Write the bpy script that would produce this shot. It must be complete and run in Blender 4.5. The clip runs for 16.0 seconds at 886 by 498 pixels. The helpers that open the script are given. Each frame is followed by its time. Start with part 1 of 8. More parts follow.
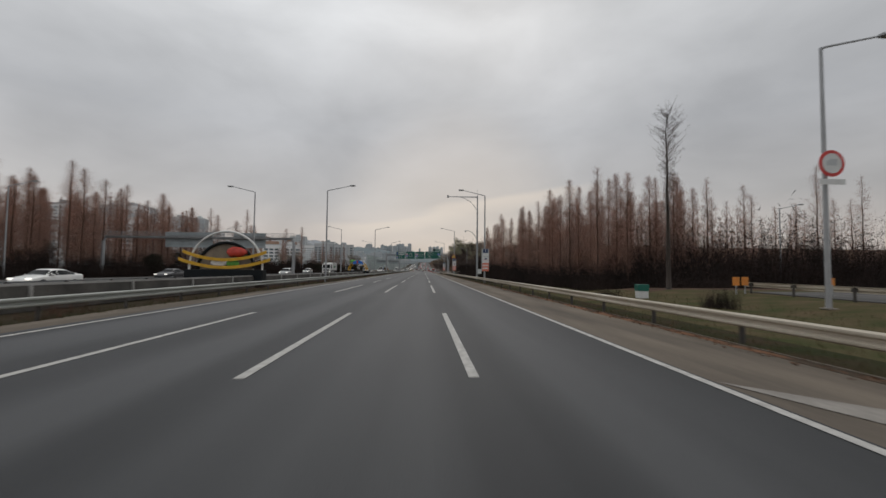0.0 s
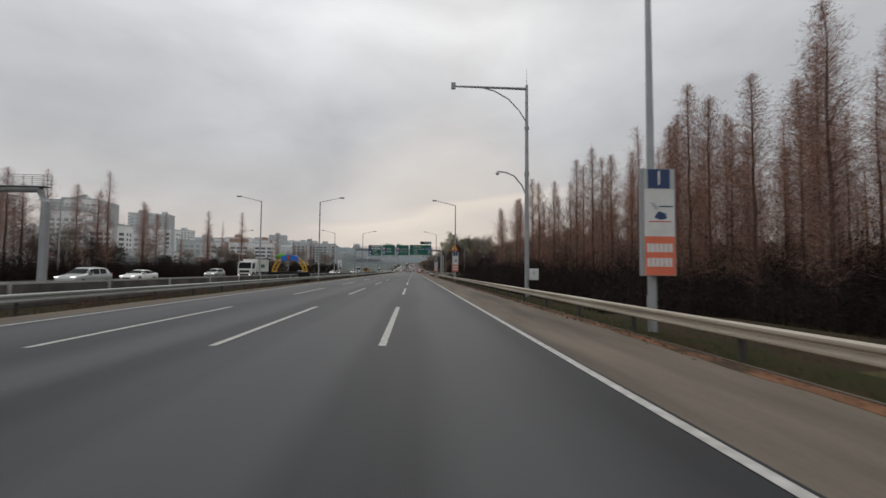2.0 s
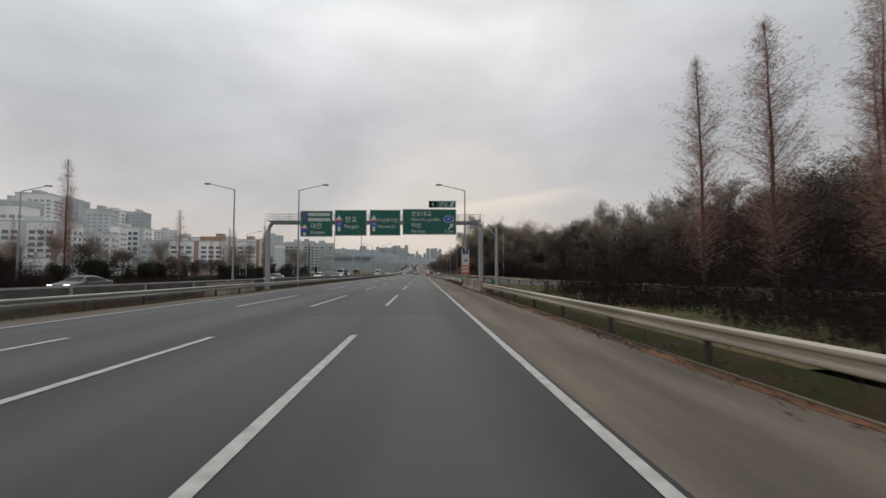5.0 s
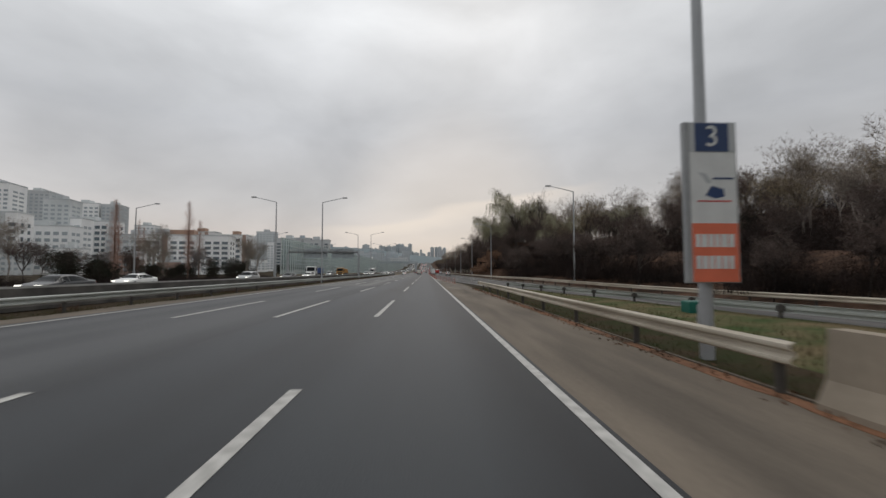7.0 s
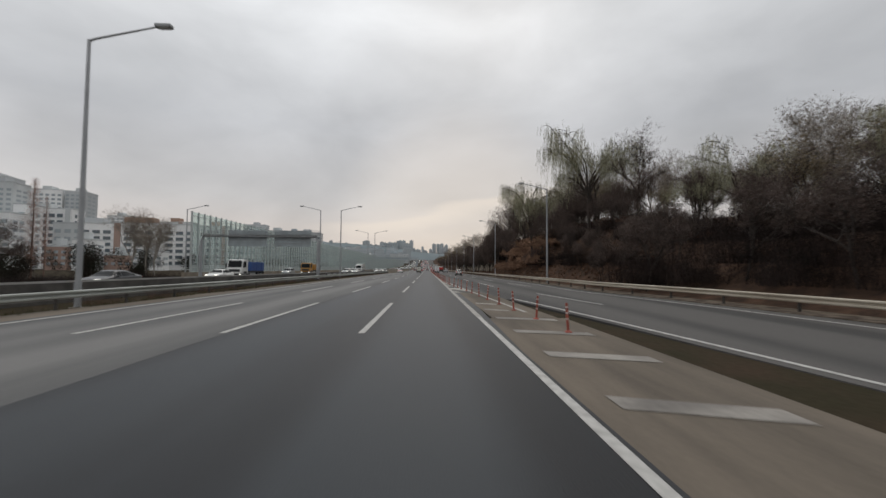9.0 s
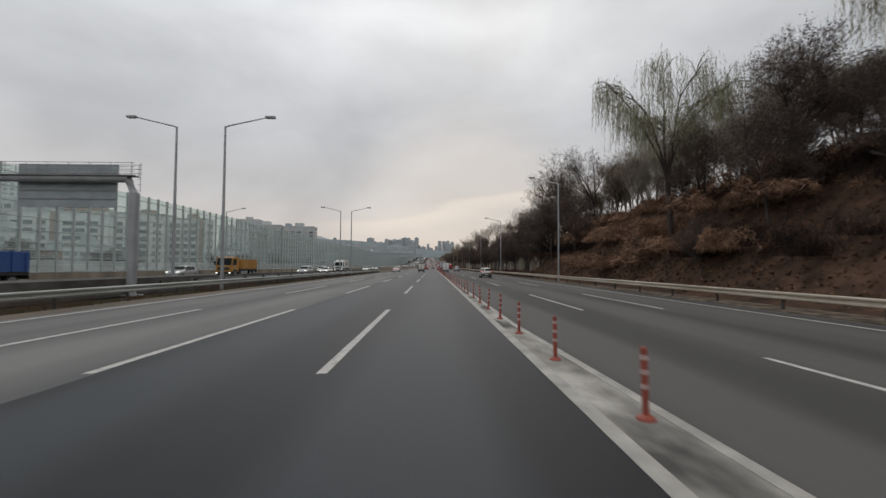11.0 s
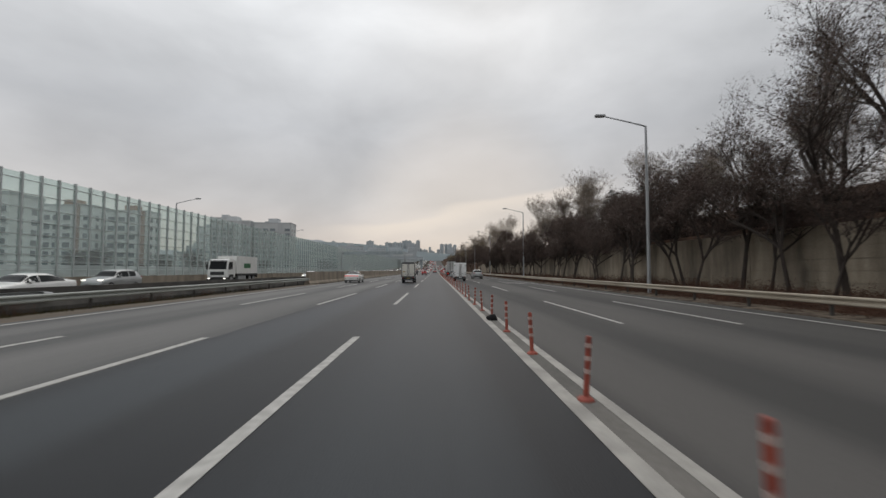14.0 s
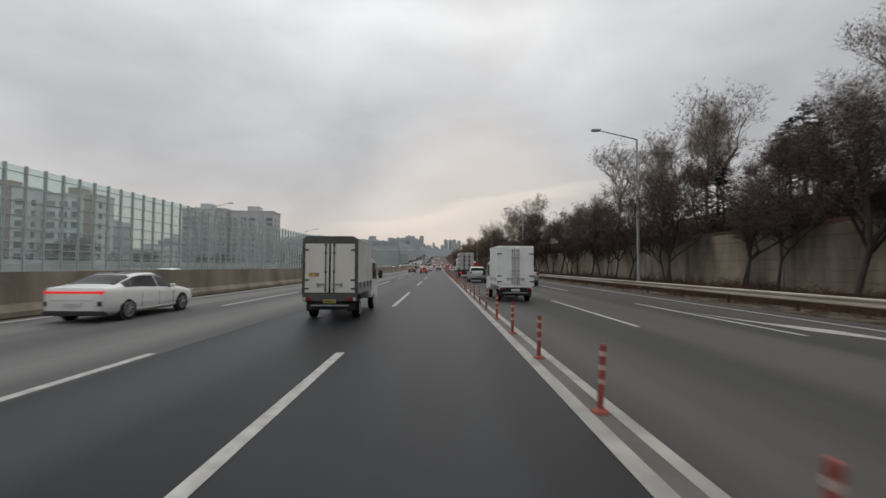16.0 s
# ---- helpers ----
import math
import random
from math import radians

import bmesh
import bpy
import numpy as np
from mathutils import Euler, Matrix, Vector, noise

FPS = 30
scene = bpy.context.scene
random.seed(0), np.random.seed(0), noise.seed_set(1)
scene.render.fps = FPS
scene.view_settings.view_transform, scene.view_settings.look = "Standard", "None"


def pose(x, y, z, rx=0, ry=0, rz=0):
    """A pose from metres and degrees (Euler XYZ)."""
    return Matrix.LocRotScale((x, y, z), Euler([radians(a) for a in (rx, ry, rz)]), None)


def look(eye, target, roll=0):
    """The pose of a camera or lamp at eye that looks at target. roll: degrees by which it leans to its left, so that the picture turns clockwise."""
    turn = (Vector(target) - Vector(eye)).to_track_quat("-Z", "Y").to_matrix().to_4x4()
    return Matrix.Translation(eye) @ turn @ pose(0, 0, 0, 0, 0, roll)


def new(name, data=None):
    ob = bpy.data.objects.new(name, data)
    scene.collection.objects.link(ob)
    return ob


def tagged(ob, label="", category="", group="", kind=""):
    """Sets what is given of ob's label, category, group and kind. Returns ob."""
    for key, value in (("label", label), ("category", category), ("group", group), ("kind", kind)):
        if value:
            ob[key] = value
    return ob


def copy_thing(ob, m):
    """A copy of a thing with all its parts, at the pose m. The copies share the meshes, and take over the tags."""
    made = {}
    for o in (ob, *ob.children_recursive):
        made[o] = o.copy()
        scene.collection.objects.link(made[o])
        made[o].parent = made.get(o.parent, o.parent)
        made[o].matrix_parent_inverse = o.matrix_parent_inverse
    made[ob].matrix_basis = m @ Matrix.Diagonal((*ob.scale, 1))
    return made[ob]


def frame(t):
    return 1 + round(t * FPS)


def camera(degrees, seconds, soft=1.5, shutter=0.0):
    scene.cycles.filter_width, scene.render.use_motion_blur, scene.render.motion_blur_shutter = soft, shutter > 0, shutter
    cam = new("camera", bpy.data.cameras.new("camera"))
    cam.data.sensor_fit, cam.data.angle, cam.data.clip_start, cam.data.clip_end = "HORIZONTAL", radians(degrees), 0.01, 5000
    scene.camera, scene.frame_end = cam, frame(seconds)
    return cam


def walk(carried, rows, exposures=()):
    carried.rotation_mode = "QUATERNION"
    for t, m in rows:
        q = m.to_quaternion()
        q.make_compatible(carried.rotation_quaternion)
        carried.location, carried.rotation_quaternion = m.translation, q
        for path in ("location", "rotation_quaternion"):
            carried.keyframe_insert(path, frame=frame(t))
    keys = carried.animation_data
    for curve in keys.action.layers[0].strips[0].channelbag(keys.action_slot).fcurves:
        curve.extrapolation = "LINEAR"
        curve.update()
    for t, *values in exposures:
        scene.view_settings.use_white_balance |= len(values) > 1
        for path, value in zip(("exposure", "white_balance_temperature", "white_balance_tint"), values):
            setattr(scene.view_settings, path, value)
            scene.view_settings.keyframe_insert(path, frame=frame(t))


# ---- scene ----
cam = camera(91.3, 16.0, soft=1.5, shutter=0.15)
# seconds, x, y, z, pitch, roll, yaw
PATH = [
    (0.0, -4.42, -3.76, 1.70, 2.73, 0.60, -2.57),
    (0.5, -4.13, 8.34, 1.70, 2.93, 0.84, -2.90),
    (1.0, -3.79, 19.61, 1.70, 2.78, 1.01, -3.27),
    (1.5, -3.39, 30.84, 1.67, 2.83, 0.65, -3.64),
    (2.0, -2.94, 42.58, 1.65, 2.86, 0.48, -3.96),
    (2.5, -2.47, 54.12, 1.67, 2.97, 0.05, -3.97),
    (3.0, -2.20, 65.77, 1.67, 3.03, 0.13, -4.15),
    (3.5, -2.03, 77.66, 1.67, 3.01, -0.10, -3.71),
    (4.0, -1.95, 88.76, 1.62, 3.20, -0.20, -3.26),
    (6.5, -1.79, 144.76, 1.67, 2.82, -0.08, -2.46),
    (7.0, -1.80, 156.16, 1.64, 2.96, -0.08, -2.27),
    (7.5, -1.78, 167.18, 1.63, 2.90, -0.05, -2.11),
    (8.0, -1.86, 178.02, 1.67, 2.77, 0.14, -2.30),
    (10.5, -1.87, 234.76, 1.72, 2.40, 0.50, -1.44),
    (11.0, -1.86, 245.33, 1.69, 2.30, 0.23, -1.32),
    (11.5, -1.88, 256.56, 1.67, 2.36, 0.34, -1.01),
    (12.0, -1.80, 268.30, 1.64, 2.52, 0.18, -0.81),
    (12.5, -1.80, 279.38, 1.66, 2.55, 0.17, -0.84),
    (13.0, -1.76, 290.18, 1.66, 2.63, 0.20, -0.90),
    (13.5, -1.72, 300.80, 1.64, 2.70, 0.10, -1.00),
    (14.0, -1.68, 311.50, 1.62, 2.80, -0.02, -1.05),
    (14.5, -1.64, 322.00, 1.58, 2.78, -0.10, -0.85),
    (15.0, -1.62, 332.58, 1.58, 2.79, -0.10, -0.77),
    (15.5, -1.64, 343.10, 1.61, 2.66, 0.07, -0.59),
    (16.0, -1.70, 353.79, 1.70, 2.30, 0.24, -0.55),
]
walk(cam, [(t, pose(x, y, z, 90 + pitch, -roll, yaw)) for t, x, y, z, pitch, roll, yaw in PATH], exposures=((0, -0.2), (1, -0.13), (2, -0.04), (4, 0.0), (16, 0.0)))

# ---- world and sun: a thick winter overcast, paler and warmer low over the road ahead ----
world = bpy.data.worlds.new("overcast")
scene.world = world
world.use_nodes = True
wn, wl = world.node_tree.nodes, world.node_tree.links
wn.clear()


def wnode(kind, **values):
    n = wn.new(kind)
    for key, value in values.items():
        n.inputs[key].default_value = value
    return n


out = wn.new("ShaderNodeOutputWorld")
bg = wnode("ShaderNodeBackground", Strength=1.0)
sky = wn.new("ShaderNodeTexSky")
sky.sky_type, sky.sun_disc, sky.sun_elevation, sky.sun_rotation = "NISHITA", False, radians(35), radians(8)
sky_bg = wnode("ShaderNodeBackground", Strength=0.006)
wl.new(sky.outputs["Color"], sky_bg.inputs["Color"])
coord = wn.new("ShaderNodeTexCoord")
split = wn.new("ShaderNodeSeparateXYZ")
wl.new(coord.outputs["Generated"], split.inputs["Vector"])
up = wn.new("ShaderNodeValToRGB")
up.color_ramp.elements[0].position, up.color_ramp.elements[0].color = 0.0, (0.535, 0.47, 0.445, 1)
up.color_ramp.elements[1].position, up.color_ramp.elements[1].color = 1.0, (0.65, 0.665, 0.68, 1)
for p, c in ((0.06, (0.54, 0.485, 0.455, 1)), (0.15, (0.465, 0.45, 0.443, 1)), (0.30, (0.485, 0.49, 0.502, 1)), (0.50, (0.68, 0.69, 0.70, 1))):
    e = up.color_ramp.elements.new(p)
    e.color = c
wl.new(split.outputs["Z"], up.inputs["Fac"])
flat = wn.new("ShaderNodeMapping")
flat.inputs["Scale"].default_value = (1.3, 1.0, 2.6)
flat.inputs["Rotation"].default_value = (0.1, 0.22, 0.3)
wl.new(coord.outputs["Generated"], flat.inputs["Vector"])
cloud = wnode("ShaderNodeTexNoise", Scale=2.1, Detail=7.0, Roughness=0.5, Distortion=0.25)
wl.new(flat.outputs["Vector"], cloud.inputs["Vector"])
bands = wn.new("ShaderNodeMapRange")
bands.inputs["From Min"].default_value, bands.inputs["From Max"].default_value = 0.30, 0.70
bands.inputs["To Min"].default_value, bands.inputs["To Max"].default_value = 0.84, 1.20
wl.new(cloud.outputs["Fac"], bands.inputs["Value"])
mul = wn.new("ShaderNodeVectorMath")
mul.operation = "MULTIPLY"
wl.new(up.outputs["Color"], mul.inputs[0])
side_slope = wn.new("ShaderNodeMapRange")
side_slope.inputs["From Min"].default_value, side_slope.inputs["From Max"].default_value = -0.8, 0.8
side_slope.inputs["To Min"].default_value, side_slope.inputs["To Max"].default_value = 1.12, 0.94
wl.new(split.outputs["X"], side_slope.inputs["Value"])
cover = wn.new("ShaderNodeMath")
cover.operation = "MULTIPLY"
wl.new(bands.outputs["Result"], cover.inputs[0])
wl.new(side_slope.outputs["Result"], cover.inputs[1])
wl.new(cover.outputs["Value"], mul.inputs[1])
ahead = wn.new("ShaderNodeVectorMath")
ahead.operation = "DOT_PRODUCT"
ahead.inputs[1].default_value = Vector((0.07, 1.0, 0.10)).normalized()
wl.new(coord.outputs["Generated"], ahead.inputs[0])
near = wn.new("ShaderNodeMapRange")
near.interpolation_type = "SMOOTHSTEP"
near.inputs["From Min"].default_value, near.inputs["From Max"].default_value = 0.955, 1.0
near.inputs["To Max"].default_value = 0.34
wl.new(ahead.outputs["Value"], near.inputs["Value"])
warm = wn.new("ShaderNodeMix")
warm.data_type = "RGBA"
warm.inputs[7].default_value = (0.80, 0.69, 0.58, 1)
wl.new(near.outputs["Result"], warm.inputs[0])
wl.new(mul.outputs["Vector"], warm.inputs[6])
# a long pale gap in the cloud, slanting up to the right over the road
gap_dir = wn.new("ShaderNodeVectorMath")
gap_dir.operation = "DOT_PRODUCT"
gap_dir.inputs[1].default_value = Vector((-0.17, -0.135, 1.0)).normalized()
wl.new(coord.outputs["Generated"], gap_dir.inputs[0])
rough_edge = wn.new("ShaderNodeMath")
rough_edge.operation = "MULTIPLY_ADD"
rough_edge.inputs[1].default_value, rough_edge.inputs[2].default_value = 0.10, -0.05
wl.new(cloud.outputs["Fac"], rough_edge.inputs[0])
gap_line = wn.new("ShaderNodeMath")
gap_line.operation = "ADD"
wl.new(gap_dir.outputs["Value"], gap_line.inputs[0])
wl.new(rough_edge.outputs["Value"], gap_line.inputs[1])
gap_fall = wn.new("ShaderNodeValToRGB")
gap_fall.color_ramp.interpolation = "EASE"
gap_fall.color_ramp.elements[0].position, gap_fall.color_ramp.elements[0].color = 0.455, (0, 0, 0, 1)
gap_fall.color_ramp.elements[1].position, gap_fall.color_ramp.elements[1].color = 0.515, (0, 0, 0, 1)
e = gap_fall.color_ramp.elements.new(0.50)
e.color = (1, 1, 1, 1)
gap_shift = wn.new("ShaderNodeMath")
gap_shift.operation = "ADD"
gap_shift.inputs[1].default_value = 0.5
wl.new(gap_line.outputs["Value"], gap_shift.inputs[0])
wl.new(gap_shift.outputs["Value"], gap_fall.inputs["Fac"])
gap_near = wn.new("ShaderNodeMapRange")
gap_near.interpolation_type = "SMOOTHSTEP"
gap_near.inputs["From Min"].default_value, gap_near.inputs["From Max"].default_value = 0.93, 0.99
gap_near.inputs["To Max"].default_value = 0.55
wl.new(ahead.outputs["Value"], gap_near.inputs["Value"])
gap_amount = wn.new("ShaderNodeMath")
gap_amount.operation = "MULTIPLY"
wl.new(gap_fall.outputs["Color"], gap_amount.inputs[0])
wl.new(gap_near.outputs["Result"], gap_amount.inputs[1])
pale_gap = wn.new("ShaderNodeMix")
pale_gap.data_type = "RGBA"
pale_gap.inputs[7].default_value = (0.80, 0.70, 0.60, 1)
wl.new(gap_amount.outputs["Value"], pale_gap.inputs[0])
wl.new(warm.outputs[2], pale_gap.inputs[6])
wl.new(pale_gap.outputs[2], bg.inputs["Color"])
both = wn.new("ShaderNodeAddShader")
wl.new(bg.outputs["Background"], both.inputs[0])
wl.new(sky_bg.outputs["Background"], both.inputs[1])
wl.new(both.outputs["Shader"], out.inputs["Surface"])

sun = new("sun", bpy.data.lights.new("sun", "SUN"))
sun.data.energy, sun.data.angle, sun.data.color = 0.5, radians(40), (1.0, 0.94, 0.88)
sun.matrix_world = look((0, 0, 50), (-8, -50, -30))

# ---- materials ----


def material(name, color, rough=0.8, metal=0.0, spread=0.15, scale=3.0, fine=0.0, bump=0.0, stretch=(1, 1, 1), second=None, emit=0.0, sharp=0.18, island=False, spec=0.5, coat=0.0):
    """A surface with wide stains and fine grain, and a second colour for the stains if given."""
    m = bpy.data.materials.new(name)
    m.use_nodes = True
    nt = m.node_tree
    b = nt.nodes["Principled BSDF"]
    b.inputs["Roughness"].default_value, b.inputs["Metallic"].default_value = rough, metal
    b.inputs["Specular IOR Level"].default_value = spec
    b.inputs["Coat Weight"].default_value = coat
    dark = second or tuple(c * (1 - spread) for c in color)
    lite = color if second else tuple(min(1, c * (1 + spread)) for c in color)
    geo = nt.nodes.new("ShaderNodeNewGeometry")
    mp = nt.nodes.new("ShaderNodeMapping")
    mp.inputs["Scale"].default_value = stretch
    nt.links.new(geo.outputs["Position"], mp.inputs["Vector"])
    n1 = nt.nodes.new("ShaderNodeTexNoise")
    n1.inputs["Scale"].default_value, n1.inputs["Detail"].default_value = scale, 5.0
    nt.links.new(mp.outputs["Vector"], n1.inputs["Vector"])
    ramp = nt.nodes.new("ShaderNodeValToRGB")
    ramp.color_ramp.elements[0].position, ramp.color_ramp.elements[0].color = 0.5 - sharp, (*dark, 1)
    ramp.color_ramp.elements[1].position, ramp.color_ramp.elements[1].color = 0.5 + sharp, (*lite, 1)
    nt.links.new(n1.outputs["Fac"], ramp.inputs["Fac"])
    col = ramp.outputs["Color"]
    if fine or bump:
        n2 = nt.nodes.new("ShaderNodeTexNoise")
        n2.inputs["Scale"].default_value, n2.inputs["Detail"].default_value = scale * 14, 4.0
        nt.links.new(geo.outputs["Position"], n2.inputs["Vector"])
        if fine:
            mr = nt.nodes.new("ShaderNodeMapRange")
            mr.inputs["To Min"].default_value, mr.inputs["To Max"].default_value = 1 - fine, 1 + fine
            nt.links.new(n2.outputs["Fac"], mr.inputs["Value"])
            vm = nt.nodes.new("ShaderNodeVectorMath")
            vm.operation = "MULTIPLY"
            nt.links.new(col, vm.inputs[0])
            nt.links.new(mr.outputs["Result"], vm.inputs[1])
            col = vm.outputs["Vector"]
        if bump:
            bp = nt.nodes.new("ShaderNodeBump")
            bp.inputs["Strength"].default_value, bp.inputs["Distance"].default_value = bump, 0.02
            nt.links.new(n2.outputs["Fac"], bp.inputs["Height"])
            nt.links.new(bp.outputs["Normal"], b.inputs["Normal"])
    if island:
        mr = nt.nodes.new("ShaderNodeMapRange")
        mr.inputs["To Min"].default_value, mr.inputs["To Max"].default_value = 0.6, 1.4
        nt.links.new(geo.outputs["Random Per Island"], mr.inputs["Value"])
        vm = nt.nodes.new("ShaderNodeVectorMath")
        vm.operation = "MULTIPLY"
        nt.links.new(col, vm.inputs[0])
        nt.links.new(mr.outputs["Result"], vm.inputs[1])
        col = vm.outputs["Vector"]
    nt.links.new(col, b.inputs["Base Color"])
    if emit:
        b.inputs["Emission Color"].default_value, b.inputs["Emission Strength"].default_value = (*color, 1), emit
    return m


def road_surface(name, worn, dark, rough, spec=0.35, lanes=0.17):
    """Asphalt: long wheel tracks and drips, cloudy stains, small patches and a coarse grain."""
    m = bpy.data.materials.new(name)
    m.use_nodes = True
    nt = m.node_tree
    b = nt.nodes["Principled BSDF"]
    b.inputs["Roughness"].default_value = rough
    b.inputs["Specular IOR Level"].default_value = spec
    geo = nt.nodes.new("ShaderNodeNewGeometry")

    def field(scale, stretch, detail=4.0):
        mp = nt.nodes.new("ShaderNodeMapping")
        mp.inputs["Scale"].default_value = stretch
        nt.links.new(geo.outputs["Position"], mp.inputs["Vector"])
        n = nt.nodes.new("ShaderNodeTexNoise")
        n.inputs["Scale"].default_value, n.inputs["Detail"].default_value = scale, detail
        nt.links.new(mp.outputs["Vector"], n.inputs["Vector"])
        return n.outputs["Fac"]

    def math_node(op, a, b2):
        n = nt.nodes.new("ShaderNodeMath")
        n.operation = op
        for k, v in enumerate((a, b2)):
            if isinstance(v, (int, float)):
                n.inputs[k].default_value = v
            else:
                nt.links.new(v, n.inputs[k])
        return n.outputs["Value"]

    tracks = field(0.55, (1.0, 0.006, 1), 1.0)
    streak = field(4.0, (1.0, 0.010, 1), 2.0)
    stain = field(0.30, (1.0, 0.22, 1), 5.0)
    mixv = math_node("ADD", math_node("ADD", math_node("MULTIPLY", tracks, 0.62), math_node("MULTIPLY", streak, 0.07)), math_node("MULTIPLY", stain, 0.31))
    # traffic polishes the middle of each lane and leaves the ground beside the lines darker
    axis = nt.nodes.new("ShaderNodeSeparateXYZ")
    nt.links.new(geo.outputs["Position"], axis.inputs["Vector"])
    sway = math_node("MULTIPLY", math_node("SUBTRACT", field(0.02, (1, 1, 1), 2.0), 0.5), 1.6)
    beat = math_node("COSINE", math_node("MULTIPLY", math_node("ADD", math_node("ADD", axis.outputs["X"], sway), 2.05), 2 * math.pi / 3.6), 0.0)
    mixv = math_node("ADD", mixv, math_node("MULTIPLY", beat, math_node("MULTIPLY", field(0.05, (1, 0.6, 1), 2.0), lanes)))
    ramp = nt.nodes.new("ShaderNodeValToRGB")
    ramp.color_ramp.elements[0].position, ramp.color_ramp.elements[0].color = 0.40, (*dark, 1)
    ramp.color_ramp.elements[1].position, ramp.color_ramp.elements[1].color = 0.60, (*worn, 1)
    nt.links.new(mixv, ramp.inputs["Fac"])
    grain = field(45.0, (1, 1, 1), 3.0)
    speck = nt.nodes.new("ShaderNodeMapRange")
    speck.inputs["To Min"].default_value, speck.inputs["To Max"].default_value = 0.65, 1.35
    nt.links.new(grain, speck.inputs["Value"])
    vm = nt.nodes.new("ShaderNodeVectorMath")
    vm.operation = "MULTIPLY"
    nt.links.new(ramp.outputs["Color"], vm.inputs[0])
    nt.links.new(speck.outputs["Result"], vm.inputs[1])
    nt.links.new(vm.outputs["Vector"], b.inputs["Base Color"])
    bp = nt.nodes.new("ShaderNodeBump")
    bp.inputs["Strength"].default_value, bp.inputs["Distance"].default_value = 0.25, 0.02
    nt.links.new(grain, bp.inputs["Height"])
    nt.links.new(bp.outputs["Normal"], b.inputs["Normal"])
    return m


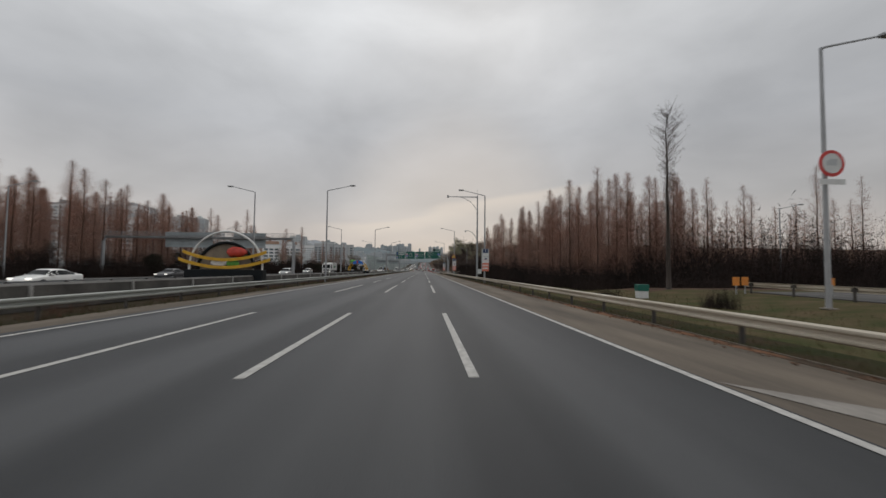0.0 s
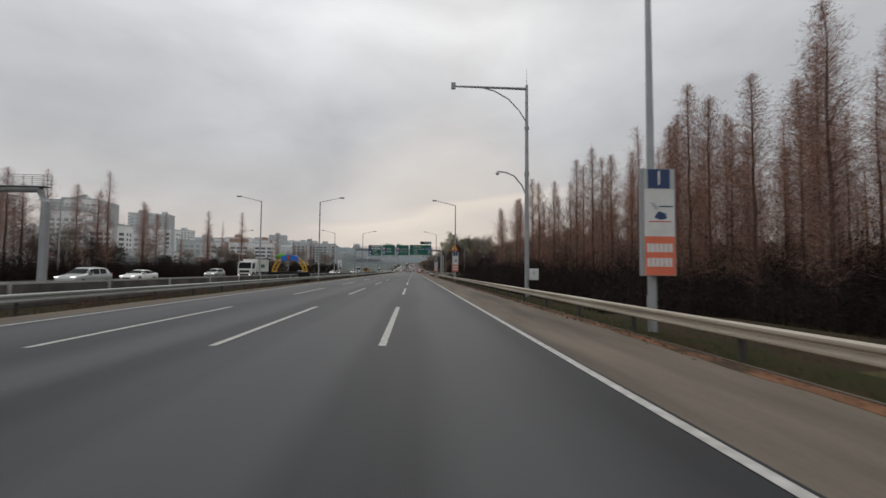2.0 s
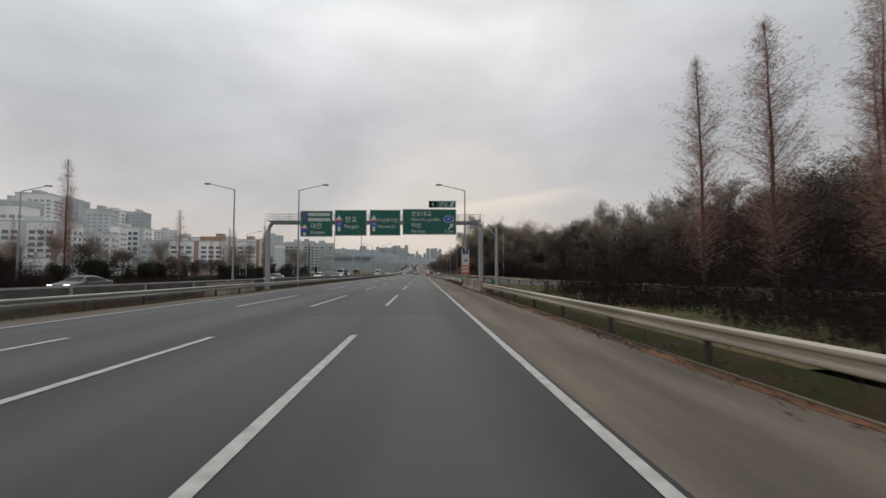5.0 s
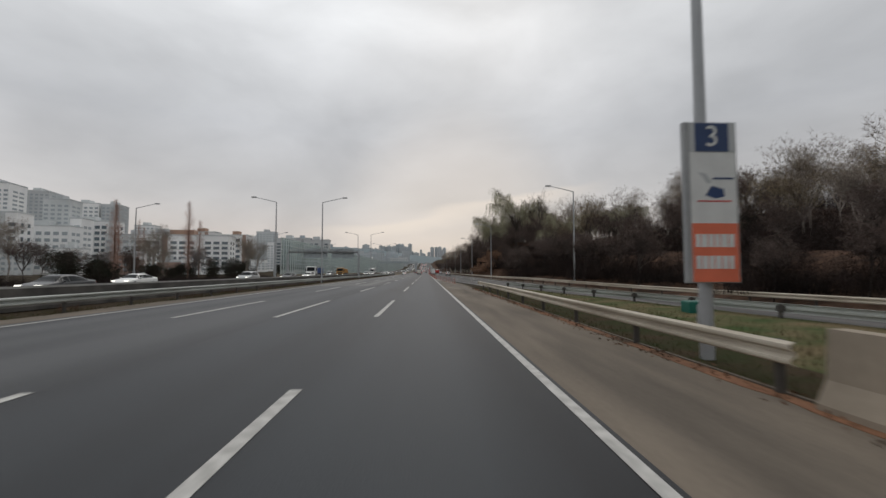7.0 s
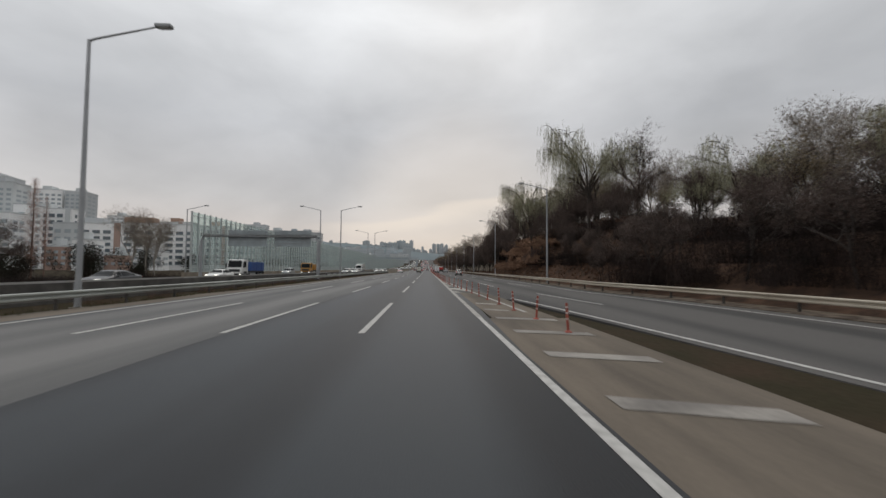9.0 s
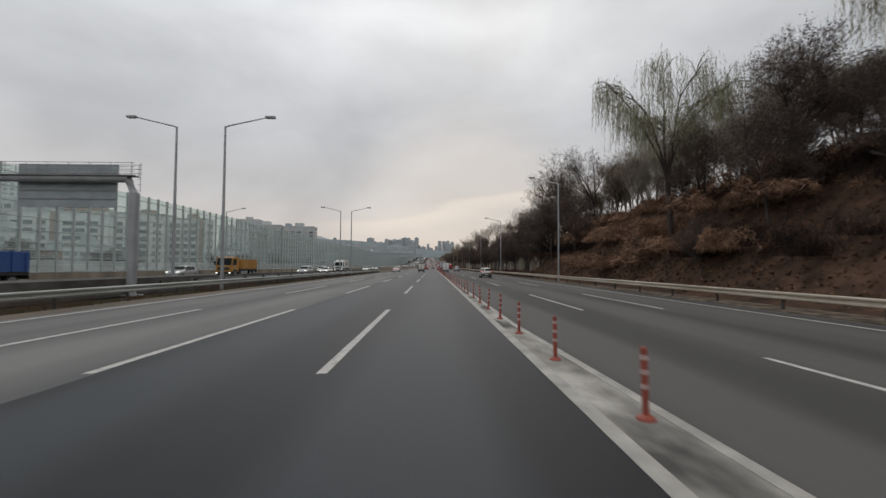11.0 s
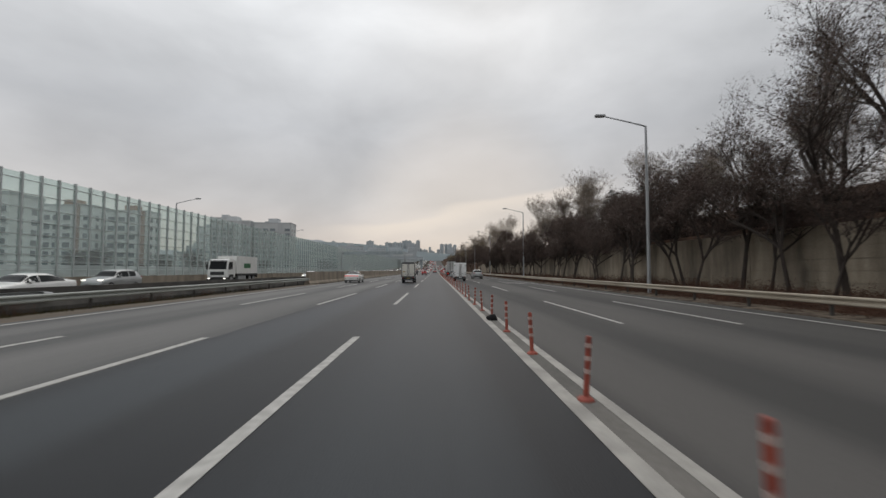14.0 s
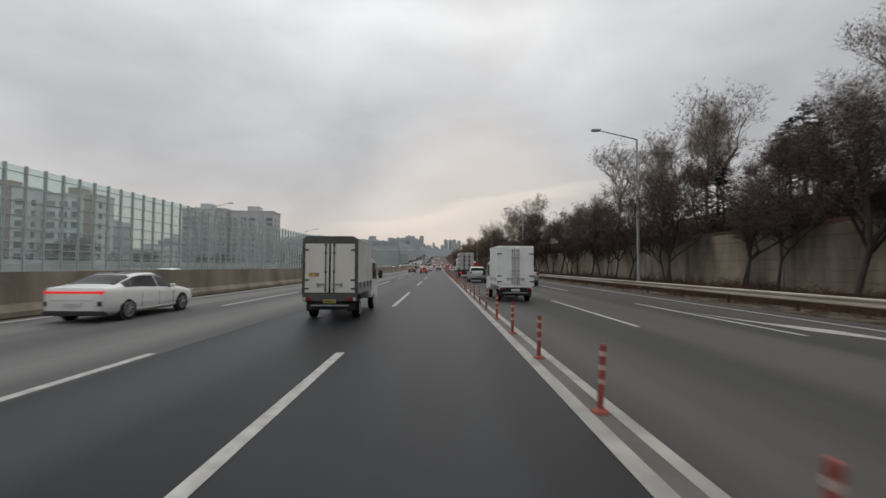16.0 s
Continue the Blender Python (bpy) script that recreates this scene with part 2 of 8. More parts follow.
M = {
    "asphalt": road_surface("asphalt", (0.050, 0.052, 0.055), (0.012, 0.0135, 0.016), 0.55, 0.35),
    "asphalt_ramp": road_surface("asphalt_ramp", (0.096, 0.090, 0.085), (0.050, 0.048, 0.046), 0.8),
    "asphalt_pale": road_surface("asphalt_pale", (0.170, 0.166, 0.160), (0.092, 0.092, 0.090), 0.75),
    "asphalt_new": road_surface("asphalt_new", (0.025, 0.030, 0.0355), (0.005, 0.006, 0.0085), 0.48, 0.27),
    "shoulder": material("shoulder", (0.190, 0.158, 0.124), 0.9, 0, second=(0.100, 0.084, 0.068), sharp=0.16, scale=0.9, fine=0.18, bump=0.2, stretch=(1, 0.12, 1), spec=0.22),
    "paint": material("paint", (0.54, 0.53, 0.50), 0.7, 0, second=(0.33, 0.32, 0.30), scale=5, fine=0.2),
    "paint_edge": material("paint_edge", (0.42, 0.40, 0.365), 0.7, 0, second=(0.25, 0.24, 0.22), scale=1.6, fine=0.2),
    "paint_worn": material("paint_worn", (0.34, 0.315, 0.28), 0.8, 0, second=(0.13, 0.118, 0.105), sharp=0.2, scale=0.7, fine=0.3),
    "soil": material("soil", (0.23, 0.118, 0.07), 0.95, 0, second=(0.075, 0.056, 0.04), sharp=0.1, scale=0.9, fine=0.3, bump=0.6, spec=0.1),
    "grass": material("grass", (0.034, 0.031, 0.018), 0.95, 0, second=(0.052, 0.037, 0.025), scale=0.5, fine=0.35, bump=0.6, spec=0.05),
    "lawn_green": material("lawn_green", (0.050, 0.072, 0.026), 0.95, 0, second=(0.135, 0.105, 0.06), sharp=0.14, scale=0.55, fine=0.35, bump=0.5, spec=0.05),
    "lawn": material("lawn", (0.053, 0.060, 0.023), 0.95, 0, second=(0.110, 0.081, 0.048), scale=0.6, fine=0.35, bump=0.5, spec=0.05),
    "verge_green": material("verge_green", (0.032, 0.037, 0.016), 0.95, 0, second=(0.052, 0.038, 0.024), sharp=0.12, scale=0.8, fine=0.4, bump=0.7, spec=0.04),
    "strip_fill": material("strip_fill", (0.165, 0.155, 0.14), 0.92, 0, second=(0.095, 0.09, 0.082), scale=0.9, fine=0.3, bump=0.25, stretch=(1.0, 0.4, 1)),
    "merge_fill": material("merge_fill", (0.42, 0.40, 0.36), 0.9, 0, second=(0.06, 0.057, 0.052), sharp=0.09, scale=0.6, fine=0.25, bump=0.2, stretch=(1.0, 0.5, 1)),
    "rail_green": material("rail_green", (0.43, 0.45, 0.425), 0.5, 0.2, second=(0.27, 0.28, 0.255), scale=0.7, fine=0.12, stretch=(1, 0.3, 1)),
    # distance haze put into the colour as pale blue-grey
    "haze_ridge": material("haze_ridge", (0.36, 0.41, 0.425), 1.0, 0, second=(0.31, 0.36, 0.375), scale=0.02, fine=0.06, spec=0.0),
    "rubble": material("rubble", (0.20, 0.165, 0.13), 0.95, 0, second=(0.07, 0.055, 0.043), sharp=0.12, scale=1.4, fine=0.35, bump=0.8, spec=0.1),
    "marker_orange": material("marker_orange", (0.66, 0.24, 0.04), 0.5, 0, spread=0.1),
    "blade": material("blade", (0.047, 0.055, 0.021), 0.9, 0, second=(0.10, 0.076, 0.04), scale=1.2, island=True, spec=0.1),
    "litter": material("litter", (0.125, 0.075, 0.052), 0.95, 0, second=(0.045, 0.032, 0.025), scale=0.9, fine=0.4, bump=0.8, spec=0.05),
    "leaflitter": material("leaflitter", (0.18, 0.10, 0.062), 0.9, 0, second=(0.09, 0.056, 0.038), scale=2, island=True, spec=0.1),
    "concrete": material("concrete", (0.34, 0.31, 0.27), 0.9, 0, second=(0.23, 0.205, 0.175), scale=0.7, fine=0.12, bump=0.15),
    "concrete_old": material("concrete_old", (0.35, 0.295, 0.23), 0.92, 0, second=(0.17, 0.142, 0.11), scale=0.5, fine=0.15, bump=0.2, stretch=(1, 1, 0.35)),
    "steel": material("steel", (0.46, 0.455, 0.44), 0.5, 0.35, second=(0.34, 0.33, 0.31), scale=1.5, fine=0.08),
    "steel_post": material("steel_post", (0.075, 0.068, 0.06), 0.8, 0.0, second=(0.04, 0.036, 0.032), scale=3),
    "barrier_dark": material("barrier_dark", (0.105, 0.098, 0.088), 0.95, 0, second=(0.042, 0.039, 0.036), scale=0.8, fine=0.2, bump=0.2),
    "wall_old": material("wall_old", (0.450, 0.382, 0.292), 0.95, 0, second=(0.120, 0.100, 0.078), scale=0.8, fine=0.25, bump=0.3, stretch=(1, 1, 0.25), sharp=0.22),
    "steel_dull": material("steel_dull", (0.33, 0.34, 0.345), 0.55, 0.3, spread=0.12, scale=1.5, fine=0.08),
    "post_green": material("post_green", (0.47, 0.50, 0.495), 0.55, 0.2, spread=0.1, scale=1.5),
    "rail": material("rail", (0.54, 0.49, 0.405), 0.6, 0.1, second=(0.34, 0.29, 0.225), scale=0.7, fine=0.12, stretch=(1, 0.3, 1)),
    "lamp_grey": material("lamp_grey", (0.36, 0.37, 0.38), 0.5, 0.3, spread=0.1, scale=1.2, fine=0.06),
    "lens": material("lens", (0.5, 0.5, 0.48), 0.25, 0, spread=0.05),
    "sign_green": material("sign_green", (0.005, 0.115, 0.085), 0.45, 0, spread=0.1, scale=1.5, fine=0.06),
    "sign_white": material("sign_white", (0.66, 0.67, 0.66), 0.5, 0, spread=0.06),
    "sign_navy": material("sign_navy", (0.018, 0.045, 0.13), 0.5, 0, spread=0.08),
    "sign_blue": material("sign_blue", (0.03, 0.09, 0.42), 0.5, 0, spread=0.08),
    "sign_red": material("sign_red", (0.58, 0.05, 0.045), 0.5, 0, spread=0.08),
    "sign_orange": material("sign_orange", (0.72, 0.17, 0.09), 0.5, 0, spread=0.06),
    "sign_yellow": material("sign_yellow", (0.75, 0.55, 0.12), 0.5, 0, spread=0.08),
    "sign_black": material("sign_black", (0.012, 0.015, 0.017), 0.6, 0, spread=0.1, spec=0.15),
    "sign_back": material("sign_back", (0.34, 0.385, 0.40), 0.5, 0.2, spread=0.15, scale=1.2),
    "post_orange": material("post_orange", (0.36, 0.08, 0.05), 0.6, 0, second=(0.22, 0.05, 0.036), scale=5),
    "post_band": material("post_band", (0.50, 0.36, 0.32), 0.5, 0, spread=0.1),
    "rubber": material("rubber", (0.012, 0.012, 0.013), 0.85, 0, spread=0.2, scale=8, spec=0.18),
    "yellow": material("yellow", (0.72, 0.42, 0.03), 0.5, 0, second=(0.6, 0.33, 0.02), scale=2),
    "blue": material("blue", (0.02, 0.17, 0.62), 0.5, 0, spread=0.15),
    "green_bright": material("green_bright", (0.13, 0.42, 0.07), 0.55, 0, spread=0.2),
    "red_paint": material("red_paint", (0.55, 0.06, 0.04), 0.5, 0, spread=0.15),
    "white_paint": material("white_paint", (0.72, 0.72, 0.70), 0.5, 0, spread=0.06, scale=1.0),
    "bark_meta": material("bark_meta", (0.15, 0.088, 0.066), 0.95, 0, second=(0.09, 0.058, 0.046), scale=4, stretch=(1, 1, 0.2)),
    "twig_meta": material("twig_meta", (0.40, 0.225, 0.165), 0.95, 0, second=(0.28, 0.185, 0.15), scale=0.35, island=True),
    "bark": material("bark", (0.075, 0.06, 0.051), 0.95, 0, second=(0.042, 0.034, 0.03), scale=4, stretch=(1, 1, 0.25)),
    "bark_pale": material("bark_pale", (0.34, 0.30, 0.26), 0.95, 0, second=(0.17, 0.15, 0.13), scale=3, stretch=(1, 1, 0.25)),
    "twig": material("twig", (0.14, 0.105, 0.086), 0.95, 0, second=(0.085, 0.067, 0.057), scale=0.5, island=True),
    "twig_pale": material("twig_pale", (0.30, 0.255, 0.21), 0.95, 0, second=(0.18, 0.15, 0.125), scale=0.5, island=True),
    "leaf_dry": material("leaf_dry", (0.14, 0.098, 0.084), 0.9, 0, second=(0.075, 0.057, 0.053), scale=0.6, island=True, spec=0.2),
    "leaf_tan": material("leaf_tan", (0.27, 0.21, 0.12), 0.9, 0, second=(0.17, 0.13, 0.08), scale=0.6, island=True),
    "leaf_willow": material("leaf_willow", (0.36, 0.345, 0.225), 0.9, 0, second=(0.22, 0.21, 0.14), scale=0.5, island=True),
    "leaf_pine": material("leaf_pine", (0.022, 0.034, 0.024), 0.9, 0, second=(0.014, 0.02, 0.016), scale=0.7, island=True, spec=0.05),
    "leaf_ever": material("leaf_ever", (0.03, 0.034, 0.024), 0.9, 0, second=(0.036, 0.028, 0.023), scale=0.7, island=True, spec=0.04),
    # stems near black: the shade deep in the thicket is put into the colour
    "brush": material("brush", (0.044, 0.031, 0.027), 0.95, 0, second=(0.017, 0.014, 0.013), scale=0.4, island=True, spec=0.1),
    "creeper_dry": material("creeper_dry", (0.38, 0.235, 0.155), 0.95, 0, second=(0.13, 0.08, 0.058), scale=0.7, island=True, spec=0.1),
    "brush_red": material("brush_red", (0.17, 0.092, 0.062), 0.95, 0, second=(0.075, 0.048, 0.038), scale=0.4, island=True, spec=0.1),
    "wall_white": material("wall_white", (0.86, 0.86, 0.85), 0.85, 0, second=(0.76, 0.77, 0.77), scale=0.08, fine=0.05),
    "wall_pale": material("wall_pale", (0.60, 0.62, 0.62), 0.85, 0, second=(0.50, 0.525, 0.53), scale=0.08, fine=0.05),
    "wall_grey": material("wall_grey", (0.47, 0.49, 0.50), 0.85, 0, spread=0.12, scale=0.08, fine=0.05),
    # brick and roof reds greyed, with distance haze put into the colour
    "wall_brick": material("wall_brick", (0.37, 0.26, 0.215), 0.85, 0, spread=0.12, scale=0.1, fine=0.05),
    "wall_roof": material("wall_roof", (0.34, 0.22, 0.16), 0.8, 0, spread=0.12, scale=0.1),
    "window_glass": material("window_glass", (0.13, 0.16, 0.18), 0.2, 0, spread=0.25, scale=0.06, spec=0.6),
    # far building tones with the distance haze mixed into the colour
    "far_wall_hazed": material("far_wall_hazed", (0.52, 0.555, 0.575), 0.9, 0, second=(0.44, 0.475, 0.495), scale=0.02),
    "far_wall_hazed_dark": material("far_wall_hazed_dark", (0.39, 0.435, 0.46), 0.9, 0, spread=0.15, scale=0.02),
    # far panes: dark glass paled by painted haze
    "far_glass_hazed": material("far_glass_hazed", (0.33, 0.37, 0.39), 0.5, 0, spread=0.1, scale=0.05),
    # the ridge's pale blue-grey is painted haze, not its ground colour
    "hill_hazed": material("hill_hazed", (0.60, 0.625, 0.645), 1.0, 0, second=(0.56, 0.585, 0.61), scale=0.01, fine=0.06, spec=0.0),
}


def glass(name, color, alpha_mix, rough=0.08):
    """Thin clear sheet: part tinted gloss, part see-through."""
    m = bpy.data.materials.new(name)
    m.use_nodes = True
    nt = m.node_tree
    b = nt.nodes["Principled BSDF"]
    b.inputs["Base Color"].default_value, b.inputs["Roughness"].default_value = (*color, 1), rough
    tr = nt.nodes.new("ShaderNodeBsdfTransparent")
    tr.inputs["Color"].default_value = (0.83, 0.905, 0.885, 1)
    geo = nt.nodes.new("ShaderNodeNewGeometry")
    n1 = nt.nodes.new("ShaderNodeTexNoise")
    n1.inputs["Scale"].default_value = 0.4
    nt.links.new(geo.outputs["Position"], n1.inputs["Vector"])
    mr = nt.nodes.new("ShaderNodeMapRange")
    mr.inputs["To Min"].default_value, mr.inputs["To Max"].default_value = alpha_mix - 0.08, alpha_mix + 0.08
    nt.links.new(n1.outputs["Fac"], mr.inputs["Value"])
    mx = nt.nodes.new("ShaderNodeMixShader")
    nt.links.new(mr.outputs["Result"], mx.inputs["Fac"])
    nt.links.new(tr.outputs["BSDF"], mx.inputs[1])
    nt.links.new(b.outputs["BSDF"], mx.inputs[2])
    nt.links.new(mx.outputs["Shader"], nt.nodes["Material Output"].inputs["Surface"])
    return m


M["panel_clear"] = glass("panel_clear", (0.93, 0.955, 0.95), 0.17)
M["panel_mist"] = glass("panel_mist", (0.86, 0.91, 0.90), 0.40)

# ---- building helpers ----


def link(name, bm, mat, parent=None, label="", smooth=False):
    me = bpy.data.meshes.new(name)
    bm.to_mesh(me)
    bm.free()
    me.materials.append(M[mat] if isinstance(mat, str) else mat)
    if smooth:
        for p in me.polygons:
            p.use_smooth = True
    ob = new(name, me)
    if parent:
        ob.parent = parent
    if label:
        ob["label"] = label
    return ob


def part(name, bm, mat, parent, label="", smooth=False):
    return link(name, bm, mat, parent, label, smooth)


def mesh_from(name, verts, faces, mat, parent=None, label="", smooth=False):
    me = bpy.data.meshes.new(name)
    me.from_pydata([tuple(v) for v in verts], [], faces)
    me.materials.append(M[mat] if isinstance(mat, str) else mat)
    if smooth:
        for p in me.polygons:
            p.use_smooth = True
    me.update()
    ob = new(name, me)
    if parent:
        ob.parent = parent
    if label:
        ob["label"] = label
    return ob


def share(ob, m, parent=None):
    """Another piece on the same mesh."""
    o = ob.copy()
    scene.collection.objects.link(o)
    o.parent = parent or ob.parent
    o.matrix_basis = m
    return o


def thing(name, m=None, label="", category="", group="", kind=""):
    e = new(name)
    e.empty_display_size = 0.2
    if m is not None:
        e.matrix_basis = m
    return tagged(e, label, category, group, kind)


def box(bm, x0, x1, y0, y1, z0, z1, bevel=0.0):
    r = bmesh.ops.create_cube(bm, size=1.0)
    vs = r["verts"]
    for v in vs:
        v.co = Vector(((x0 + x1) / 2 + v.co.x * (x1 - x0), (y0 + y1) / 2 + v.co.y * (y1 - y0), (z0 + z1) / 2 + v.co.z * (z1 - z0)))
    if bevel:
        es = list({e for v in vs for e in v.link_edges})
        bmesh.ops.bevel(bm, geom=es, offset=bevel, segments=2, affect="EDGES", profile=0.6)
    return bm


def boxes(*dims, bevel=0.0):
    bm = bmesh.new()
    for d in dims:
        box(bm, *d, bevel=bevel)
    return bm


def tube(bm, pts, radii, n=8, cap=True):
    """A tapered tube along points."""
    rings = []
    for i, p in enumerate(pts):
        p = Vector(p)
        a, b = Vector(pts[max(i - 1, 0)]), Vector(pts[min(i + 1, len(pts) - 1)])
        d = (b - a).normalized()
        s = d.cross(Vector((0, 0, 1)) if abs(d.z) < 0.95 else Vector((0, 1, 0))).normalized()
        u = s.cross(d)
        r = radii[i] if hasattr(radii, "__len__") else radii
        rings.append([bm.verts.new(p + s * (r * math.cos(2 * math.pi * k / n)) + u * (r * math.sin(2 * math.pi * k / n))) for k in range(n)])
    for a, b in zip(rings, rings[1:]):
        for k in range(n):
            bm.faces.new((a[k], a[(k + 1) % n], b[(k + 1) % n], b[k]))
    if cap:
        bm.faces.new(rings[0])
        bm.faces.new(list(reversed(rings[-1])))
    return bm


def sweep(bm, profile, path, closed=True):
    """A cross-section (x, z) carried along points; the first is offset sideways, the second up."""
    rings = []
    for i, p in enumerate(path):
        p = Vector(p)
        a, b = Vector(path[max(i - 1, 0)]), Vector(path[min(i + 1, len(path) - 1)])
        d = (b - a)
        d.z = 0
        d.normalize()
        s = Vector((d.y, -d.x, 0))
        rings.append([bm.verts.new(p + s * q[0] + Vector((0, 0, q[1]))) for q in profile])
    n = len(profile)
    for a, b in zip(rings, rings[1:]):
        for k in range(n if closed else n - 1):
            bm.faces.new((a[k], a[(k + 1) % n], b[(k + 1) % n], b[k]))
    if closed:
        bm.faces.new(list(reversed(rings[0])))
        bm.faces.new(rings[-1])
    bmesh.ops.recalc_face_normals(bm, faces=bm.faces[:])
    return bm


def prism(pts, y0, y1, bevel=0.0):
    """A flat outline in x and z, drawn out along y."""
    bm = bmesh.new()
    fc = bm.faces.new([bm.verts.new((a, y0, b)) for a, b in pts])
    e = bmesh.ops.extrude_face_region(bm, geom=[fc])
    bmesh.ops.translate(bm, vec=(0, y1 - y0, 0), verts=[v for v in e["geom"] if isinstance(v, bmesh.types.BMVert)])
    bmesh.ops.recalc_face_normals(bm, faces=bm.faces[:])
    if bevel:
        bmesh.ops.bevel(bm, geom=bm.edges[:], offset=bevel, segments=2, affect="EDGES")
    return bm


def zr(y):
    """The roads' height: level, then a long climb far ahead."""
    return 0.0 if y < 450 else (3.0e-5 * (min(y, 1350) - 450) ** 2)


def opp_in(y):
    return -18.6 - max(0.0, 330 - y) * 0.034


def opp_out(y):
    return -37.0 - max(0.0, 285 - y) * 0.065


def ramp_mid(y):
    """The middle of the side road that comes in from the woods."""
    return 6.0 + max(0.0, 235 - y) * 0.14 + max(0.0, 140 - y) ** 2 * 0.005


def ramp_right(y):
    return ramp_mid(y) + 4.4 + 1.2 * min(1.0, max(0.0, (y - 205) / 40))


def along(f, y0, y1, step=10.0):
    n = max(1, int(round((y1 - y0) / step)))
    return [(f(y0 + (y1 - y0) * k / n), y0 + (y1 - y0) * k / n) for k in range(n + 1)]


def strip(name, left, right, y0, y1, z, mat, parent=None, step=10.0, thick=0.15):
    """A band of road between two lines."""
    bm = bmesh.new()
    n = max(1, int(round((y1 - y0) / step)))
    rows = []
    for k in range(n + 1):
        y = y0 + (y1 - y0) * k / n
        h = zr(y) + (z(y) if callable(z) else z)
        a, b = left(y), right(y)
        rows.append([bm.verts.new(c) for c in ((a, y, h - thick), (a, y, h), (b, y, h), (b, y, h - thick))])
    for p, q in zip(rows, rows[1:]):
        for k in range(3):
            bm.faces.new((p[k], p[k + 1], q[k + 1], q[k]))
    bm.faces.new(rows[0])
    bm.faces.new(list(reversed(rows[-1])))
    bmesh.ops.recalc_face_normals(bm, faces=bm.faces[:])
    return link(name, bm, mat, parent)

# ---- ground, roads, markings ----


def smooth(a):
    a = min(1.0, max(0.0, a))
    return a * a * (3 - 2 * a)


def gz(x, y):
    """The ground's height."""
    h = zr(y) - 0.12
    if x > 8 and y < 175:
        h -= 0.9 * smooth((x - 8) / 10) * smooth((150 - y) / 60) * smooth((y - 32) / 25)
        h += 0.45 * smooth((x - 11) / 5) * smooth((46 - y) / 14)
    if x > 4 and 60 < y < 226:
        h -= 0.42 * smooth((x - 4) / 3) * smooth((226 - y) / 42)
    if x > 10 and y >= 140:
        start = max(13.4, ramp_right(y) + 1.2)
        if y < 322:
            tall = 4.2 * smooth((y - 140) / 60) + 4.0 * smooth((y - 232) / 25)
            wide = 10.0
            h += tall * smooth((x - start) / wide)
        else:
            h += 4.2 * smooth((x - 19.7) / 0.5) + 5 * smooth((x - 21) / 18) + 0.4 * smooth((x - 13.5) / 3)
        h += 9 * smooth((x - 35) / 60) * smooth((y - 155) / 80)
    h += 0.25 * noise.noise(Vector((x * 0.11, y * 0.11, 0))) * smooth((abs(x - 2) - 14) / 20)
    return h


def sink(y):
    """How far the side road lies below the motorway before it joins it."""
    return -0.36 * smooth((226 - y) / 42)


def ground_sheet():
    xs = [-4000, -2500, -1500, -900, -600, -400, -280, -200, -140, -100, -80, -66] + [-60 + 3 * k for k in range(18)] + [-8, -4, 0, 3, 5, 7, 9]
    xs += [10.5 + 1.5 * k for k in range(6)] + [19.2, 19.6, 20.3, 21] + [22.5 + 1.8 * k for k in range(10)] + [42, 48, 56, 66, 80, 100, 130, 180, 260, 400, 700, 1200, 2400, 4000]
    ys = [-900, -400, -150, -60] + [-30 + 5 * k for k in range(100)] + [480 + 20 * k for k in range(46)] + [1500, 2000, 3000, 4600]
    verts = [(x, y, gz(x, y)) for y in ys for x in xs]
    n = len(xs)
    faces = [(j * n + i, j * n + i + 1, (j + 1) * n + i + 1, (j + 1) * n + i) for j in range(len(ys) - 1) for i in range(n - 1)]
    g = mesh_from("ground", verts, faces, "grass", smooth=True)
    g.data.materials.append(M["litter"])
    g.data.materials.append(M["lawn"])
    for p in g.data.polygons:
        c = p.center + 5 * Vector((noise.noise(p.center * 0.06), noise.noise(p.center * 0.07 + Vector((9, 0, 0))), 0)) * smooth((p.center.x - 14) / 10)
        if c.x > 13 and c.y > 140 or c.x > 14 and c.y > 32:
            p.material_index = 1
        elif 3 < c.x < 60 and c.y < 50:
            p.material_index = 2
    return tagged(g, "winter ground with brown grass and leaf litter", "ground", kind="structure")


ground = ground_sheet()
W = 3.6
main = strip("road", lambda y: -14.9, lambda y: 0.13 if y < 216 else 0.42, -80, 1350, 0.0, "asphalt")
tagged(main, "four-lane dark grey asphalt motorway carriageway with wheel tracks", "road", kind="structure")
oppo = strip("road_opposite", opp_out, opp_in, -80, 1350, 0.0, "asphalt_ramp")
tagged(oppo, "grey asphalt carriageway of the opposite direction", "road", kind="structure")
side = strip("road_side", lambda y: 0.425 if y > 226 else ramp_mid(y) - 4.6, ramp_right, 60, 1350, lambda y: sink(y) - 0.004, "asphalt_ramp", step=5.0)
tagged(side, "grey asphalt side carriageway merging beside the motorway", "road", kind="structure")
loop = strip("road_loop", lambda y: 16.5 + (y - 4) ** 2 * 0.004, lambda y: 70, -60, 26, 0.375, "asphalt_ramp")
tagged(loop, "grey asphalt loop road beyond the verge", "road", kind="structure")
shoulder = strip("pavement", lambda y: 0.132, lambda y: 2.98, -80, 216, -0.003, "shoulder")
tagged(shoulder, "worn tan concrete hard shoulder", "shoulder", kind="structure")
tip = strip("pavement_tip", lambda y: 0.421, lambda y: 2.75 - 0.10 * max(0, y - 225), 216, 238, 0.003, "shoulder")
tagged(tip, "tan concrete tip between the two carriageways", "shoulder", kind="structure")
